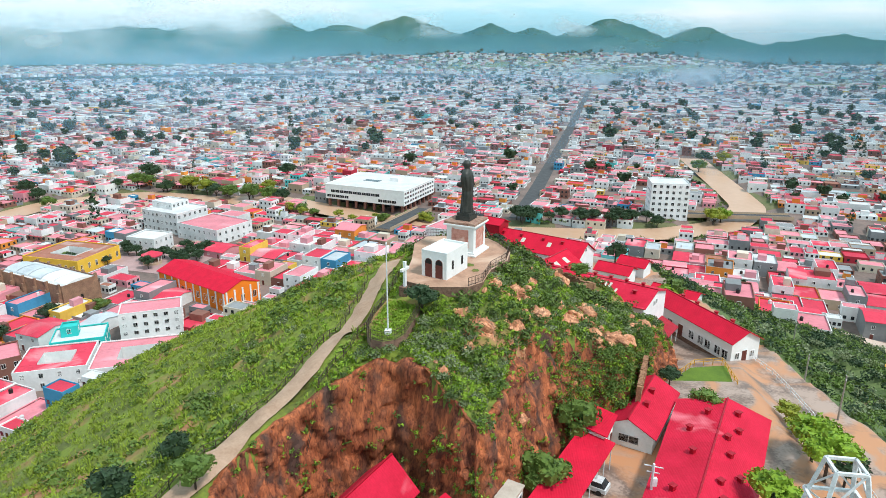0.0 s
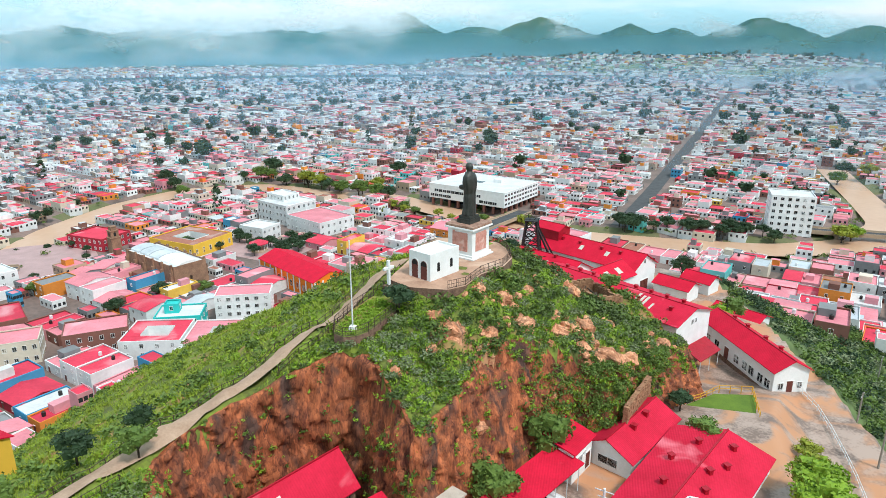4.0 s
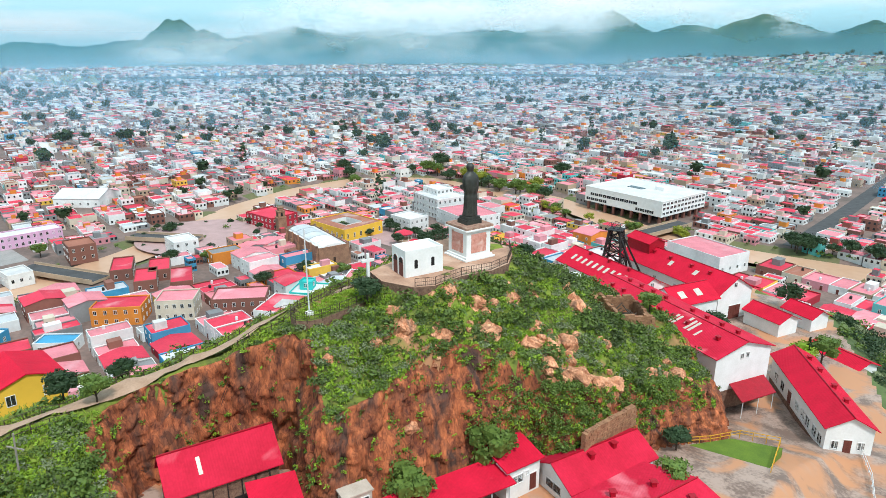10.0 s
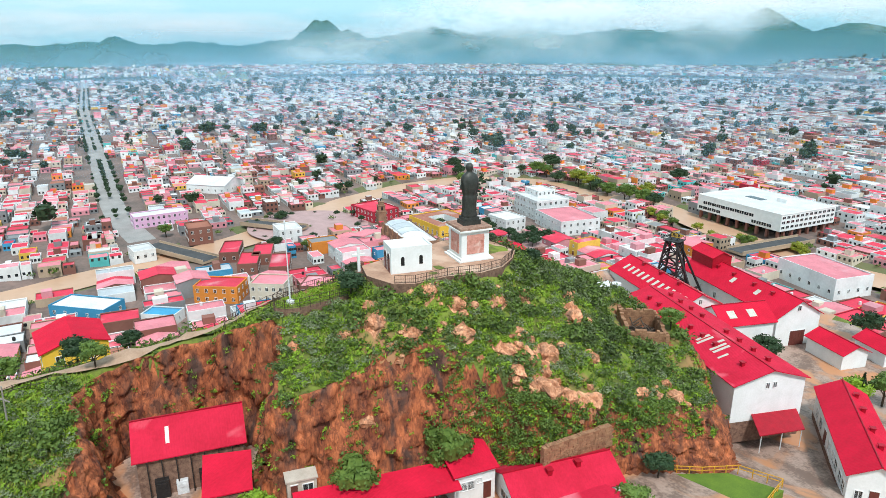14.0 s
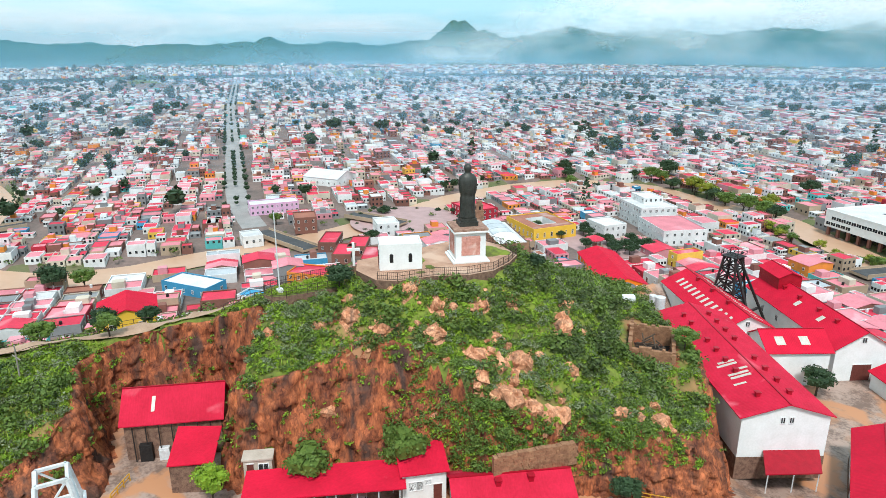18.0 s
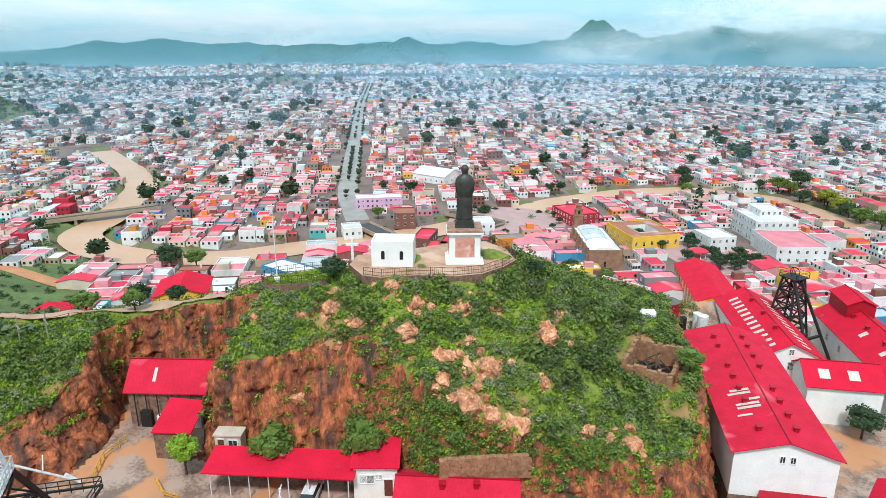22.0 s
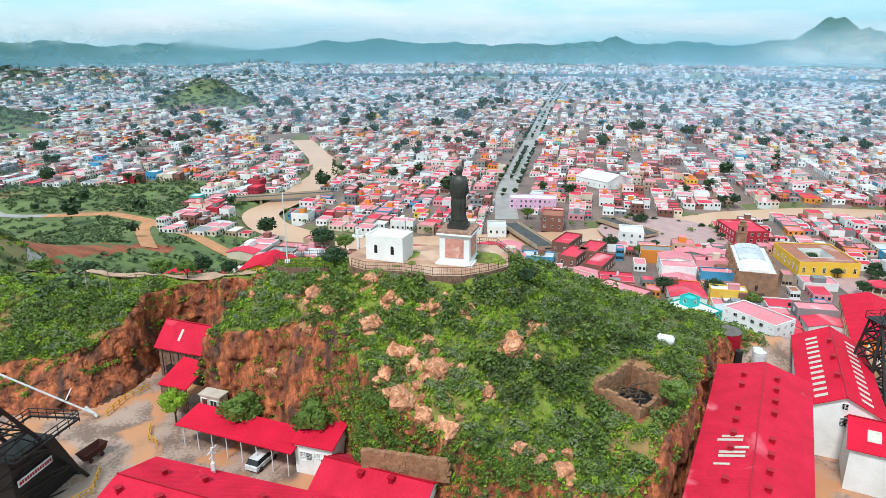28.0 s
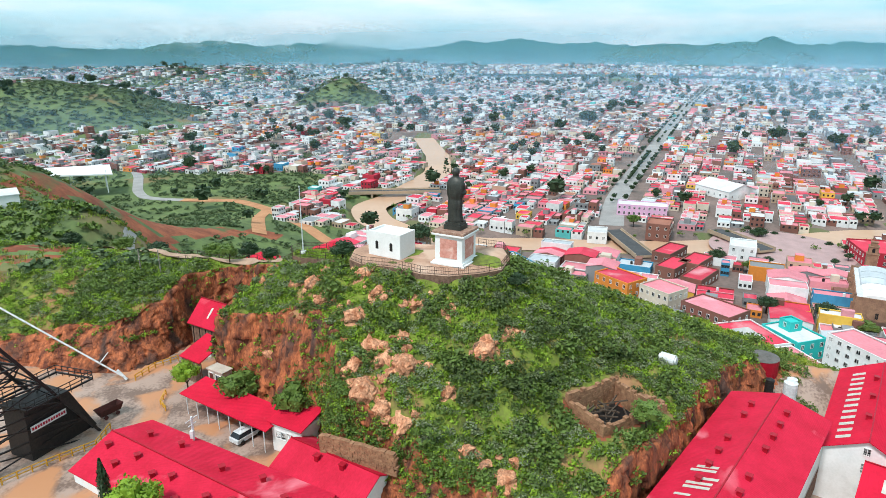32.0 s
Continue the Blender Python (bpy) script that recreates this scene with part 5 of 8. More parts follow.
for (x, y) in HEAD:
    g.beam((x, y, 17.0), (24.2 + (x - 24.2) * 0.5, -51.5 + (y + 51.5) * 0.5, 22.6), 0.17)
part("head_post", g, M["white_metal"], hf, "white painted head posts")
for hh, k in ((17.2, 1.0), (19.8, 0.87), (22.6, 0.5)):
    ring = [(24.2 + (x - 24.2) * k, -51.5 + (y + 51.5) * k, hh) for x, y in HEAD]
    g = Geo()
    for i in range(4):
        g.beam(ring[i], ring[(i + 1) % 4], 0.14)
    part("head_beam", g, M["white_metal"], hf, "white painted head beam")
for z0_, z1_, k0, k1 in ((17.2, 19.8, 1.0, 0.87), (19.8, 22.6, 0.87, 0.5)):
    r0 = [(24.2 + (x - 24.2) * k0, -51.5 + (y + 51.5) * k0, z0_) for x, y in HEAD]
    r1 = [(24.2 + (x - 24.2) * k1, -51.5 + (y + 51.5) * k1, z1_) for x, y in HEAD]
    g = Geo()
    for i in range(4):
        g.beam(r0[i], r1[(i + 1) % 4], 0.08)
    part("head_brace", g, M["white_metal"], hf)
g = Geo(); g.box(24.2, -51.5, 17.1, 4.0, 4.0, 0.12, rot=-6); part("head_deck", g, M["white_metal"], hf)
g = Geo()
for a, b in zip([(22.1, -53.3), (26.0, -53.7), (26.4, -49.7), (22.5, -49.3)], [(26.0, -53.7), (26.4, -49.7), (22.5, -49.3), (22.1, -53.3)]):
    for hh in (17.7, 18.2):
        g.beam((*a, hh), (*b, hh), 0.05)
    for t in np.linspace(0, 0.9, 6):
        g.beam((a[0] + (b[0] - a[0]) * t, a[1] + (b[1] - a[1]) * t, 17.1), (a[0] + (b[0] - a[0]) * t, a[1] + (b[1] - a[1]) * t, 18.2), 0.04)
part("guard_rail", g, M["white_metal"], hf)
for dx in (-0.8, 0.8):
    g = Geo()
    for i in range(24):
        a0, a1 = 2 * math.pi * i / 24, 2 * math.pi * (i + 1) / 24
        g.beam((24.2 + 1.0 * math.cos(a0), -51.5 + dx, 18.6 + 1.0 * math.sin(a0)), (24.2 + 1.0 * math.cos(a1), -51.5 + dx, 18.6 + 1.0 * math.sin(a1)), 0.09)
        if i % 4 == 0:
            g.beam((24.2, -51.5 + dx, 18.6), (24.2 + 1.0 * math.cos(a0), -51.5 + dx, 18.6 + 1.0 * math.sin(a0)), 0.05)
    part("sheave_wheel", g, M["black_metal"], hf)
# clad bin at the foot with its sign
g = Geo()
cl = [(12.2, -46.0), (20.8, -49.0), (19.6, -52.6), (11.0, -49.6)]
lo = [(x, y, 0.0) for x, y in cl]
hi = [(15.6, -46.9, 7.4), (20.8, -48.9, 7.6), (19.6, -52.5, 7.6), (14.4, -50.5, 7.4)]
for i in range(4):
    j = (i + 1) % 4
    g.poly([lo[i], lo[j], hi[j], hi[i]])
g.poly(hi)
part("clad_bin", g, M["black_metal"], hf, "black sheet-clad ore bin")
g = Geo()
for a, b in (((13.6, -44.8), (21.6, -47.8)), ((21.6, -47.8), (20.2, -53.2)), ((20.2, -53.2), (12.4, -50.4)), ((12.4, -50.4), (13.6, -44.8))):
    for hh in (8.0, 8.5, 9.0):
        g.beam((*a, hh), (*b, hh), 0.06 if hh > 8 else 0.14)
    for t in np.linspace(0, 0.88, 6):
        g.beam((a[0] + (b[0] - a[0]) * t, a[1] + (b[1] - a[1]) * t, 7.6), (a[0] + (b[0] - a[0]) * t, a[1] + (b[1] - a[1]) * t, 9.0), 0.05)
part("gallery", g, M["black_metal"], hf, "black gallery with railing")
g = Geo(); g.box(0, 0, 0, 4.6, 0.08, 0.75); sg = part("sign", g, M["white_metal"], hf, "white sign with dark red lettering too small to read")
sg.matrix_basis = Matrix.Translation((18.6, -47.75, 4.6)) @ Euler((0, 0, radians(-18.5))).to_matrix().to_4x4() @ Matrix.Rotation(math.pi, 4, "Z")
for i in range(13):
    g = Geo(); g.box(-2.05 + i * 0.34, -0.05, 0.2, 0.24, 0.03, 0.36); o = part("letter_bar", g, M["red_dark"], sg)

# leaning pole and stay, ore cart, yellow barrier
g = Geo(); g.beam((1.2, -48.2, 53.4), (4.2, -66.0, 67.2), 0.13, sides=10); g.beam((1.2, -48.2, 53.2), (1.0, -49.6, 54.6), 0.2, sides=10); g.beam((-0.6, -51.6, 56.6), (1.9, -51.4, 56.2), 0.08)
g.beam((3.2, -57.4, 60.6), (1.0, -58.2, 59.6), 0.08)
po = part("leaning_pole", g, M["white_metal"]); tagged(po, "long pale steel pole leaning down to the yard", "pole")
oc = thing("ore_cart", pose(10.6, -45.4, 53.05, 0, 0, -28), "rusty red-brown ore cart standing in the yard", "ore cart")
M["rust"] = surface("rusty_steel", (0.085, 0.022, 0.018), (0.045, 0.016, 0.013), scale=2.5, rough=0.75)
g = Geo()
bt_, tp_ = [(-1.3, -0.5, 0.55), (1.3, -0.5, 0.55), (1.3, 0.5, 0.55), (-1.3, 0.5, 0.55)], [(-1.7, -0.75, 1.5), (1.7, -0.75, 1.5), (1.7, 0.75, 1.5), (-1.7, 0.75, 1.5)]
for i in range(4):
    j = (i + 1) % 4
    g.poly([bt_[i], bt_[j], tp_[j], tp_[i]]), g.poly([tp_[i], tp_[j], (bt_[j][0] * 0.95, bt_[j][1] * 0.9, 0.7), (bt_[i][0] * 0.95, bt_[i][1] * 0.9, 0.7)])
g.poly(bt_[::-1]), g.poly([(p[0] * 0.95, p[1] * 0.9, 0.7) for p in bt_])
part("tub", g, M["rust"], oc)
for x in (-0.8, 0.8):
    for y in (-0.55, 0.55):
        g = Geo()
        for i in range(14):
            a0, a1 = 2 * math.pi * i / 14, 2 * math.pi * (i + 1) / 14
            g.poly([(x + 0.28 * math.cos(a0), y - 0.06, 0.28 + 0.28 * math.sin(a0)), (x + 0.28 * math.cos(a1), y - 0.06, 0.28 + 0.28 * math.sin(a1)), (x + 0.28 * math.cos(a1), y + 0.06, 0.28 + 0.28 * math.sin(a1)), (x + 0.28 * math.cos(a0), y + 0.06, 0.28 + 0.28 * math.sin(a0))])
        g.poly([(x + 0.28 * math.cos(2 * math.pi * i / 14), y - 0.06, 0.28 + 0.28 * math.sin(2 * math.pi * i / 14)) for i in range(14)])
        g.poly([(x + 0.28 * math.cos(2 * math.pi * i / 14), y + 0.06, 0.28 + 0.28 * math.sin(2 * math.pi * i / 14)) for i in range(14)][::-1])
        part("wheel", g, M["rust"], oc)
rail_fence("yellow_barrier", [(1.0, -47.0), (-3.0, -46.0), (-5.6, -43.6)], [53.0] * 3, 0.9, 1.4, M["yellow_rail"], "yellow barrier rail beside the pit road", rails=(1.0, 0.5), post=0.09)
rail_fence("yellow_barrier", [(13.6, -43.6), (17.4, -43.2), (21.5, -46.8), (26.5, -50.5)], [53.0] * 4, 0.9, 1.4, M["yellow_rail"], "yellow barrier rail along the headframe", rails=(1.0, 0.5), post=0.09)
rail_fence("yellow_barrier", [(4.6, -40.6), (7.4, -40.0), (8.8, -38.6)], [53.0] * 3, 0.8, 1.2, M["yellow_rail"], "yellow barrier rail before the carport", rails=(1.0, 0.5), post=0.08)
yl = thing("yard_light_pole", pose(19.6, -29.5, 53.0), "pale lattice light pole in the yard", "light pole")
g = Geo(); g.beam((0, 0, 0), (0, 0, 6.2), 0.14, sides=6); part("mast", g, M["white_metal"], yl)
g = Geo(); g.beam((-0.9, 0.3, 5.9), (0.9, -0.3, 5.9), 0.06); g.beam((-0.6, 0.2, 5.2), (0.6, -0.2, 5.2), 0.06); part("crossarm", g, M["white_metal"], yl)
g = Geo(); g.box(0.25, 0, 3.6, 0.5, 0.4, 0.9); part("transformer_box", g, M["white_metal"], yl)

# lawn between hall and shed
g = Geo(); g.prism([(28.8, -0.8), (33.2, -4.4), (39.6, -0.8), (41.0, 6.4), (35.2, 5.4)], 48.0, 52.2)
M["lawn"] = surface("mown_lawn", (0.13, 0.20, 0.022), (0.075, 0.13, 0.018), scale=0.5, fine=6, rough=0.9, bump=0.05)
lw = part("lawn", g, M["lawn"]); tagged(lw, "small trimmed lawn terrace in the mine yard", "lawn", kind="structure")
rail_fence("lawn_fence", [(29.6, 0.6), (33.0, 3.2), (36.0, 6.4), (40.6, 7.2), (40.2, 0)], [52.2] * 5, 0.9, 1.5, M["yellow_rail"], "ochre rail fence round the lawn", rails=(1.0, 0.5), post=0.07)


# ---- east slope: power line, red wall, palm, parking lot ----
def h_at(x, y):
    return float(ground_h(np.array([float(x)]), np.array([float(y)]))[0])


M["pole_wood"] = surface("weathered_pole", (0.34, 0.30, 0.26), (0.22, 0.19, 0.16), scale=3, rough=0.9, bump=0.02)
POLES = [(57, 12.8, 50.2), (54.7, -1.5, 55.0), (75, 52, 40.0), (62, -28, 56.5), (96, 96, 24.0)]
for x, y, zt in POLES:
    zb = h_at(x, y)
    up = thing("utility_pole", pose(x, y, zb, 0, 0, 62), "grey wooden utility pole with a crossarm", "utility pole", "utility poles")
    H = max(5.0, zt - zb)
    g = Geo(); g.tube(0, 0, -0.8, H, 0.15, 0.10, 8); part("pole", g, M["pole_wood"], up)
    g = Geo(); g.box(0, 0, H - 0.55, 2.0, 0.12, 0.14); part("crossarm", g, M["pole_wood"], up)
    for d in (-0.85, 0, 0.85):
        g = Geo(); g.tube(d, 0, H - 0.42, H - 0.2, 0.07, 0.04, 6); part("insulator", g, M["white_metal"], up)
for a, b in ((POLES[3], POLES[1]), (POLES[1], POLES[0]), (POLES[0], POLES[2]), (POLES[2], POLES[4])):
    for k in (-0.6, 0.0, 0.6):
        g = Geo()
        pts = [(a[0] + (b[0] - a[0]) * i / 8 + k, a[1] + (b[1] - a[1]) * i / 8 - 0.4 * k, max(a[2], h_at(a[0], a[1]) + 5) - 0.2 + (max(b[2], h_at(b[0], b[1]) + 5) - max(a[2], h_at(a[0], a[1]) + 5)) * i / 8 - 3.2 * (i / 8) * (1 - i / 8)) for i in range(9)]
        for p_, q_ in zip(pts, pts[1:]):
            g.beam(p_, q_, 0.018)
        tagged(part("power_line", g, M["black_metal"]), "black power line between the poles", "power line", "power lines")
rw = thing("red_wall", pose(64, 102, h_at(64, 102), 0, 0, 29), "long red-painted boundary wall below the mine", "wall")
g = Geo()
for i in range(10):
    x = 1.6 + i * 3.2
    g.box(x, 0, h_at(64 + x * 0.875, 102 + x * 0.485) - h_at(64, 102) - 1, 3.2, 0.3, 3.2)
part("wall_panel", g, M["red_dark"], rw)["kind"] = "stuff"
palm = thing("palm_tree", pose(93.6, 124.2, h_at(93.6, 124.2)), "tall fan palm among the houses", "palm", "")
g = Geo(); g.tube(0, 0, -0.4, 8.2, 0.32, 0.24, 8); part("trunk", g, M["bark"], palm)
g = Geo()
rk = np.random.default_rng(3)
for i in range(34):
    a, e = rk.uniform(0, 6.283), rk.uniform(-0.5, 1.2)
    d = Vector((math.cos(a) * math.cos(e), math.sin(a) * math.cos(e), math.sin(e)))
    s_ = Vector((-math.sin(a), math.cos(a), 0))
    b0, m0 = Vector((0, 0, 8.1)), Vector((0, 0, 8.1)) + d * 1.3
    t0 = m0 + d * 0.9 - Vector((0, 0, 0.5))
    g.poly([b0, m0 - s_ * 0.45, t0, m0 + s_ * 0.45])
part("crown", g, M["leaf_dark"], palm)
cyp = thing("cypress_tree", pose(42.2, 40.6, h_at(42.2, 40.6)), "slim dark cypress beside the veranda shed", "tree")
g = Geo(); g.tube(0, 0, -0.3, 3.0, 0.14, 0.08, 7); part("trunk", g, M["bark"], cyp)
g = Geo()
for i in range(900):
    z = rk.uniform(0.3, 1.0) ** 1.0 * 7.0
    r = 0.62 * min(1, (7.2 - z) / 2.6) * rk.uniform(0.6, 1.05)
    a = rk.uniform(0, 6.283)
    c = Vector((r * math.cos(a), r * math.sin(a), z))
    u, w = Vector((rk.normal(), rk.normal(), 2.2)).normalized() * 0.22, Vector((-math.sin(a), math.cos(a), rk.normal() * 0.4)).normalized() * 0.11
    g.poly([c - u, c + w, c + u, c - w])
part("crown", g, M["leaf_dark"], cyp)
c2_ = copy_thing(cyp, pose(29.2, -34.8, h_at(29.2, -34.8)))
tagged(c2_, "slim dark cypress beside the broad mine hall", "tree")
M["lot"] = surface("sandy_parking_lot", (0.62, 0.48, 0.40), (0.46, 0.34, 0.27), scale=0.12, fine=1.2, rough=0.9, bump=0.0, stain=(0.30, 0.24, 0.19), stain_at=(0.58, 0.70), space="World")
o, _ = ribbon("parking_lot", [(106, 88), (118, 100), (132, 113), (146, 128)], 27, 0.5, M["lot"], sub=3)
tagged(o, "pale sandy parking lot below the mine", "parking lot", kind="structure")
for k in range(2):
    g = Geo()
    s_ = -1 if k else 1
    for i in range(14):
        x, y = 104 + i * 2.9 - s_ * 9.6, 86 + i * 2.9 + s_ * 9.6
        g.box(x, y, h_at(x, y) + 0.2, 2.8, 0.4, 0.9, rot=45)
    kb = tagged(part("kerb_wall", g, M["yellow_rail"]), "low yellow-painted wall edging the parking lot", "wall")

for x, y in ((-18.4, -51.5), (-17.6, -54.5)):
    up = thing("old_pole", pose(x, y, h_at(x, y), 0, 4, 20), "leaning old timber pole with a crossbar", "pole", "")
    g = Geo(); g.tube(0, 0, -0.5, 4.6, 0.11, 0.08, 7); part("pole", g, M["pole_wood"], up)
    g = Geo(); g.box(0, 0, 3.0, 1.8, 0.1, 0.12); part("crossbar", g, M["pole_wood"], up)

wt = thing("white_tank", pose(5.6, 27.8, h_at(5.6, 27.8) + 0.3, 0, 0, 55), "white cylindrical water tank lying on the slope", "water tank")
g = Geo(); g.beam((-0.95, 0, 0.2), (0.95, 0, 0.2), 0.72, sides=16); part("shell", g, M["white_metal"], wt)
for s_ in (-1, 1):
    g = Geo(); g.beam((s_ * 0.95, 0, 0.2), (s_ * 1.15, 0, 0.2), 0.5, sides=16); part("end_cap", g, M["white_metal"], wt)
    g = Geo(); g.box(s_ * 0.6, 0, -1.0, 0.25, 1.1, 0.6); part("cradle", g, M["stonewall"], wt, "stone cradle")

# ---- city ----
WALLS = [("white", (0.78, 0.78, 0.77)), ("cream", (0.64, 0.56, 0.45)), ("grey", (0.24, 0.245, 0.25)), ("brick", (0.24, 0.105, 0.08)), ("orange", (0.72, 0.25, 0.045)), ("yellow", (0.76, 0.48, 0.08)), ("blue", (0.06, 0.30, 0.50)),
         ("aqua", (0.12, 0.52, 0.50)), ("rose", (0.70, 0.30, 0.34)), ("sand", (0.46, 0.34, 0.24)), ("crimson", (0.45, 0.03, 0.05))]
ROOFS = [("red", (0.66, 0.045, 0.085)), ("pink", (0.72, 0.24, 0.28)), ("pale", (0.66, 0.66, 0.66)), ("greyr", (0.27, 0.275, 0.28)), ("tin", (0.50, 0.54, 0.57)), ("clay", (0.38, 0.15, 0.10))]
CITY = []
for nm, c in WALLS:
    M["w_" + nm] = surface("painted_wall_" + nm, c, tuple(k * 0.78 for k in c), scale=0.12, fine=1.0, rough=0.85, bump=0.0, vary=0.22, stain=tuple(k * 0.55 for k in c), stain_at=(0.62, 0.8), space="World")
    CITY.append(M["w_" + nm])
for nm, c in ROOFS:
    M["r_" + nm] = surface("roof_coat_" + nm, c, tuple(k * 0.76 for k in c), scale=0.15, fine=1.2, rough=0.8, bump=0.0, vary=0.20, stain=tuple(min(0.8, 0.25 + k * 0.6) for k in c), stain_at=(0.58, 0.74), space="World")
    CITY.append(M["r_" + nm])
CITY.append(M["glass_dark"])
W_OF, R_OF, GLASS = {n: i for i, (n, _) in enumerate(WALLS)}, {n: len(WALLS) + i for i, (n, _) in enumerate(ROOFS)}, len(WALLS) + len(ROOFS)

PLAZA = [(131, 112, 20), (-252, 150, 34), (-158, 205, 14), (-133, 196, 16)]
KEEP = []   # cx, cy, half size along, half across, turn: ground kept free of common houses


def block_building(name, label, cx, cy, w, d, h, rot, wall, roof, storeys=2, bays=6, style="flat", category="building", z0=0.0, side_bays=None, arch=False, group="", win=(1.1, 1.5), trim="white"):
    """A town building: wall shell, roof with parapet or gable, and window units on the four fronts."""
    KEEP.append((cx, cy, w / 2 + 2, d / 2 + 2, rot))
    th = thing(name, pose(cx, cy, z0, 0, 0, rot), label, category, group)
    foot = 6.0 if name == "ranch_shed" else 1.0
    g = Geo(); g.box(0, 0, -foot, w, d, h + foot, top=False); part("wall", g, M[wall], th)
    if style == "flat":
        g = Geo(); g.box(0, 0, h - 0.55, w - 0.3, d - 0.3, 0.2); part("roof", g, M[roof], th)
        g = Geo()
        for x, y, sx, sy in ((0, d / 2 - 0.13, w + 0.06, 0.3), (0, -d / 2 + 0.13, w + 0.06, 0.3), (w / 2 - 0.13, 0, 0.3, d - 0.5), (-w / 2 + 0.13, 0, 0.3, d - 0.5)):
            g.box(x, y, h - 0.1, sx, sy, 0.35)
        part("parapet", g, M[wall], th)
    elif style == "court":
        cw, cd = w * 0.46, d * 0.42
        g = Geo()
        for x, y, sx, sy in ((0, (d + cd) / 4, w - 0.3, (d - cd) / 2 - 0.2), (0, -(d + cd) / 4, w - 0.3, (d - cd) / 2 - 0.2), ((w + cw) / 4, 0, (w - cw) / 2 - 0.2, cd), (-(w + cw) / 4, 0, (w - cw) / 2 - 0.2, cd)):
            g.box(x, y, h - 0.5, sx, sy, 0.2)
        part("roof", g, M[roof], th)
        g = Geo(); g.box(0, 0, 0, cw, cd, h + 0.1, top=False); part("court_wall", g, M["w_white"], th)
        g = Geo()
        for x, y, sx, sy in ((0, d / 2 - 0.13, w + 0.06, 0.3), (0, -d / 2 + 0.13, w + 0.06, 0.3), (w / 2 - 0.13, 0, 0.3, d - 0.5), (-w / 2 + 0.13, 0, 0.3, d - 0.5)):
            g.box(x, y, h - 0.1, sx, sy, 0.35)
        part("parapet", g, M[wall], th)
    else:
        rise = d * 0.17
        for s in (-1, 1):
            top = [(-w / 2 - 0.3, 0, h + rise), (w / 2 + 0.3, 0, h + rise), (w / 2 + 0.3, s * (d / 2 + 0.4), h - 0.12), (-w / 2 - 0.3, s * (d / 2 + 0.4), h - 0.12)]
            sheet_roof("roof_panel", top[::-s], M[roof], th, 0.15)
        for s in (-1, 1):
            g = Geo(); g.poly([(s * w / 2, -d / 2, h), (s * w / 2, d / 2, h), (s * w / 2, 0, h + rise)][::s]); part("gable", g, M[wall], th)
    sh = h / storeys
    side_bays = max(1, int(bays * d / w)) if side_bays is None else side_bays
    for s in range(storeys):
        for n, length, axis in ((bays, w, 0), (side_bays, d, 1)):
            for i in range(n):
                a = -length / 2 + length * (i + 0.5) / n
                for sg_ in (-1, 1):
                    me = window_mesh(min(win[0], length / n * 0.6), min(win[1], sh * 0.6), trim)
                    o = new("window", me)
                    o.parent = th
                    zz = s * sh + sh * 0.28
                    if axis == 0:
                        o.location, o.rotation_euler = (a, sg_ * (d / 2 + 0.02), zz), (0, 0, 0 if sg_ < 0 else math.pi)
                    else:
                        o.location, o.rotation_euler = (sg_ * (w / 2 + 0.02), a, zz), (0, 0, math.pi / 2 if sg_ > 0 else -math.pi / 2)
    return th


# modern white office on pillars
mo = thing("modern_office", pose(-56, 331, 0, 0, 0, -21.4), "white modern office block raised on brick pillars", "office")
KEEP.append((-56, 331, 34, 28, -21.4))
g = Geo(); g.box(0, 0, 4.4, 56, 44, 9.2, top=False); part("wall", g, M["white"], mo)
g = Geo(); g.box(0, 0, 13.0, 55.6, 43.6, 0.3); part("roof", g, M["r_pale"], mo, "flat pale roof")
g = Geo(); g.box(0, 0, 4.3, 56, 44, 0.2); part("floor_slab", g, M["white"], mo)
g = Geo()
for x, y, sx, sy in ((0, 21.8, 56.2, 0.5), (0, -21.8, 56.2, 0.5), (27.9, 0, 0.5, 43), (-27.9, 0, 0.5, 43)):
    g.box(x, y, 13.2, sx, sy, 0.5)
part("parapet", g, M["white"], mo)
g = Geo(); g.box(-6, 0, 13.3, 11, 5, 0.12); part("roof_light", g, M["glass_dark"], mo)
g = Geo(); g.box(8, 6, 13.3, 6, 5, 2.2); part("plant_room", g, M["white"], mo)
for i in range(9):
    for sy in (-20.5, 20.5):
        g = Geo(); g.box(-26 + i * 6.5, sy, -0.5, 1.4, 1.4, 5.0); part("pillar", g, M["w_brick"], mo, "brick pillar")
for i in range(6):
    g = Geo(); g.box(26.5, -17 + i * 6.5, -0.5, 1.4, 1.4, 5.0); part("pillar", g, M["w_brick"], mo, "brick pillar")
for lv in (5.6, 8.4, 11.0):
    for i in range(12):
        o = new("window", window_mesh(2.4, 1.4)); o.parent = mo
        o.location, o.rotation_euler = (28.03, -20 + i * 3.6, lv), (0, 0, math.pi / 2)
for lv, a, b in ((5.4, -27, -8), (8.6, -24, 14), (5.4, 10, 24)):
    for i in range(int((b - a) / 3.2)):
        o = new("window", window_mesh(2.9, 1.7)); o.parent = mo
        o.location = (a + 1.6 + i * 3.2, -22.03, lv)
g = Geo(); g.box(0, 4, -0.5, 48, 30, 4.8); part("ground_floor", g, M["glass_dark"], mo, "dark recessed glass ground floor")

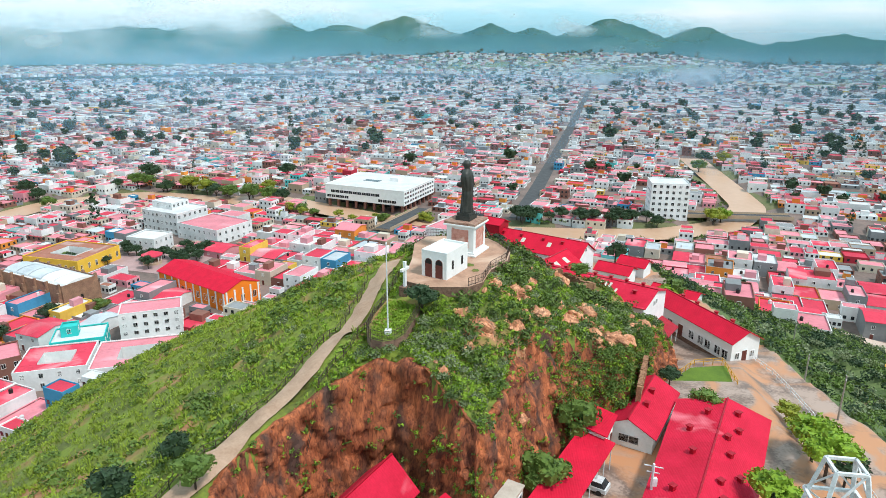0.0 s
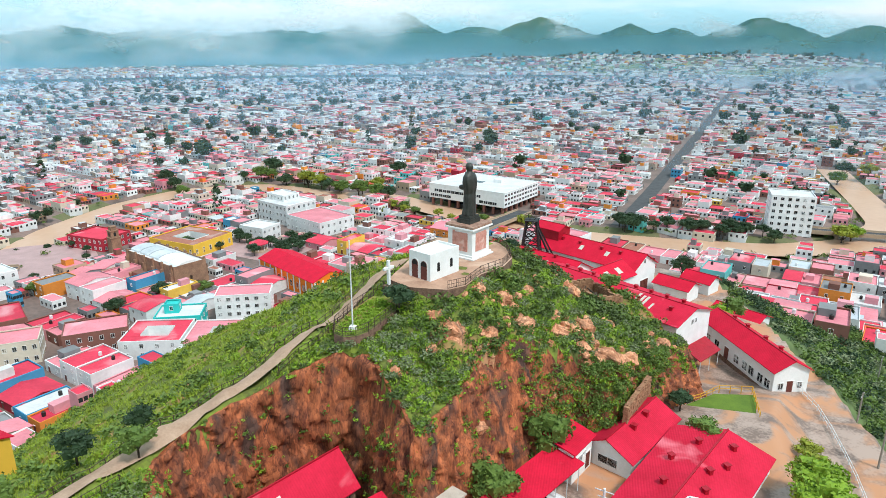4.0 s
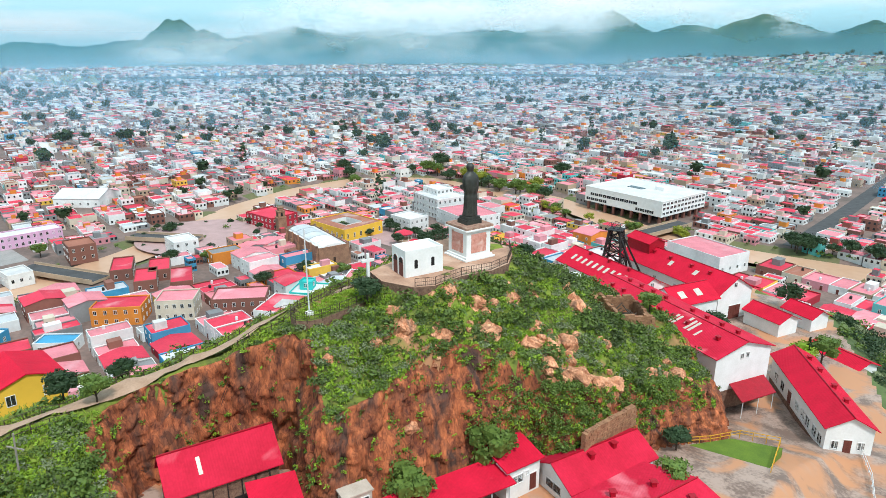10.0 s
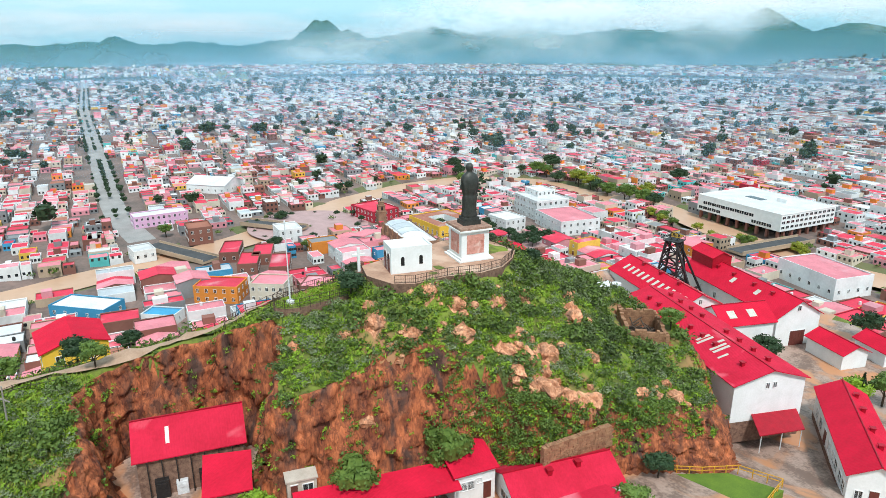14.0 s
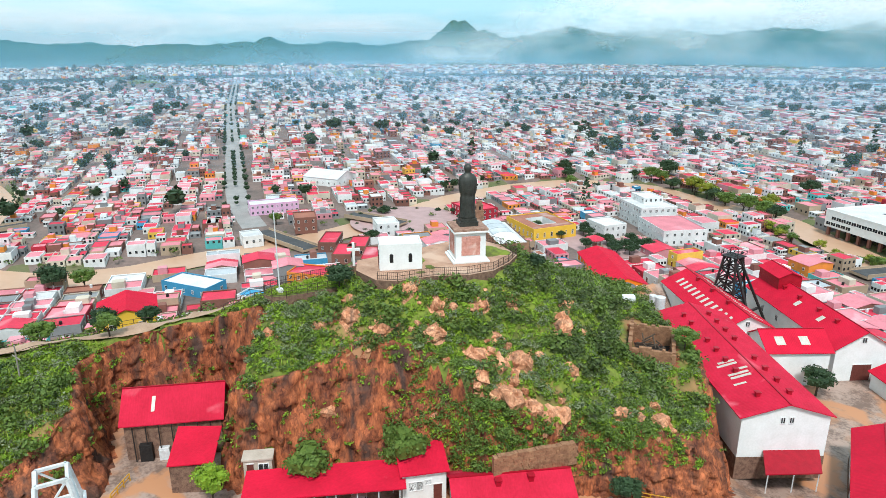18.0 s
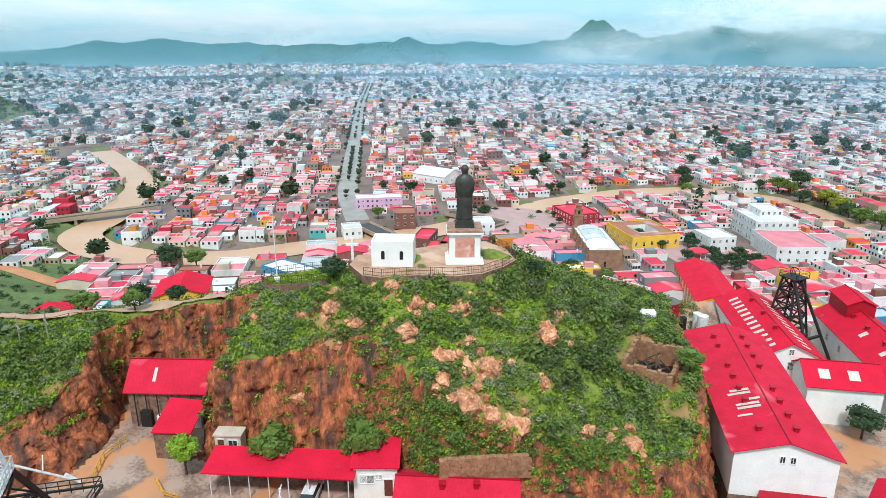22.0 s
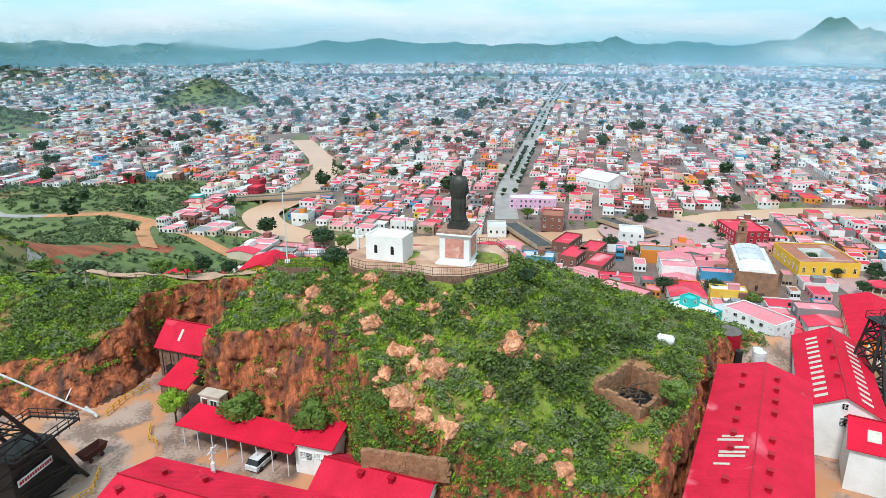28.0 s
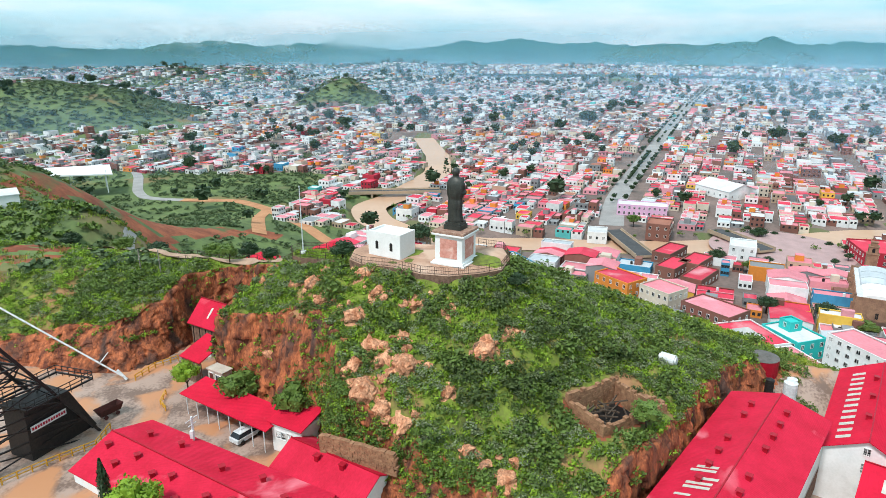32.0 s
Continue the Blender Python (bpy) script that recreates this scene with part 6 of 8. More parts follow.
M["w_orange_bright"] = surface("bright_orange_wall", (0.85, 0.22, 0.015), (0.74, 0.18, 0.012), scale=0.3, rough=0.8, bump=0.0)
M["churchstone"] = surface("old_church_stone", (0.36, 0.21, 0.13), (0.20, 0.11, 0.075), scale=0.35, fine=2.5, rough=0.9, bump=0.05, stain=(0.10, 0.065, 0.05), stain_at=(0.56, 0.7), space="World")
M["w_goldyellow"] = surface("gold_yellow_wall", (0.84, 0.50, 0.06), (0.72, 0.42, 0.05), scale=0.3, rough=0.8, bump=0.0)
M["w_mauve"] = surface("mauve_wall", (0.72, 0.42, 0.60), (0.62, 0.36, 0.52), scale=0.3, rough=0.8, bump=0.0)
M["w_teal"] = surface("teal_wall", (0.03, 0.52, 0.48), (0.03, 0.44, 0.42), scale=0.3, rough=0.8, bump=0.0)
orange = block_building("orange_hall", "bright orange hall with white pilasters and a red gabled roof", -106, 163, 44, 17, 8.0, -33, "w_orange_bright", "red", 1, 9, "gable", "hall", side_bays=3, win=(1.6, 2.6))
for i in range(10):
    for s in (-1, 1):
        g = Geo(); g.box(-21.4 + i * 4.76, s * 8.55, -0.5, 0.7, 0.35, 8.3); part("pilaster", g, M["white"], orange, "white pilaster")
for i in range(5):
    for s in (-1, 1):
        g = Geo(); g.box(s * 22.05, -7.6 + i * 3.8, -0.5, 0.35, 0.7, 8.3); part("pilaster", g, M["white"], orange, "white pilaster")
church = block_building("stone_church", "old brown stone church with a barrel-vaulted pale roof", -168, 155.5, 40, 15, 10.5, -25, "churchstone", "r_pale", 1, 5, "flat", "church", side_bays=1, win=(1.0, 2.4), trim="churchstone")
for i in range(5):
    g = Geo()
    xs = -16 + i * 8.0
    n = 8
    arc = [(5.6 * math.cos(math.pi * k / n), 10.0 + 1.9 * math.sin(math.pi * k / n)) for k in range(n + 1)]
    for k in range(n):
        (y0, z0_), (y1, z1_) = arc[k], arc[k + 1]
        g.poly([(xs - 3.6, y0, z0_), (xs - 3.6, y1, z1_), (xs + 3.6, y1, z1_), (xs + 3.6, y0, z0_)][::-1])
    g.poly([(xs - 3.6, y, z) for y, z in arc]), g.poly([(xs + 3.6, y, z) for y, z in arc][::-1])
    part("vault", g, M["r_tin"] if i < 3 else M["white"], church, "shallow roof vault")
for i in range(6):
    for s in (-1, 1):
        g = Geo(); g.box(-18.5 + i * 7.4, s * 8.0, -0.5, 1.2, 1.4, 8.6); g.box(-18.5 + i * 7.4, s * 7.7, 8.0, 1.0, 0.8, 3.4); part("buttress", g, M["churchstone"], church)
g = Geo(); g.box(-9, -11, -0.5, 10, 7, 5.5); part("sacristy", g, M["churchstone"], church)
tower = thing("church_tower", pose(-213, 178, 0, 0, 0, -25), "slim brown stone bell tower by the plaza", "bell tower")
for z_, s_, h_ in ((0, 4.6, 9), (9, 3.8, 3.4), (12.4, 2.6, 2.0)):
    g = Geo(); g.box(0, 0, z_ - 0.4, s_, s_, h_ + 0.4); g.box(0, 0, z_ + h_ - 0.1, s_ + 0.5, s_ + 0.5, 0.3); part("stage", g, M["churchstone"], tower)
# flat near-black arches on the solid stage paint the shaded belfry openings
for s in range(4):
    g = Geo(); arch_panel(g, 0, -1.92, 9.8, 1.2, 2.0, "x", -1); o = part("belfry_opening", g, M["dark"], tower); o.rotation_euler = (0, 0, s * math.pi / 2)
KEEP.append((-213, 178, 4, 4, 0))
yel = block_building("yellow_palace", "golden yellow courtyard palace with white cornices", -183, 197, 30, 26, 6.6, -13, "w_goldyellow", "r_clay", 1, 7, "court", "palace", win=(1.1, 2.4))
block_building("crimson_house", "crimson two-storey corner house on the plaza", -232, 190, 24, 18, 6.5, -8, "w_crimson", "r_red", 2, 7)
block_building("mauve_palace", "long mauve two-storey building on the avenue", -313, 97, 12, 29, 6.6, -14, "w_mauve", "r_pale", 2, 3, side_bays=10)
ar = block_building("white_arena", "white gabled arena with a wide pale roof", -371, 165, 30, 24, 6.0, 28, "w_white", "r_pale", 1, 6, "gable", "arena")
block_building("terrace_hotel", "white three-storey building with a roof terrace", -162, 262, 26, 22, 11.5, -24, "w_white", "r_pale", 3, 8, win=(1.3, 1.7))
block_building("roof_pavilion", "pale pavilion on the hotel roof", -166, 266, 15, 12, 3.2, -24, "w_white", "r_pale", 1, 5, z0=11.5)
block_building("arcade_house", "white arcaded building with a pink-red roof", -134, 246, 30, 24, 8.0, -28, "w_white", "r_pink", 2, 8)
block_building("facade_house", "grey and white ornate corner house", -158, 222, 16, 14, 7.5, -14, "w_white", "r_pale", 2, 5)
block_building("teal_house", "bright teal house with stepped roof terraces", -128, 108, 16, 12, 7.0, 22, "w_teal", "r_pale", 2, 4)
block_building("teal_room", "teal roof room", -131, 108, 5, 5, 3.0, 22, "w_teal", "w_teal", 1, 1, z0=7.0)
block_building("white_flats", "white four-storey flats with balconies", -110, 122, 20, 11, 11.5, 22, "w_white", "r_pink", 4, 6, win=(1.3, 1.3))
block_building("courtyard_school", "red-roofed courtyard school with white walls", -103, 98, 26, 20, 6.0, 18, "w_white", "r_pink", 1, 6, "court")
block_building("red_court_house", "house with a bright red flat roof and orange wall", -126, 92, 20, 18, 6.5, 18, "w_white", "r_red", 2, 4, "court")
block_building("brick_house", "brown brick two-storey house with a pink roof", -147, 88, 20, 13, 8.0, 38, "w_brick", "r_pink", 2, 6)
block_building("yellow_house", "pale yellow two-storey house with a pink roof", -166, 74, 14, 12, 8.0, 38, "w_cream", "r_pink", 2, 5)
block_building("orange_house", "orange-brown house with a red roof", -181, 60, 18, 12, 7.0, 38, "w_orange", "r_red", 2, 5)
for cx_, cy_, w_, d_ in ((-227, 92, 20, 9), (-212, 100, 18, 9), (-205, 88, 18, 9), (-192, 96, 20, 9)):
    block_building("market_hall", "market hall with a bright red flat roof", cx_, cy_, w_, d_, 5.0, -38, "w_brick", "r_red", 1, 5)
block_building("river_hotel", "white six-storey hotel beside the river", 121, 306, 22, 18, 21.0, -6, "w_white", "r_pale", 6, 6, win=(1.6, 1.6))
block_building("white_warehouse", "large white warehouse with a red roof by the river", -3, 240, 30, 20, 9.0, -30, "w_white", "r_pink", 1, 6, "flat", "warehouse")
block_building("white_block", "white-walled block near the bridge", -232, 128, 14, 12, 7.0, -20, "w_white", "r_pale", 2, 4)
block_building("brick_block", "brown brick riverside block", -266, 96, 14, 12, 8.0, -20, "w_brick", "r_clay", 2, 4)
block_building("river_house", "white riverside house with flat roof", -258, 62, 12, 10, 5.0, -10, "w_white", "r_pale", 1, 4)
block_building("ranch_shed", "yellow-walled shed with a bright red sheet roof below the footpath", -57.5, -33, 10, 9.5, 3.6, -12, "w_goldyellow", "red", 1, 3, "gable", "shed", z0=50.4)
block_building("ranch_shed", "long red-roofed shed on the slope below the footpath", -84, -58, 17, 10, 3.6, 20, "w_white", "red", 1, 5, "gable", "shed", z0=float(ground_h(np.array([-84.0]), np.array([-58.0]))[0]))
block_building("blue_store", "long white store with a bright blue side wall by the river", -205, 17, 24, 12, 4.5, 30, "w_blue", "r_pale", 1, 5)
block_building("blue_roof_house", "low house with a bright blue roof", -176, 33, 13, 8, 4.0, 34, "w_white", "w_blue", 1, 3)


def bridge(name, label, a, b, width, z):
    th = thing(name, pose((a[0] + b[0]) / 2, (a[1] + b[1]) / 2, z, 0, 0, math.degrees(math.atan2(b[1] - a[1], b[0] - a[0]))), label, "bridge")
    L = math.dist(a, b)
    g = Geo(); g.box(0, 0, -1.2, L, width, 1.2); part("deck", g, M["w_sand"], th)
    for s in (-1, 1):
        g = Geo(); g.box(0, s * (width / 2 - 0.15), 0, L, 0.3, 1.0); part("parapet", g, M["w_sand"], th)
    g = Geo(); g.box(0, 0, 0.0, L, width - 1.6, 0.06); part("roadway", g, M["asphalt"], th)
    for t in (-0.25, 0.25):
        g = Geo(); g.box(t * L, 0, -6, 1.6, width * 0.9, 5.0); part("pier", g, M["w_sand"], th)
    KEEP.append(((a[0] + b[0]) / 2, (a[1] + b[1]) / 2, L / 2 + 6, width / 2 + 3, math.degrees(math.atan2(b[1] - a[1], b[0] - a[0]))))


bridge("river_bridge", "concrete road bridge over the brown river", (-273, 128), (-237, 142), 10, 2.2)
bridge("river_bridge", "concrete road bridge over the brown river", (-270, 72), (-225, 80), 10, 1.8)
bridge("river_bridge", "concrete road bridge over the brown river", (128, 301), (192, 297), 9, 2.2)
bridge("river_bridge", "concrete road bridge over the brown river", (-46, 258), (-26, 305), 10, 2.2)
bridge("river_bridge", "concrete road bridge over the brown river", (-352, -92), (-362, -30), 9, 2.2)

M["avenue"] = surface("worn_grey_road", (0.36, 0.34, 0.325), (0.25, 0.24, 0.23), scale=0.1, fine=1.5, rough=0.85, bump=0.0, space="World")
AVENUE = [(-285, 74), (-330, 80), (-640, 186), (-1000, 310), (-1480, 488), (-1750, 590)]
av, _ = ribbon("avenue", AVENUE, 14, 0.08, M["avenue"], sub=25)
tagged(av, "wide grey avenue with a planted median", "road", kind="structure")
STREET2 = [(30, 292), (40, 330), (84, 534), (140, 800), (196, 1078), (260, 1380)]
st2, _ = ribbon("street", STREET2, 10, 0.08, M["asphalt"], sub=25)
tagged(st2, "straight grey street through the houses", "road", kind="structure")
pz_ = Geo(); pz_.tube(-246, 152, 0.02, 0.10, 34, 34, 40); pz_.box(-146, 205, 0.02, 44, 34, 0.08, rot=-14)
M["plaza"] = surface("plaza_paving", (0.46, 0.30, 0.29), (0.36, 0.24, 0.23), scale=0.2, fine=2, rough=0.7, bump=0.0)
tagged(part("plaza", pz_, M["plaza"]), "pinkish paved plaza", "plaza", kind="structure")

kio = thing("plaza_kiosk", pose(-147, 200, 0), "round bandstand kiosk with a red roof on the plaza", "kiosk")
g = Geo(); g.tube(0, 0, -0.2, 1.1, 4.4, 4.4, 8); part("base", g, M["w_sand"], kio)
for i in range(8):
    a_ = math.pi * (i + 0.5) / 4
    g = Geo(); g.tube(4.0 * math.cos(a_), 4.0 * math.sin(a_), 1.0, 4.2, 0.14, 0.12, 6); part("column", g, M["white"], kio)
g = Geo(); g.tube(0, 0, 4.1, 4.45, 5.0, 5.0, 8); g.tube(0, 0, 4.45, 6.2, 4.9, 0.4, 8); part("roof", g, M["r_red"], kio, "red octagonal roof")
U, V = (math.cos(radians(-20)), math.sin(radians(-20))), (-math.sin(radians(-20)), math.cos(radians(-20)))


def free_at(x, y):
    """Whether common houses may stand at these places."""
    ok = (line_d(x, y, RIVER)[0] > 17) & (line_d(x, y, AVENUE)[0] > 12) & (line_d(x, y, STREET2)[0] > 9)
    for cx, cy, a, b, rot in KEEP:
        c, s = math.cos(radians(rot)), math.sin(radians(rot))
        u, w = (x - cx) * c + (y - cy) * s, -(x - cx) * s + (y - cy) * c
        ok &= ~((np.abs(u) < a + 2.5) & (np.abs(w) < b + 2.5))
    for cx, cy, r in PLAZA:
        ok &= np.hypot(x - cx, y - cy) > r + 4
    return ok


def lots():
    """Lots of the street grid: centre, size, block turn."""
    rg = np.random.default_rng(11)
    out = []
    BL, BW = 84.0, 34.0
    for i in range(-34, 36):
        for j in range(-66, 84):
            u0, v0 = i * BL + 37 * math.sin(j * 2.3) + 20 * math.sin(j * 7.1), j * BW + 9 * math.sin(i * 0.9 + j * 0.21) + 5 * math.sin(i * 2.7)
            cx, cy = u0 * U[0] + v0 * V[0], u0 * U[1] + v0 * V[1]
            r = math.hypot(cx, cy)
            az = math.degrees(math.atan2(-cx, cy))
            if r > 2650 or (r > 150 and not ((-42 if r > 520 else -66) < az < 138)):
                continue
            wob = 3.0 * math.sin(i * 12.9 + j * 4.1)
            lo = 7.8 if r < 420 else (8.6 if r < 900 else 11.5)
            for row in (-1, 1):
                u = -BL / 2 + 2.4
                while u < BL / 2 - 7:
                    w = rg.uniform(0.8, 1.5) * lo
                    d = (BW / 2 - 2.2) * rg.uniform(0.86, 1.0)
                    lu, lv = u0 + u + w / 2, v0 + row * (BW / 2 - 2.1 - d / 2) + wob
                    out.append((lu * U[0] + lv * V[0], lu * U[1] + lv * V[1], w - rg.uniform(0, 0.5), d, -20 + rg.uniform(-2.5, 2.5)))
                    u += w
    return np.array(out)


LOTS = lots()
lx, ly = LOTS[:, 0], LOTS[:, 1]
lz = ground_h(lx, ly)
lr = np.hypot(lx, ly)
grad = np.hypot(ground_h(lx + 6, ly) - ground_h(lx - 6, ly), ground_h(lx, ly + 6) - ground_h(lx, ly - 6)) / 12
dens = np.where(lr < 1900, 1.0, np.clip(1 - (lr - 1900) / 1000, 0.4, 1)) * np.where(lr > 1300, 1.0 - 0.75 * (wave(lx, ly, 620, 2.0) > 0.55), 1.0)
lz = np.where(lr > 1900, np.maximum(lz, 13 + 0.02 * np.maximum(lr - 2300, 0)), lz)
keepm = free_at(lx, ly) & (lz < 62) & ((grad < 0.33) | ((lx > 55) & (ly > 60) & (grad < 0.62))) & ((lz < 11) | (lr > 600) | ((lx > 55) & (ly > 92) & (lz < 27))) & (rng.random(len(lx)) < dens * 0.97) & (np.hypot((lx + 1620) / 125, (ly - 318) / 80) > 1) & ~((lr > 560) & (ly < 0.12 * lx + 60) & (wave(lx, ly, 210, 1.1) + 0.5 * wave(lx, ly, 90, 2.4) > 0.45))
keepm &= ~((lx > -260) & (ly < -70) & (lr < 480)) & ~((lx > -420) & (ly < -110)) & ~((ly < -380) & (lr < 1020) & (lz > 5))
LOTS, lz, lr = LOTS[keepm], lz[keepm], lr[keepm]


def pick(rg, r, x, y):
    """Wall and roof colour of a common house: red roofs crowd the old centre, grey and white the outskirts."""
    centre = math.hypot(x + 110, y - 130)
    p_red = float(np.interp(centre, [0, 250, 420, 700, 1300], [0.86, 0.84, 0.58, 0.22, 0.09]))
    roof = rg.choice(["red", "pink"], p=[0.42, 0.58]) if rg.random() < p_red else rg.choice(["pale", "greyr", "tin", "clay"], p=[0.33, 0.34, 0.20, 0.13])
    wall = rg.choice([n for n, _ in WALLS], p=[0.46, 0.10, 0.10, 0.13, 0.025, 0.02, 0.02, 0.02, 0.045, 0.06, 0.02] if r < 700 else [0.36, 0.08, 0.24, 0.15, 0.012, 0.008, 0.02, 0.015, 0.055, 0.055, 0.005])
    return wall, roof


class Stuff:
    def __init__(self):
        self.v, self.q, self.m, self.n = [], [], [], 0

    def quad(self, pts, m):
        self.v += pts
        self.q.append((self.n, self.n + 1, self.n + 2, self.n + 3))
        self.m.append(m)
        self.n += 4

    def house(self, x, y, z, w, d, h, rot, wall, roof, detail):
        c, s = math.cos(radians(rot)), math.sin(radians(rot))
        P = lambda u, t, zz: (x + c * u - s * t, y + s * u + c * t, zz)
        a, b = w / 2, d / 2
        cs = ((-a, -b), (a, -b), (a, b), (-a, b))
        for i in range(4):
            (u0, t0), (u1, t1) = cs[i], cs[(i + 1) % 4]
            self.quad([P(u0, t0, z - 3), P(u1, t1, z - 3), P(u1, t1, z + h), P(u0, t0, z + h)], wall)
            fu, ft = (u0 + u1) / 2, (t0 + t1) / 2
            if detail and (c * fu - s * ft) * x + (s * fu + c * ft) * y < 0:
                k = 3 if detail > 1 else 2
                for lvl in range(max(1, int(h / 3.0))):
                    for q in range(k):
                        f = (q + 0.5) / k
                        hw = 0.55 / max(abs(u1 - u0) + abs(t1 - t0), 1)
                        nx_, ny_ = (t1 - t0), -(u1 - u0)
                        ln = math.hypot(nx_, ny_)
                        ox, oy = nx_ / ln * 0.04, ny_ / ln * 0.04
                        e = [(u0 + (u1 - u0) * (f - hw) + ox, t0 + (t1 - t0) * (f - hw) + oy), (u0 + (u1 - u0) * (f + hw) + ox, t0 + (t1 - t0) * (f + hw) + oy)]
                        zz = z + 0.9 + lvl * 3.0
                        self.quad([P(*e[0], zz), P(*e[1], zz), P(*e[1], zz + 1.3), P(*e[0], zz + 1.3)], GLASS)
        if detail:
            i_ = 0.22
            ins = ((-a + i_, -b + i_), (a - i_, -b + i_), (a - i_, b - i_), (-a + i_, b - i_))
            for i in range(4):
                j = (i + 1) % 4
                self.quad([P(*cs[i], z + h), P(*cs[j], z + h), P(*ins[j], z + h), P(*ins[i], z + h)], wall)
                self.quad([P(*ins[i], z + h), P(*ins[j], z + h), P(*ins[j], z + h - 0.4), P(*ins[i], z + h - 0.4)], wall)
            self.quad([P(*q, z + h - 0.4) for q in ins], roof)
        else:
            self.quad([P(*q, z + h) for q in cs], roof)

    def make(self, name, mats):
        return new(name, sheet(name, np.array(self.v), np.array(self.q), mats, self.m))


def house_thing(rg, x, y, z, w, d, rot, wall, roof):
    """A common house as a thing of its own: wall, roof, parapet, door, windows, roof room, water tank."""
    two = rg.random() < 0.2
    h = rg.uniform(3.1, 4.1) if not two else rg.uniform(6.2, 7.2)
    colour = {"white": "white", "cream": "cream", "sand": "tan", "rose": "pink", "crimson": "crimson"}.get(wall, wall)
    rcol = {"red": "red", "pink": "faded pink-red", "pale": "whitewashed", "greyr": "grey", "tin": "metal-sheet", "clay": "reddish-brown"}[roof]
    th = thing("town_house", pose(x, y, z, 0, 0, rot), f"{colour} {'two' if two else 'one'}-storey town house with a {rcol} flat roof", "house", "town houses")
    g = Geo(); g.box(0, 0, -3, w, d, h + 3, top=False); part("wall", g, M["w_" + wall], th)
    gab = rg.random() < 0.22 and roof in ("red", "pink", "tin")
    if gab:
        for s in (-1, 1):
            top = [(-w / 2 - 0.25, 0, h + d * 0.10), (w / 2 + 0.25, 0, h + d * 0.10), (w / 2 + 0.25, s * (d / 2 + 0.3), h - 0.05), (-w / 2 - 0.25, s * (d / 2 + 0.3), h - 0.05)]
            sheet_roof("roof_panel", top[::-s], M["r_" + roof], th, 0.12)
            g = Geo(); g.poly([(s * w / 2, -d / 2, h), (s * w / 2, d / 2, h), (s * w / 2, 0, h + d * 0.10)][::s]); part("gable", g, M["w_" + wall], th)
    else:
        g = Geo(); g.box(0, 0, h - 0.55, w - 0.3, d - 0.3, 0.15); part("roof", g, M["r_" + roof], th)
        g = Geo()
        for px, py, sx, sy in ((0, d / 2 - 0.1, w + 0.04, 0.22), (0, -d / 2 + 0.1, w + 0.04, 0.22), (w / 2 - 0.1, 0, 0.22, d - 0.4), (-w / 2 + 0.1, 0, 0.22, d - 0.4)):
            g.box(px, py, h - 0.1, sx, sy, rg.uniform(0.2, 0.3))
        part("parapet", g, M["w_" + wall], th)
        if rg.random() < 0.5:
            rw, rd = w * rg.uniform(0.3, 0.55), d * rg.uniform(0.2, 0.4)
            g = Geo(); g.box(rg.uniform(-0.2, 0.2) * w, rg.uniform(-0.25, 0.25) * d, h - 0.5, rw, rd, rg.uniform(2.2, 3.0)); part("roof_room", g, [M["w_" + str(rg.choice(["white", "cream", "brick", "rose", "grey"]))]], th)
        if rg.random() < 0.6:
            tx, ty = rg.uniform(-0.3, 0.3) * w, rg.uniform(-0.3, 0.3) * d
            g = Geo(); g.tube(tx, ty, h - 0.45, h + 0.75, 0.55, 0.55, 10); g.tube(tx, ty, h + 0.75, h + 1.0, 0.5, 0.2, 10); part("water_tank", g, M["black_metal"] if rg.random() < 0.5 else M["white_metal"], th, "rooftop water tank")
    n = max(1, int(w / 4))
    dr = int(rg.integers(0, n))
    for sgn in (-1, 1):
        for lv in range(2 if two else 1):
            for i in range(n):
                is_door = sgn < 0 and lv == 0 and i == dr
                o = new("door" if is_door else "window", door_mesh(1.0, 2.1) if is_door else window_mesh(1.0, 1.3))
                o.parent = th
                o.location, o.rotation_euler = (-w / 2 + w * (i + 0.5) / n, sgn * (d / 2 + 0.02), 0.05 if is_door else 1.0 + lv * 3.0), (0, 0, 0 if sgn < 0 else math.pi)
    return th


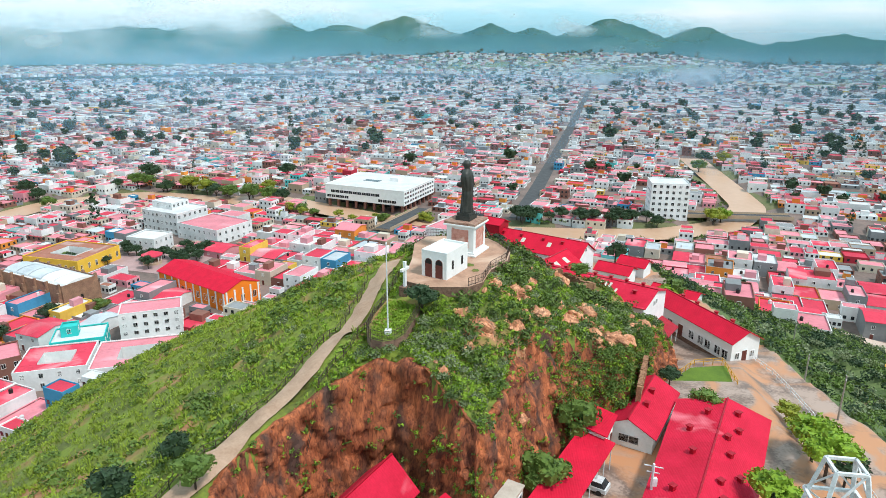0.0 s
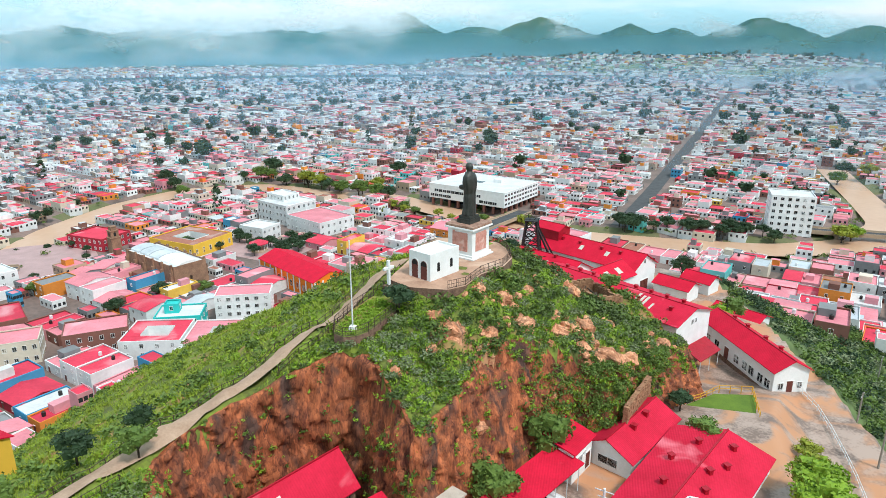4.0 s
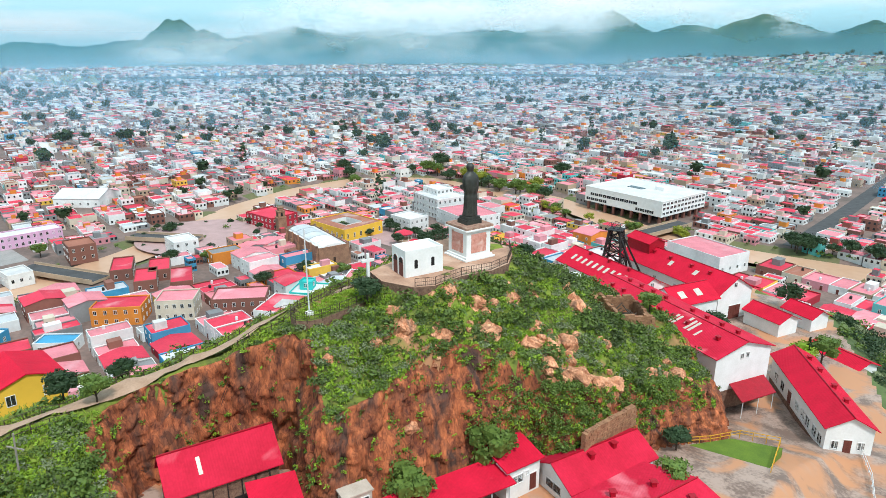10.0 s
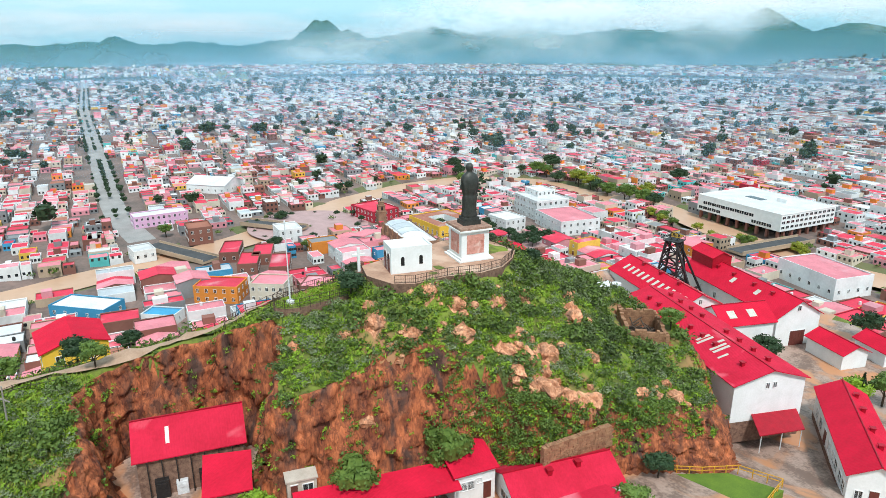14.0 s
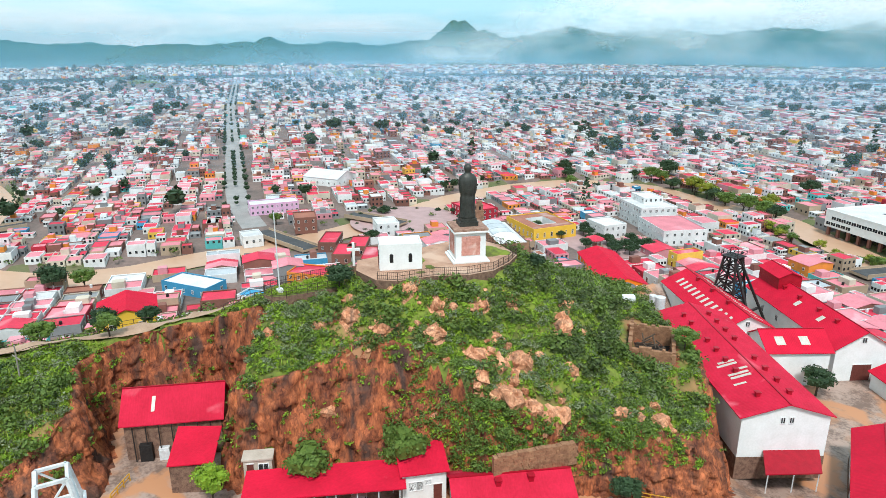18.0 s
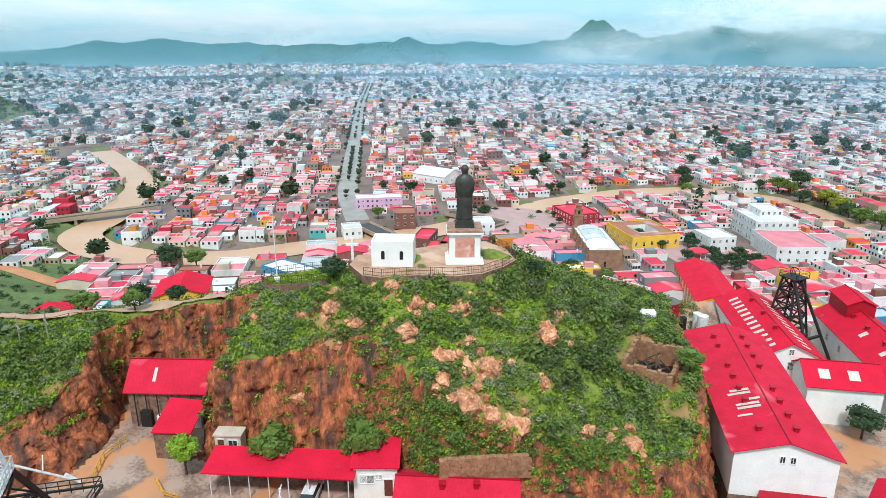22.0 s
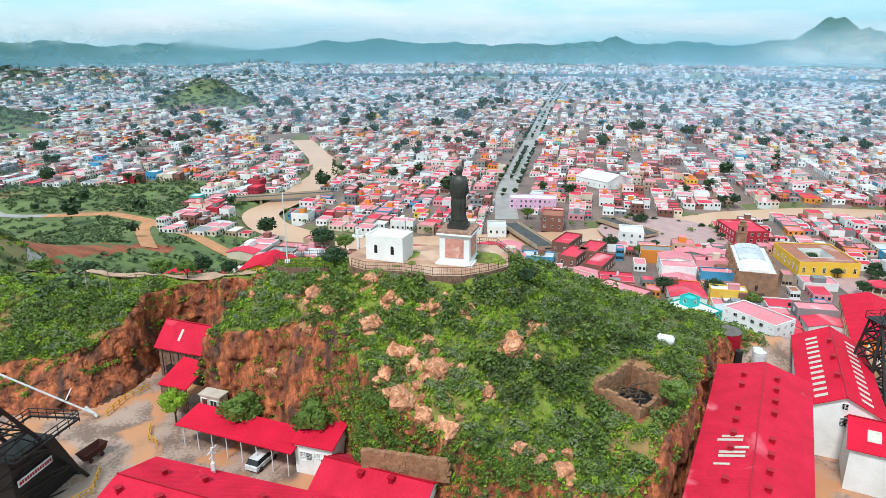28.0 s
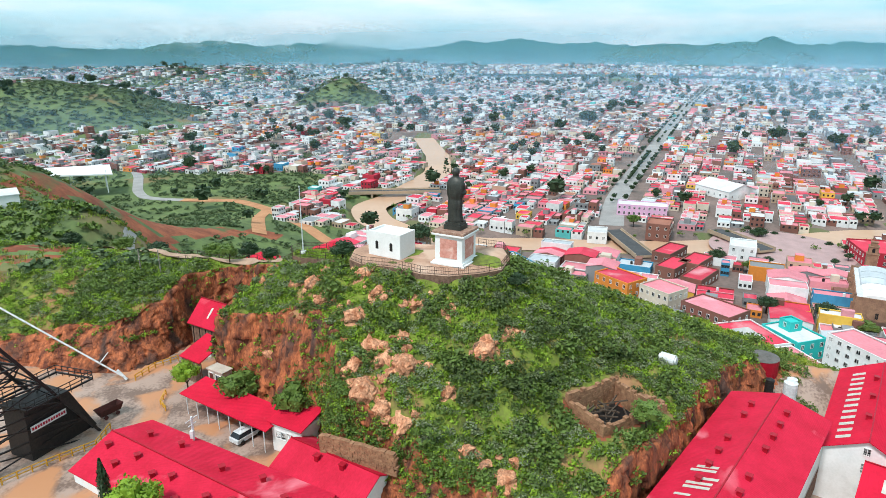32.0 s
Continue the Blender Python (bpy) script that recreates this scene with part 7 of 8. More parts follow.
order = np.argsort(lr)
rg_c = np.random.default_rng(5)
near_n = 0
mid, far = Stuff(), Stuff()
for k in order:
    x, y, w, d, rot = LOTS[k]
    r, z = lr[k], float(lz[k])
    wall, roof = pick(rg_c, r, x, y)
    if near_n < 295 and r < 330:
        house_thing(rg_c, x, y, z, w, d, rot, str(wall), str(roof))
        near_n += 1
        continue
    det = 2 if r < 480 else (1 if r < 900 else 0)
    st = mid if r < 900 else far
    h = rg_c.choice([2.5, 2.9, 3.4, 5.6, 6.4], p=[0.30, 0.32, 0.22, 0.11, 0.05]) * (1.0 if r < 900 else 0.95)
    wi, ri = W_OF[wall], R_OF[roof]
    if det:
        f = rg_c.uniform(0.45, 0.75)
        c, s = math.cos(radians(rot)), math.sin(radians(rot))
        da, db = d * f, d * (1 - f) - 0.3
        oa, ob_ = -d / 2 + da / 2, d / 2 - db / 2
        st.house(x - s * oa, y + c * oa, z, w, da, h, rot, wi, ri, det)
        if rg_c.random() < 0.8:
            wb = w * rg_c.uniform(0.5, 1.0)
            _, roof2 = pick(rg_c, r, x, y)
            st.house(x - s * ob_, y + c * ob_, z, wb, db, h * rg_c.uniform(0.6, 1.2), rot, int(rg_c.integers(0, 4)), R_OF[roof2], 1)
        if rg_c.random() < 0.4:
            st.house(x + rg_c.uniform(-1, 1) - s * oa, y + c * oa, z + h, w * 0.4, da * 0.35, 2.2, rot + 0.01, int(rg_c.integers(0, 5)), ri, 0)
    else:
        st.house(x, y, z, w * 0.95, d * 0.62, h, rot, wi, ri, 0)
        if rg_c.random() < (0.7 if r < 1500 else 0.3):
            wall2, roof2 = pick(rg_c, r, x, y)
            c, s = math.cos(radians(rot)), math.sin(radians(rot))
            o_ = d * 0.5
            st.house(x - s * o_, y + c * o_, z, w * rg_c.uniform(0.4, 0.8), d * 0.3, h * rg_c.uniform(0.6, 1.5), rot, W_OF[wall2], R_OF[roof2], 0)
# small houses, lean-tos and yard roofs that fill the old quarters between the larger buildings
CELL, OX, OY = 2.0, -460.0, -130.0
taken = np.zeros((330, 330), bool)
cx_g, cy_g = np.meshgrid(OX + CELL * (np.arange(330) + 0.5), OY + CELL * (np.arange(330) + 0.5), indexing="ij")
taken |= (line_d(cx_g, cy_g, RIVER)[0] < 15.5) | (line_d(cx_g, cy_g, AVENUE)[0] < 10) | (line_d(cx_g, cy_g, STREET2)[0] < 7)
gh_ = ground_h(cx_g, cy_g)
taken |= (gh_ > 24) | ((cx_g > -250) & (cy_g < -20) & (gh_ > 8)) | (np.hypot(cx_g, cy_g) > 480) | ((cx_g > -260) & (cy_g < -70)) | ((cx_g > 60) & (cy_g < 92)) | ((gh_ > 9) & (cx_g < 50))
for cx, cy, a, b, rot in KEEP + [(q[0], q[1], q[2] / 2, q[3] / 2, q[4]) for q in LOTS[lr < 520]]:
    c, s = math.cos(radians(rot)), math.sin(radians(rot))
    taken |= (np.abs((cx_g - cx) * c + (cy_g - cy) * s) < a - 0.6) & (np.abs(-(cx_g - cx) * s + (cy_g - cy) * c) < b - 0.6)
for cx, cy, r in PLAZA:
    taken |= np.hypot(cx_g - cx, cy_g - cy) < r + 1
rg_i = np.random.default_rng(77)
for size, tries in ((15, 5000), (11, 9000), (8, 14000), (5.5, 16000)):
    for _ in range(tries):
        i, j = int(rg_i.integers(6, 324)), int(rg_i.integers(6, 324))
        if taken[i, j]:
            continue
        w, d = size * rg_i.uniform(0.8, 1.2), size * rg_i.uniform(0.6, 0.95)
        k = int(math.ceil(max(w, d) * 0.5 / CELL))
        if taken[i - k:i + k + 1, j - k:j + k + 1].any():
            continue
        x, y = cx_g[i, j], cy_g[i, j]
        wall, roof = pick(rg_i, math.hypot(x, y), x, y)
        mid.house(x, y, float(gh_[i, j]), w, d, rg_i.uniform(2.6, 4.2) if rg_i.random() < 0.85 else rg_i.uniform(5.4, 6.8), -20 + rg_i.uniform(-3, 3), W_OF[wall], R_OF[roof], 2)
        k2 = max(1, int(max(w, d) * 0.5 / CELL))
        taken[i - k2:i + k2 + 1, j - k2:j + k2 + 1] = True
tagged(mid.make("city_houses", CITY), "dense town of low flat-roofed houses", "houses", kind="stuff")
tagged(far.make("far_city_houses", CITY), "outer quarters of small pale houses", "houses", kind="stuff")

# ---- plants ----
def leaf_cloud(n, lobes, size, rg, flat=0.55):
    """n leaf blades round the surface of some lobes (x, y, z, radius, height): an array n x 4 x 3."""
    lobes = np.array(lobes)
    wgt = lobes[:, 3] ** 2
    pick_ = rg.choice(len(lobes), n, p=wgt / wgt.sum())
    d = rg.normal(size=(n, 3))
    d[:, 2] = np.abs(d[:, 2]) * 0.9 - 0.25
    d /= np.linalg.norm(d, axis=1)[:, None]
    rad = rg.uniform(0.55, 1.08, n) ** 0.6
    L = lobes[pick_]
    c = L[:, :3] + d * rad[:, None] * np.stack([L[:, 3], L[:, 3], L[:, 4]], -1)
    u = rg.normal(size=(n, 3))
    u[:, 2] *= flat
    u /= np.linalg.norm(u, axis=1)[:, None]
    w = np.cross(u, d + 0.6 * rg.normal(size=(n, 3)))
    w /= np.linalg.norm(w, axis=1)[:, None] + 1e-9
    s = (size * rg.uniform(0.6, 1.35, n))[:, None]
    return np.stack([c - u * s, c + w * s * 0.55, c + u * s, c - w * s * 0.55], 1)


def blades(n, spread, height, width, rg):
    """A tuft of upright blades."""
    a, b = rg.uniform(0, 2 * np.pi, n), rg.uniform(0, 2 * np.pi, n)
    r = spread * np.sqrt(rg.random(n))
    base = np.stack([r * np.cos(a), r * np.sin(a), np.zeros(n)], -1)
    h = height * rg.uniform(0.5, 1.2, n)
    tip = base + np.stack([np.cos(b) * h * 0.5, np.sin(b) * h * 0.5, h], -1)
    w = np.stack([-np.sin(b), np.cos(b), np.zeros(n)], -1) * width
    midp = base * 0.5 + tip * 0.5 + np.stack([np.zeros(n), np.zeros(n), h * 0.12], -1)
    return np.stack([base - w * 0.6, midp - w, tip, midp + w], 1)


def scatter(name, variants, xs, ys, zs, sc, mat, label, category, rg):
    """Many copies of some leaf clouds as one mesh."""
    out = []
    kind_ = rg.integers(0, len(variants), len(xs))
    turn = rg.uniform(0, 2 * np.pi, len(xs))
    for k, v in enumerate(variants):
        idx = np.where(kind_ == k)[0]
        if not len(idx):
            continue
        c, s = np.cos(turn[idx]), np.sin(turn[idx])
        p = v.reshape(-1, 3)
        X = (p[None, :, 0] * c[:, None] - p[None, :, 1] * s[:, None]) * sc[idx][:, None] + xs[idx][:, None]
        Y = (p[None, :, 0] * s[:, None] + p[None, :, 1] * c[:, None]) * sc[idx][:, None] + ys[idx][:, None]
        Z = p[None, :, 2] * sc[idx][:, None] + zs[idx][:, None]
        out.append(np.stack([X, Y, Z], -1).reshape(-1, 3))
    v = np.concatenate(out)
    return tagged(new(name, sheet(name, v, np.arange(len(v)).reshape(-1, 4), mat)), label, category, kind="stuff")


rp = np.random.default_rng(21)


def lobes_of(rg, n, spread, r, h):
    return [(rg.uniform(-spread, spread), rg.uniform(-spread, spread), h * rg.uniform(0.45, 0.8), r * rg.uniform(0.6, 1.1), r * rg.uniform(0.5, 0.95)) for _ in range(n)]


BUSH = [leaf_cloud(100, lobes_of(rp, 5, 0.5, 0.5, 0.75), 0.118, rp) for _ in range(6)]
VALLEY = [leaf_cloud(22, lobes_of(rp, 3, 0.5, 0.55, 0.7), 0.36, rp) for _ in range(5)]
COARSE = [leaf_cloud(46, lobes_of(rp, 4, 0.45, 0.55, 0.8), 0.18, rp) for _ in range(5)]
HERB = [np.concatenate([leaf_cloud(12, lobes_of(rp, 2, 0.3, 0.3, 0.28), 0.15, rp), blades(4, 0.35, 0.5, 0.05, rp)]) for _ in range(6)]
TUFT = [blades(9, 0.35, 0.55, 0.045, rp) for _ in range(4)]


def hill_sites(n, lo, hi, rg, cliff_gap=0.4):
    """Places on the hillside clear of the path, the platform, the buildings and the cliff."""
    x, y = rg.uniform(lo[0], hi[0], n), rg.uniform(lo[1], hi[1], n)
    z = ground_h(x, y)
    dq = poly_sd(x, y, QUARRY)
    ok = (dq > setback(x, y) + cliff_gap) & (line_d(x, y, PATHWAY)[0] > 2.0) & (poly_sd(x, y, PLAT) > 0.5) & (poly_sd(x, y, TONGUE) > 0.3) & (z > 9)
    ok &= ~((np.abs((x - 17.2) * 0.809 + (y - 18.5) * 0.588) < 4.6) & (np.abs(-(x - 17.2) * 0.588 + (y - 18.5) * 0.809 - 1.2) < 6.2))
    ok &= (rocky(x, y) < 0.02) | (rg.random(n) < 0.10)
    return x[ok], y[ok], z[ok]


patch = lambda x, y, s, k: wave(x, y, s, k) * 0.6 + 0.4 * wave(x, y, s * 0.37, k + 3)
# hill that faces the camera: shrubs in three greens, herbs between them
x, y, z = hill_sites(16000, (-34, -64), (46, 52), rp)
wx = np.interp(y, [p[1] for p in PATHWAY[::-1]], [p[0] for p in PATHWAY[::-1]])
ok = ((x > wx) | (rp.random(len(x)) < 0.10)) & (line_d(x, y, PATHWAY)[0] > 4.2)
x, y, z = x[ok], y[ok], z[ok]
big = patch(x, y, 14, 2.2) + rp.uniform(-0.5, 0.5, len(x))
for nm, mt, sel, n_, s0, s1 in (("shrub_dark", "leaf_deep", big > 0.30, 420, 0.5, 1.4), ("shrub_green", "leaf", (big <= 0.35) & (big > -0.4), 900, 0.5, 1.4), ("shrub_grey", "leaf_grey", big < 0.45, 1150, 0.5, 1.3), ("shrub_bright", "leaf_bright", big < 0.0, 800, 0.4, 1.0)):
    k = np.where(sel)[0][:n_]
    scatter(nm, BUSH, x[k], y[k], z[k] - 0.15, rp.uniform(s0, s1, len(k)), M[mt], "shrubs covering the rocky hillside", "shrubs", rp)
k = np.where(big > -0.1)[0][-170:]
nx_, ny_ = rp.uniform(5, 21, 90), rp.uniform(1, 23, 90)
ok = (poly_sd(nx_, ny_, PLAT) > 1) & (poly_sd(nx_, ny_, QUARRY) > setback(nx_, ny_) + 1) & (np.hypot(nx_ - 17.2, ny_ - 18.5) > 6.4)
scatter("shoulder_shrubs", BUSH, nx_[ok], ny_[ok], ground_h(nx_[ok], ny_[ok]) - 0.25, rp.uniform(1.2, 2.2, int(ok.sum())), M["leaf_deep"], "dense shrubs on the hill shoulder", "shrubs", rp)
scatter("tall_shrubs", BUSH, x[k], y[k], z[k] - 0.25, rp.uniform(1.5, 2.5, len(k)), M["leaf"], "taller shrubs on the rocky hillside", "shrubs", rp)
x, y, z = hill_sites(36000, (-34, -64), (46, 52), rp, 0.0)
ok = (x > np.interp(y, [p[1] for p in PATHWAY[::-1]], [p[0] for p in PATHWAY[::-1]])) | (rp.random(len(x)) < 0.15)
x, y, z = x[ok], y[ok], z[ok]
tone = patch(x, y, 9, 5.1) + rp.uniform(-0.4, 0.4, len(x))
k = np.where(tone > -0.25)[0][:8500]
scatter("herbs", HERB, x[k], y[k], z[k] - 0.05, rp.uniform(0.6, 1.5, len(k)), M["leaf_bright"], "bright green herbs and weeds on the hill", "herbs", rp)
k = np.where(tone <= -0.1)[0][:4500]
scatter("herbs_dark", HERB, x[k], y[k], z[k] - 0.05, rp.uniform(0.6, 1.3, len(k)), M["leaf"], "green weeds on the hill", "herbs", rp)
x, y = rp.uniform(-10.6, -4.8, 700), rp.uniform(-25, -13, 700)
ok = poly_sd(x, y, TONGUE) < -0.5
x, y = x[ok], y[ok]
scatter("terrace_herbs", HERB, x, y, np.full(len(x), 70.18), rp.uniform(0.4, 1.0, len(x)), M["leaf_bright"], "weeds and grass on the flag terrace", "herbs", rp)
# west slope: tall grass with scattered shrubs
x, y, z = hill_sites(44000, (-118, -62), (-6, 120), rp)
k = np.arange(len(x))
scatter("grass_slope", TUFT, x[k[:10500]], y[k[:10500]], z[k[:10500]] - 0.05, rp.uniform(0.6, 1.5, len(k[:10500])), M["grass"], "tall yellow-green grass on the slope", "grass", rp)
k = k[10500:15500]
scatter("slope_herbs", HERB, x[k], y[k], z[k] - 0.05, rp.uniform(0.8, 1.9, len(k)), M["grass"], "clumps of yellow-green weeds on the slope", "herbs", rp)
k = np.where(patch(x, y, 24, 1.1) + rp.uniform(-0.3, 0.3, len(x)) > 0.30)[0][:620]
scatter("slope_shrubs", COARSE, x[k], y[k], z[k] - 0.2, rp.uniform(0.7, 1.9, len(k)), M["leaf"], "scattered shrubs on the grass slope", "shrubs", rp)
x, y = rp.uniform(-120, -16, 6000), rp.uniform(-150, -56, 6000)
ok = (poly_sd(x, y, QUARRY) > 3.5) & (line_d(x, y, PATHWAY)[0] > 2.0) & (np.hypot((x + 47) / 16, (y + 86) / 9) > 1)
x, y = x[ok], y[ok]
z = ground_h(x, y)
k = len(x) // 2
scatter("highland_grass", TUFT, x[:k], y[:k], z[:k] - 0.05, rp.uniform(0.8, 1.8, k), M["grass"], "rough grass on the highland", "grass", rp)
scatter("highland_herbs", HERB, x[k:], y[k:], z[k:] - 0.05, rp.uniform(0.9, 2.2, len(x) - k), M["leaf"], "weeds and low scrub on the highland", "herbs", rp)
x, y = rp.uniform(-52, 4, 3200), rp.uniform(-112, -57, 3200)
ok = (poly_sd(x, y, QUARRY) > setback(x, y) + 0.6) & (line_d(x, y, PATHWAY)[0] > 3.0) & (np.hypot((x + 34) / 18, (y + 84) / 8) > 1)
x, y = x[ok], y[ok]
k = len(x) // 3
for nm, mt, a_, b_ in (("rim_shrubs", "leaf", 0, k), ("rim_shrubs_grey", "leaf_grey", k, k + k // 2), ("rim_herbs", "leaf_bright", k + k // 2, len(x))):
    scatter(nm, BUSH, x[a_:b_], y[a_:b_], ground_h(x[a_:b_], y[a_:b_]) - 0.2, rp.uniform(0.6, 1.5, b_ - a_), M[mt], "shrubs on the rim of the quarry", "shrubs", rp)
x, y = rp.uniform(-16, 3, 130), rp.uniform(41, 52, 130)
ok = (np.hypot(x + 9.6, y - 46.4) > 2.8) & (np.hypot(x + 1.6, y - 47.2) > 1.6)
scatter("tank_shrubs", BUSH, x[ok], y[ok], ground_h(x[ok], y[ok]) - 0.2, rp.uniform(0.7, 1.5, int(ok.sum())), M["leaf"], "shrubs round the tanks behind the long shed", "shrubs", rp)
# highland and valley scrub to the south-west, slope below the mine road to the east
x, y = rp.uniform(-520, -20, 15000), rp.uniform(-380, -50, 15000)
z = ground_h(x, y)
ok = (poly_sd(x, y, QUARRY) > 3.5) & (line_d(x, y, RIVER)[0] > 17) & (line_d(x, y, PATHWAY)[0] > 2.5) & (patch(x, y, 60, 0.4) > -0.2)
for trk in TRACKS:
    ok &= line_d(x, y, trk)[0] > 7.5
ok &= (np.hypot((x + 336) / 30, (y + 280) / 34) > 1) & (line_d(x, y, [(-222, -108), (-214, -120), (-202, -124), (-184, -128), (-166, -130)])[0] > 9) & (np.hypot((x + 132) / 36, (y + 133) / 22) > 1)
x, y, z = x[ok], y[ok], z[ok]
scatter("valley_scrub", VALLEY, x, y, z - 0.2, rp.uniform(1.0, 2.3, len(x)), M["scrub"], "scrub on the rolling ground beyond the hill", "scrub", rp)
x, y = rp.uniform(-150, -50, 1500), rp.uniform(-180, -88, 1500)
z = ground_h(x, y)
ok = (z > 20) & (wave(x, y, 22, 2.0) < 0.3) & (np.hypot((x + 132) / 34, (y + 133) / 20) > 1)
scatter("mound_scrub", VALLEY, x[ok], y[ok], z[ok] - 0.2, rp.uniform(0.9, 2.0, int(ok.sum())), M["leaf"], "dark scrub on the mound beyond the park", "scrub", rp)
x, y = rp.uniform(46, 150, 6800), rp.uniform(-60, 150, 6800)
z = ground_h(x, y)
ok = (poly_sd(x, y, TERRACE) > 2) & ((z > 3) | ((x < 108) & (y < 88) & (rp.random(len(x)) < 0.6)))
x, y, z = x[ok], y[ok], z[ok]
half = rp.random(len(x))
for nm, mt, lo_, hi_ in (("east_scrub_dark", "leaf_dark", 0.0, 0.30), ("east_scrub", "leaf", 0.30, 0.55), ("east_scrub_grey", "leaf_grey", 0.55, 0.68)):
    k = np.where((half >= lo_) & (half < hi_))[0]
    scatter(nm, BUSH, x[k], y[k], z[k] - 0.2, rp.uniform(1.2, 3.0, len(k)), M[mt], "scrub and small trees below the mine road", "scrub", rp)
x, y = rp.uniform(-1500, -300, 21000), rp.uniform(-900, -120, 21000)
z = ground_h(x, y)
ok = (z > 6) & (patch(x, y, 90, 1.4) > -0.5)
x, y, z = x[ok], y[ok], z[ok]
scatter("far_scrub", [b * np.array([1, 1, 0.7]) for b in VALLEY], x, y, z - 0.2, rp.uniform(2.4, 5.0, len(x)), M["scrub"], "scrub on the far green hills", "scrub", rp)


def core(lobes, k=0.82):
    """The dense inside of a crown: one faceted lump a lobe."""
    out = []
    for x, y, z, r, h in lobes:
        c = {(i, j, m): (x + i * r * k * 0.62, y + j * r * k * 0.62, z + m * h * k * 0.62) for i in (-1, 1) for j in (-1, 1) for m in (-1, 1)}
        for q in (((-1, -1, 1), (1, -1, 1), (1, 1, 1), (-1, 1, 1)), ((-1, -1, -1), (1, -1, -1), (1, -1, 1), (-1, -1, 1)), ((1, -1, -1), (1, 1, -1), (1, 1, 1), (1, -1, 1)), ((1, 1, -1), (-1, 1, -1), (-1, 1, 1), (1, 1, 1)), ((-1, 1, -1), (-1, -1, -1), (-1, -1, 1), (-1, 1, 1))):
            out.append([c[p] for p in q])
    return np.array(out)


# ---- trees ----
def tree_parts(rg, height, crown, n, leaf):
    """Trunk with limbs, and a crown of leaf blades, for a tree of that height."""
    g = Geo()
    hb = height * 0.42
    g.tube(0, 0, -0.3, hb, height * 0.035, height * 0.024, 8)
    lob = []
    for i in range(6):
        a = 2 * math.pi * i / 6 + rg.uniform(-0.4, 0.4)
        e = (crown * 0.55 * math.cos(a), crown * 0.55 * math.sin(a), height * rg.uniform(0.58, 0.82))
        g.beam((0, 0, hb * rg.uniform(0.6, 1.0)), e, height * 0.012, sides=5)
        lob.append((*e, crown * rg.uniform(0.38, 0.55), crown * rg.uniform(0.32, 0.5)))
    lob.append((0, 0, height * 0.86, crown * 0.5, crown * 0.42))
    q = np.concatenate([leaf_cloud(n, lob, leaf, rg), core(lob, 0.8)])
    return g, q


TREE = []
for mt in ("leaf_dark", "leaf", "leaf_bright", "leaf_yellow"):
    g, q = tree_parts(rp, 6.0, 3.0, 700, 0.24)
    TREE.append((g.mesh("trunk", [M["bark"]]), sheet("crown", q.reshape(-1, 3), np.arange(q.shape[0] * 4).reshape(-1, 4), M[mt])))
KINDS = {"dark": (0, "dark green leafy tree"), "green": (1, "green leafy tree"), "bright": (2, "bright green leafy tree"), "yellow": (3, "yellow-green leafy tree")}


def tree(x, y, z, h, tone, where, wide=1.0):
    i, txt = KINDS[tone]
    th = thing("tree", pose(x, y, z, 0, 0, float(rp.uniform(0, 360))), f"{txt} {where}", "tree", "trees")
    s = h / 6.0
    th.scale = (s * wide, s * wide, s)
    for nm, me in zip(("trunk", "crown"), TREE[i]):
        o = new(nm, me)
        o.parent = th
    return th


def gz_at(x, y):
    return float(ground_h(np.array([x]), np.array([y]))[0])


for x, y, h, tone, where, wide in ((4.4, -37.4, 5.2, "bright", "beside the pit annex", 0.8), (8.6, -28.2, 6.0, "green", "behind the carport", 0.95), (13.4, -19.2, 7.4, "green", "at the cliff behind the office", 0.75), (26.5, 49.6, 4.8, "dark", "in front of the low shed", 1.15),
                                   (44.5, -6.5, 3.0, "yellow", "along the mine road", 1.2), (44.2, -9.8, 3.2, "yellow", "along the mine road", 1.2), (43.6, -13.4, 3.2, "yellow", "along the mine road", 1.1), (41.8, -18.6, 6.0, "bright", "beside the mine hall", 1.0), (41.0, -23.0, 6.5, "bright", "beside the mine hall", 1.0),
                                   (46.0, -19.0, 5.0, "dark", "beside the mine road", 1.0), (29.8, -1.5, 3.2, "dark", "behind the hall on the lawn", 1.2), (31.6, -30.4, 6.2, "bright", "in front of the mine hall", 0.9), (31.4, -11.6, 4.6, "green", "beside the hall wing", 1.0), (41.5, 40.5, 6.0, "bright", "by the long veranda shed", 0.9), (37.5, 70.5, 6.0, "dark", "behind the white outbuildings", 1.0), (44.5, 46.0, 5.5, "green", "on the terrace edge", 1.0),
                                   (-22.8, -41.0, 3.6, "green", "beside the footpath", 1.0), (-30.5, -40.5, 4.2, "dark", "below the footpath", 1.0), (-33.0, -48.0, 4.0, "green", "beside the footpath", 1.1), (-27.2, -35.2, 3.2, "dark", "beside the footpath", 1.0), (-38, -62, 3.8, "dark", "beside the footpath", 1.2),
                                   (-46, -74, 4.2, "green", "on the grassy highland", 1.2), (-52, -90, 4.0, "dark", "on the grassy highland", 1.3), (-5.0, -16.6, 3.4, "dark", "by the chapel steps", 1.2), (22.5, 29.5, 4.0, "green", "beside the long shed", 1.4), (25.8, 22.5, 3.6, "dark", "beside the long shed", 1.3), (4.5, 8.2, 2.8, "dark", "behind the platform", 1.1), (20.0, 22.0, 3.2, "green", "below the ruin", 1.2)):
    tree(x, y, gz_at(x, y) - 0.1, h, tone, where, wide)
rt = np.random.default_rng(31)
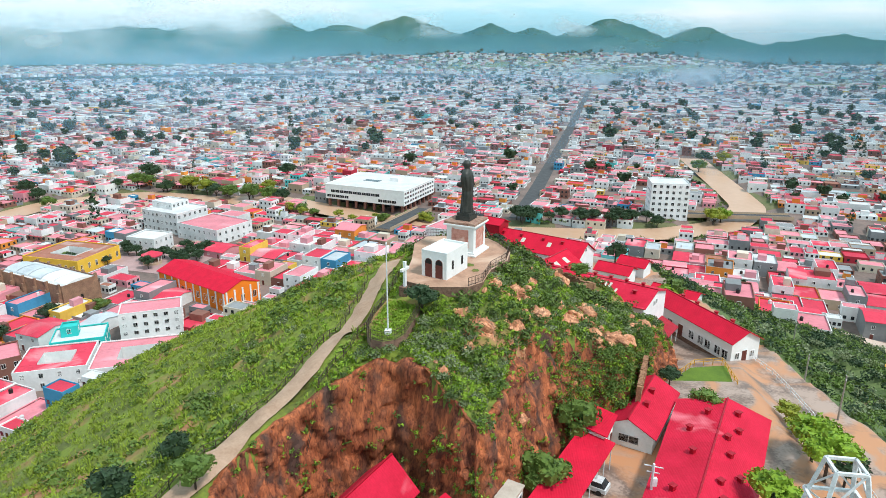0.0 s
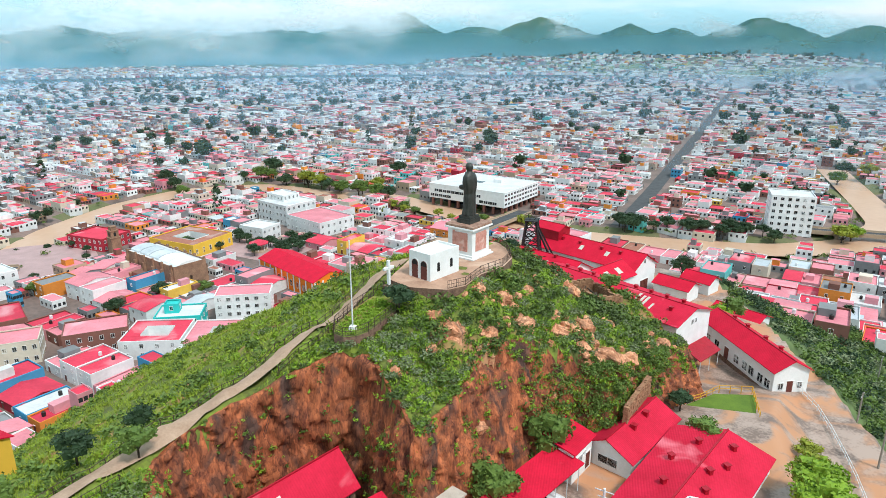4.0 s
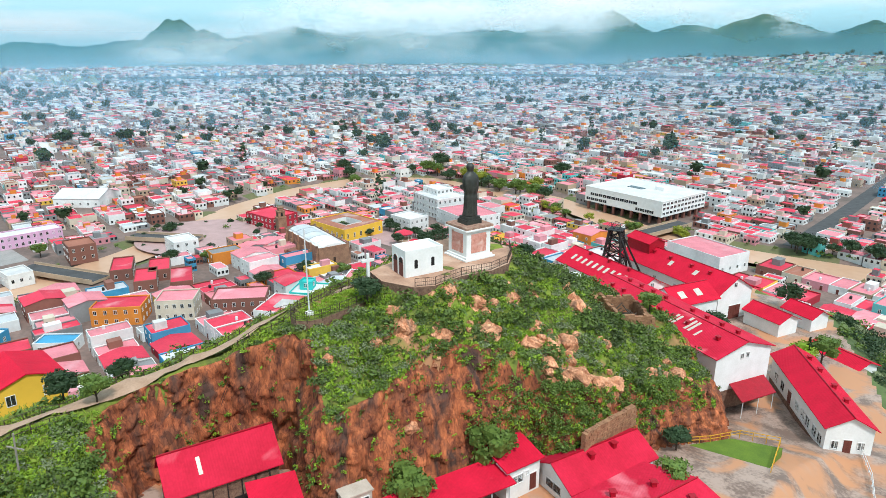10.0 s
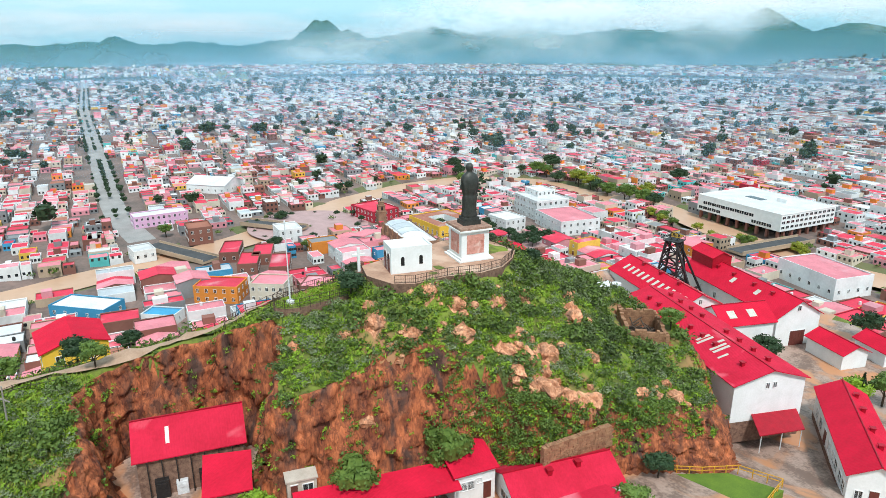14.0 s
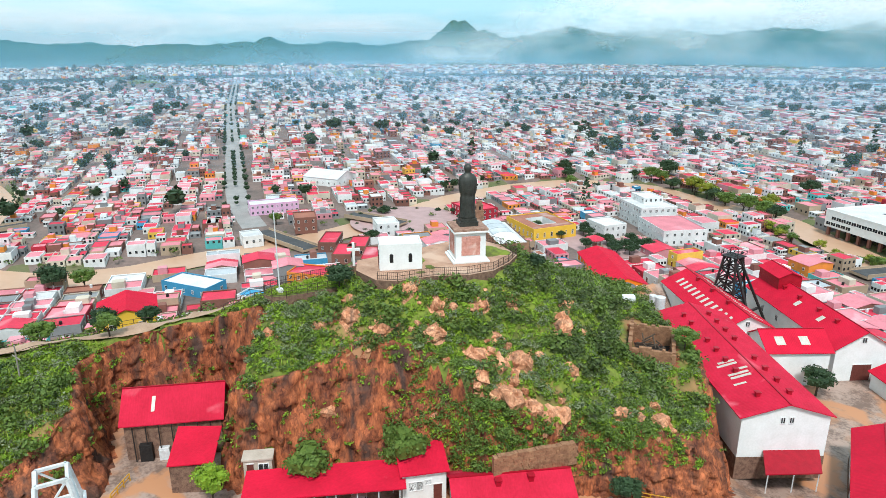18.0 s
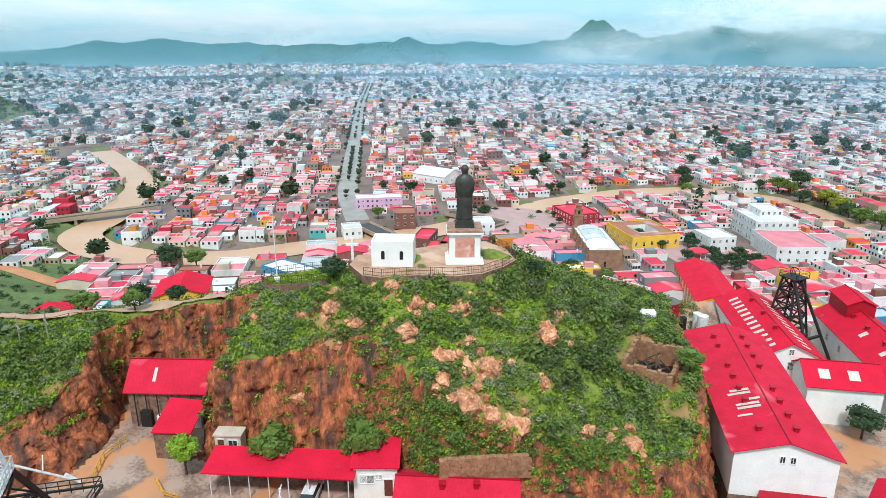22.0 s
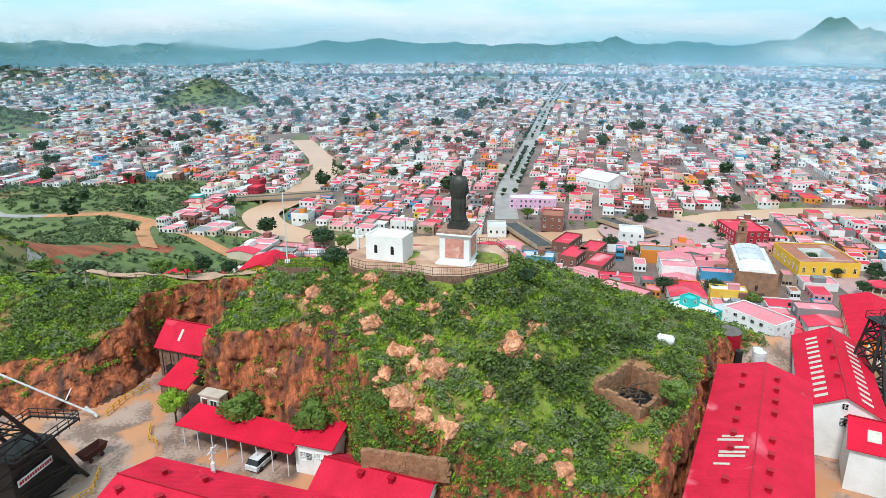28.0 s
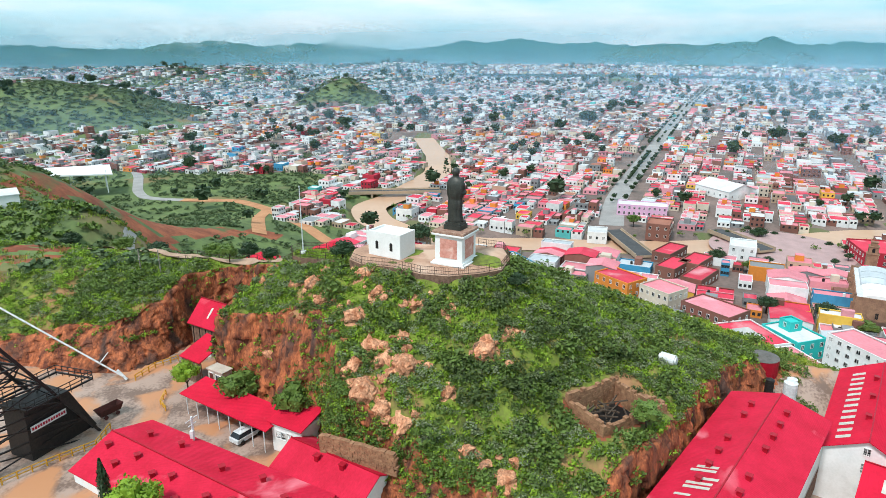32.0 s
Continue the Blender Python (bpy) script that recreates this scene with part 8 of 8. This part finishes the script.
TOWN = [(-230, 377, 15, "dark"), (-190, 352, 12, "yellow"), (-178, 348, 12, "yellow"), (-145, 336, 13, "green"), (-122, 331, 11, "dark"), (-136, 400, 12, "dark"), (144, 289, 12, "yellow"), (150, 294, 11, "bright"), (-152, 130, 8, "dark"), (-138, 138, 7, "green"), (-160, 112, 7, "dark"), (-236, -31, 12, "dark"), (-233, -20, 9, "green"),
        (-184, 196, 6, "dark"), (-188, 199, 5, "green"), (-220, 112, 7, "dark"), (-207, 122, 6, "green"), (-293, 331, 11, "dark"), (-280, 322, 10, "dark"), (-264, 308, 9, "green"), (-270, 150, 8, "dark"), (-283, 86, 7, "green"), (205, 489, 14, "dark"), (215, 470, 13, "yellow"), (190, 455, 12, "green")]
TOWN += [(rt.uniform(28, 118), 283 + rt.uniform(-3, 8), rt.uniform(6, 9), "dark") for _ in range(22)]
TOWN += [(rt.uniform(-110, -20), 290 + rt.uniform(-8, 6), rt.uniform(5, 8), "green" if rt.random() < 0.6 else "yellow") for _ in range(16)]
TOWN += [(-148 + rt.uniform(-20, 22), 204 + rt.uniform(-14, 14), rt.uniform(4, 6.5), "dark") for _ in range(22)]
TOWN += [(-246 + 30 * math.cos(a), 152 + 30 * math.sin(a), 4.0, "dark") for a in np.linspace(0, 6.2, 14)]
TOWN += [(-240 + i * 8.5 + rt.uniform(-4, 4), 356 - 0.9 * abs(i - 3) * 2 + rt.uniform(-9, 9), rt.uniform(7, 12), str(rt.choice(['dark', 'green', 'dark', 'yellow']))) for i in range(14)]
for x, y, h, tone in TOWN:
    tree(x, y, gz_at(x, y), h, tone, "standing in the town", 1.15)

# common town trees and avenue trees, joined
LOBES = [(0, 0, 3.0, 1.9, 1.7), (1.0, 0.4, 4.0, 1.4, 1.3), (-0.9, -0.5, 3.7, 1.5, 1.4)]
FAR_TREE = [np.concatenate([leaf_cloud(48, LOBES, 0.72, rp), core(LOBES)]) for _ in range(5)]
TALL_TREE = [leaf_cloud(40, [(0, 0, 2.5, 0.9, 2.0), (0, 0, 5.0, 0.7, 2.2)], 0.6, rp) for _ in range(3)]
n_ = 11500
rad, ang = 230 + 2150 * np.sqrt(rt.random(n_)), np.radians(rt.uniform(-46, 138, n_))
x, y = -rad * np.sin(ang), rad * np.cos(ang)
ok = (patch(x, y, 240, 0.7) + rt.uniform(-0.7, 0.7, n_) > 0.15) & (line_d(x, y, RIVER)[0] > 14) & (line_d(x, y, AVENUE)[0] > 9) & (line_d(x, y, STREET2)[0] > 8)
for cx, cy, a, b, rot in KEEP:
    c, s = math.cos(radians(rot)), math.sin(radians(rot))
    ok &= ~((np.abs((x - cx) * c + (y - cy) * s) < a) & (np.abs(-(x - cx) * s + (y - cy) * c) < b))
x, y = x[ok], y[ok]
z = ground_h(x, y)
scatter("town_trees", FAR_TREE + TALL_TREE[:1], x, y, z + 0.4, rt.uniform(1.1, 2.2, len(x)) * np.where(patch(x, y, 110, 2.7) > 0.1, 1.6, 1.0), M["leaf_dark"], "dark trees among the houses", "trees", rt)
t = rt.random(240)
px = np.interp(t, [0, 0.3, 0.6, 1], [-330, -640, -1000, -1480])
py = np.interp(px, [-1480, -1000, -640, -330], [488, 310, 186, 80])
off = rt.choice([-7.5, 0, 7.5], 240, p=[0.35, 0.3, 0.35])
px, py = px + off * 0.334, py + off * 0.943
scatter("avenue_trees", FAR_TREE, px, py, np.zeros(240) + 0.2, rt.uniform(0.5, 1.05, 240), M["leaf_dark"], "rows of trees along the avenue", "trees", rt)
bank = []
for (ax, ay), (bx, by) in zip(RIVER[1:-1], RIVER[2:]):
    L = math.dist((ax, ay), (bx, by))
    for _ in range(int(L / 7)):
        f, s = rt.random(), rt.choice([-1, 1])
        nx_, ny_ = -(by - ay) / L, (bx - ax) / L
        bank.append((ax + (bx - ax) * f + s * nx_ * rt.uniform(15, 19), ay + (by - ay) * f + s * ny_ * rt.uniform(15, 19)))
bank = np.array(bank)
scatter("bank_bushes", COARSE, bank[:, 0], bank[:, 1], ground_h(bank[:, 0], bank[:, 1]) - 0.3, rt.uniform(1.5, 3.5, len(bank)), M["leaf"], "bushes along the river banks", "bushes", rt)

# ---- boulders on the hill ----
def rock_mesh(seed):
    """An angular, cracked block."""
    rg = np.random.default_rng(seed)
    bm = bmesh.new()
    d = rg.normal(size=(16, 3))
    d /= np.linalg.norm(d, axis=1)[:, None]
    for p in d * rg.uniform(0.75, 1.0, (16, 1)):
        bm.verts.new(p)
    h = bmesh.ops.convex_hull(bm, input=bm.verts)
    bmesh.ops.delete(bm, geom=[e for e in h["geom_interior"] if isinstance(e, bmesh.types.BMVert)], context="VERTS")
    bmesh.ops.triangulate(bm, faces=bm.faces)
    bmesh.ops.subdivide_edges(bm, edges=bm.edges, cuts=3, use_grid_fill=True)
    for v in bm.verts:
        q = v.co * 1.7 + Vector((seed * 7.3, seed * 3.1, seed))
        c, _ = noise.voronoi(q * 1.3)
        v.co *= 0.90 + 0.42 * min(0.35, c[1] - c[0]) + 0.10 * noise.noise(q * 3)
        v.co.z *= 0.72
    me = bpy.data.meshes.new("boulder")
    bm.to_mesh(me)
    bm.free()
    me.materials.append(M["boulder"])
    return me


ROCKS = [rock_mesh(i + 1) for i in range(8)]
for i, (x, y, s) in enumerate(OUTCROP):
    for j in range(6):
        a, b = rt.uniform(0, 2 * math.pi), rt.uniform(0.3, 1.0) if j else 0.0
        xx, yy = x + 1.6 * s * b * math.cos(a), y + 1.6 * s * b * math.sin(a)
        k = s * (0.95 if j == 0 else rt.uniform(0.25, 0.6))
        o = new("boulder", ROCKS[int(rt.integers(0, 8))])
        o.matrix_basis = pose(xx, yy, gz_at(xx, yy) + 0.12 * k, rt.uniform(-20, 20), rt.uniform(-20, 20), rt.uniform(0, 360)) @ Matrix.Diagonal((k, k * rt.uniform(0.6, 1.0), k * rt.uniform(0.75, 1.1), 1))
        tagged(o, "orange-pink weathered boulder on the hillside", "boulder", "hillside boulders")

# ---- weeds that hang on the cliff ----
cv = CLIFF_V
pick_ = rt.integers(0, len(cv), 26000)
q = cv[pick_]
lush = np.exp(-(((q[:, 0] - 17) / 7) ** 2 + ((q[:, 1] + 14) / 7) ** 2)) * 1.1 + np.exp(-(((q[:, 0] - 28) / 8) ** 2 + ((q[:, 1] + 1) / 9) ** 2)) * np.clip((q[:, 2] - 54.5) / 4, 0, 1.1)
ok = (wave(q[:, 0] + q[:, 1], q[:, 2] * 0.8, 4.2, 1.3) + 0.5 * wave(q[:, 0], q[:, 2], 1.9, 2.0) + 1.5 * lush + rt.uniform(-0.25, 0.25, len(q)) > 0.62) & (q[:, 2] > 55)
q = q[ok][:5200]
k = len(q) // 2
scatter("cliff_weeds", HERB, q[:k, 0], q[:k, 1], q[:k, 2] - 0.1, rt.uniform(0.5, 1.1, k), M["leaf_bright"], "bright weeds hanging on the rock face", "herbs", rt)
scatter("cliff_weeds_dark", HERB, q[k:, 0], q[k:, 1], q[k:, 2] - 0.1, rt.uniform(0.5, 1.2, len(q) - k), M["leaf"], "green weeds hanging on the rock face", "herbs", rt)
ok = (lush[ok][:5200] > 0.55)
q = q[ok][::9]
scatter("cliff_shrubs", BUSH, q[:, 0], q[:, 1], q[:, 2] - 0.2, rt.uniform(0.6, 1.3, len(q)), M["leaf"], "shrubs rooted in the rock face", "shrubs", rt)

# ---- mountains ----
# azimuth to the left of +y in degrees, height over the eye in degrees of arc, half width in degrees
PEAKS = [(-40, 0.3, 5), (-28.4, 0.6, 4), (-18.6, 1.22, 2.6), (-11.6, 1.9, 3.2), (-5.2, 1.1, 2.4), (-1.8, 1.45, 2.6), (5.5, 2.03, 3.6), (10.5, 1.3, 4), (17, 2.45, 2.6), (20.5, 1.5, 4.5), (27, 1.0, 6), (36, 1.0, 6), (43, 1.15, 4.5), (50.2, 1.0, 1.6), (51.9, 1.72, 1.3), (52.8, 1.72, 1.35),
         (55, 0.2, 3), (62.8, 0.0, 3.2), (68.2, 0.42, 1.3), (69.5, 0.0, 4), (76, -0.2, 5), (82, -0.08, 4), (87.8, 0.25, 3), (92, 0.05, 2.2), (103.2, 0.05, 2), (106, -0.15, 3), (113, 0.05, 3), (116, -0.05, 1.4), (120, -0.6, 3), (127, -0.25, 4), (135, -0.3, 5)]


def mountain_mesh():
    az = np.arange(-52, 150, 0.28)
    rr = np.concatenate([np.linspace(1900, 2900, 18), np.linspace(2960, 4500, 34)])
    A, R = np.meshgrid(np.radians(az), rr)
    deg = np.degrees(A)
    prof = np.full_like(A, -0.8)
    for a, e, w in PEAKS:
        prof = np.maximum(prof, -0.8 + (e + 0.8) * np.exp(-np.abs((deg - a) / (1.6 * w)) ** 1.35))
    X, Y = -R * np.sin(A), R * np.cos(A)
    t = np.clip((R - 2300) / 1500, 0, 1)
    top = 100 + np.tan(np.radians(prof + 0.04 * np.sin(deg * 2.1 + 2 * np.sin(deg * 0.7)) + 0.03 * np.sin(deg * 5.3 + 3 * np.sin(deg * 0.37)))) * 3800
    z = 12 + (top - 12) * t ** 1.5 * (1 - 0.55 * np.clip((R - 3800) / 700, 0, 1))
    gul = np.abs(wave(X, Y, 420, 1.0)) + 0.5 * np.abs(wave(X, Y, 190, 2.0)) + 0.25 * np.abs(wave(X, Y, 80, 3.0))
    z = z - 44 * t * (gul - 0.5) * np.exp(-((R - 3000) / 480) ** 2) - 4 * t * (gul - 0.5)
    z += 34 * np.exp(-((R - 2750) / 240) ** 2) * np.clip(wave(deg * 10, 0 * deg, 210, 5.0), 0, 1)
    z = np.where(R < 1950, -30, z)
    n, m = A.shape
    ids = np.arange(n * m).reshape(n, m)
    q = np.stack([ids[:-1, :-1], ids[1:, :-1], ids[1:, 1:], ids[:-1, 1:]], -1).reshape(-1, 4)
    return sheet("mountain_range", np.stack([X.ravel(), Y.ravel(), z.ravel()], -1), q, M["mountain"], smooth=True)


M["mountain"] = surface("mountain_scrub", (0.075, 0.125, 0.065), (0.035, 0.070, 0.045), scale=0.004, fine=0.03, rough=1.0, bump=0.0, contrast=(0.35, 0.65), stain=(0.16, 0.19, 0.10), stain_at=(0.6, 0.8), space="World", spec=0.0)
tagged(new("mountain_range", mountain_mesh()), "hazy blue-green mountain range behind the city", "mountains", kind="structure")


M["track"] = surface("orange_earth_track", (0.52, 0.26, 0.13), (0.38, 0.17, 0.085), scale=0.15, fine=1.2, rough=0.95, bump=0.0, space="World")
# ---- south-west valley: tracks, road, open-air stage roof ----
for nm, pts, wd, mt, lb in (("dirt_track", TRACKS[0], 8, "track", "orange dirt track over the scrub"), ("dirt_track", TRACKS[1], 7, "track", "orange dirt track over the scrub"),
                            ("hill_road", TRACKS[2], 7, "avenue", "grey road winding down the valley"), ("park_path", [(-38, -66), (-46, -74), (-56, -80), (-70, -86)], 2.4, "avenue", "pale path in the hilltop park")):
    o, _ = ribbon(nm, pts, wd, 0.25, M[mt], sub=4)
    tagged(o, lb, "track", kind="structure")
stg = thing("stage_canopy", pose(-336, -280, 6, 0, 0, -57), "wide white canopy roof on slim columns", "canopy")
sheet_roof("roof_panel", [(-26, -14, 11), (26, -10, 13), (26, 14, 12), (-26, 14, 9)], M["white"], stg, 0.8)
for x, y in ((-22, -10), (0, -11), (22, -8), (22, 10), (-22, 11)):
    g = Geo(); g.beam((x, y, -4), (x, y, 11.5), 0.5); part("column", g, M["white"], stg)
g = Geo(); g.box(14, 0, -2, 16, 14, 4.5); part("stage", g, M["w_blue"], stg)
wh = thing("white_hill_house", pose(-70, -118, gz_at(-70, -118), 0, 0, 40), "small white house on the green highland", "house")
g = Geo(); g.box(0, 0, -1, 9, 6, 4.6); part("wall", g, M["white"], wh)
g = Geo(); g.box(0, 0, 3.6, 9.4, 6.4, 0.2); part("roof", g, M["r_pale"], wh)
for x in (-2.5, 0.5, 3):
    o = new("window", window_mesh(1.0, 1.1)); o.parent = wh; o.location = (x, -3.02, 1.0)


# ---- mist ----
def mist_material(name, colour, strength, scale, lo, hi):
    """Mist painted on a see-through sheet: ragged, thinning out towards the edges of its bank."""
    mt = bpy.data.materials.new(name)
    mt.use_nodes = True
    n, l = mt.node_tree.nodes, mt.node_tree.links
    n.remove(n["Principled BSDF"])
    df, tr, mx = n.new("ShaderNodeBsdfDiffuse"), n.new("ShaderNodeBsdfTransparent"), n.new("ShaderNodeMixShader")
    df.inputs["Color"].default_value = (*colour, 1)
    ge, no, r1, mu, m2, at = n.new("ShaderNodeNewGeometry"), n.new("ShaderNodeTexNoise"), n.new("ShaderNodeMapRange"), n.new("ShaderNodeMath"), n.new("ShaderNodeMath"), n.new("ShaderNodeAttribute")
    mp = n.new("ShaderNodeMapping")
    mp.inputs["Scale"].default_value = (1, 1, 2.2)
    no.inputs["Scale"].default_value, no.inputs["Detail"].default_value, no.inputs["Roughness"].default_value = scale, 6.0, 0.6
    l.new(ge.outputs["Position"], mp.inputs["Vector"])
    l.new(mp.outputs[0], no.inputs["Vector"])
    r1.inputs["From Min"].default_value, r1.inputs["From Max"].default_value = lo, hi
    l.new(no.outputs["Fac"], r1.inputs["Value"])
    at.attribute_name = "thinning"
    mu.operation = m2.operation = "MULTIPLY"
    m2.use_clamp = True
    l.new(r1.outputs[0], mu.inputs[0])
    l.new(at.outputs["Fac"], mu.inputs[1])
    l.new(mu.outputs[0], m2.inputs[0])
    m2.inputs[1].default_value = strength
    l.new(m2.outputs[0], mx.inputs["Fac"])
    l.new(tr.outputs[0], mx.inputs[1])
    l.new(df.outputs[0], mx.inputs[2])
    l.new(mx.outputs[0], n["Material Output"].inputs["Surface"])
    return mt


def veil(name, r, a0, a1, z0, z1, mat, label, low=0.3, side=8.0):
    """A curved sheet painted as a bank of mist, on a circle round the town; low: how far up it thickens, side: degrees
    over which its ends thin out.
    """
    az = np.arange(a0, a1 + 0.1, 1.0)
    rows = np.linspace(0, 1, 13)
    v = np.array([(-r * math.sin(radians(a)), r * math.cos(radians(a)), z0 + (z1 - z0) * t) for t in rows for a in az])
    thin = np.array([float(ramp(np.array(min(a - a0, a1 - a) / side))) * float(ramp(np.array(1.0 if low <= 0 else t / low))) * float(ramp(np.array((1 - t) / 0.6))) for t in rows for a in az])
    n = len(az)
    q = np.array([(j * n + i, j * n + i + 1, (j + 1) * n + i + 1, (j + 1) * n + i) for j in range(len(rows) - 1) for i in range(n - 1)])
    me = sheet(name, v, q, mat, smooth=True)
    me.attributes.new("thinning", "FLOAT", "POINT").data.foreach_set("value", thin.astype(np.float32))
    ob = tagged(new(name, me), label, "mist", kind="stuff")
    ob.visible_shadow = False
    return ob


# distance haze, put in as tinted see-through sheets that cast no shadow
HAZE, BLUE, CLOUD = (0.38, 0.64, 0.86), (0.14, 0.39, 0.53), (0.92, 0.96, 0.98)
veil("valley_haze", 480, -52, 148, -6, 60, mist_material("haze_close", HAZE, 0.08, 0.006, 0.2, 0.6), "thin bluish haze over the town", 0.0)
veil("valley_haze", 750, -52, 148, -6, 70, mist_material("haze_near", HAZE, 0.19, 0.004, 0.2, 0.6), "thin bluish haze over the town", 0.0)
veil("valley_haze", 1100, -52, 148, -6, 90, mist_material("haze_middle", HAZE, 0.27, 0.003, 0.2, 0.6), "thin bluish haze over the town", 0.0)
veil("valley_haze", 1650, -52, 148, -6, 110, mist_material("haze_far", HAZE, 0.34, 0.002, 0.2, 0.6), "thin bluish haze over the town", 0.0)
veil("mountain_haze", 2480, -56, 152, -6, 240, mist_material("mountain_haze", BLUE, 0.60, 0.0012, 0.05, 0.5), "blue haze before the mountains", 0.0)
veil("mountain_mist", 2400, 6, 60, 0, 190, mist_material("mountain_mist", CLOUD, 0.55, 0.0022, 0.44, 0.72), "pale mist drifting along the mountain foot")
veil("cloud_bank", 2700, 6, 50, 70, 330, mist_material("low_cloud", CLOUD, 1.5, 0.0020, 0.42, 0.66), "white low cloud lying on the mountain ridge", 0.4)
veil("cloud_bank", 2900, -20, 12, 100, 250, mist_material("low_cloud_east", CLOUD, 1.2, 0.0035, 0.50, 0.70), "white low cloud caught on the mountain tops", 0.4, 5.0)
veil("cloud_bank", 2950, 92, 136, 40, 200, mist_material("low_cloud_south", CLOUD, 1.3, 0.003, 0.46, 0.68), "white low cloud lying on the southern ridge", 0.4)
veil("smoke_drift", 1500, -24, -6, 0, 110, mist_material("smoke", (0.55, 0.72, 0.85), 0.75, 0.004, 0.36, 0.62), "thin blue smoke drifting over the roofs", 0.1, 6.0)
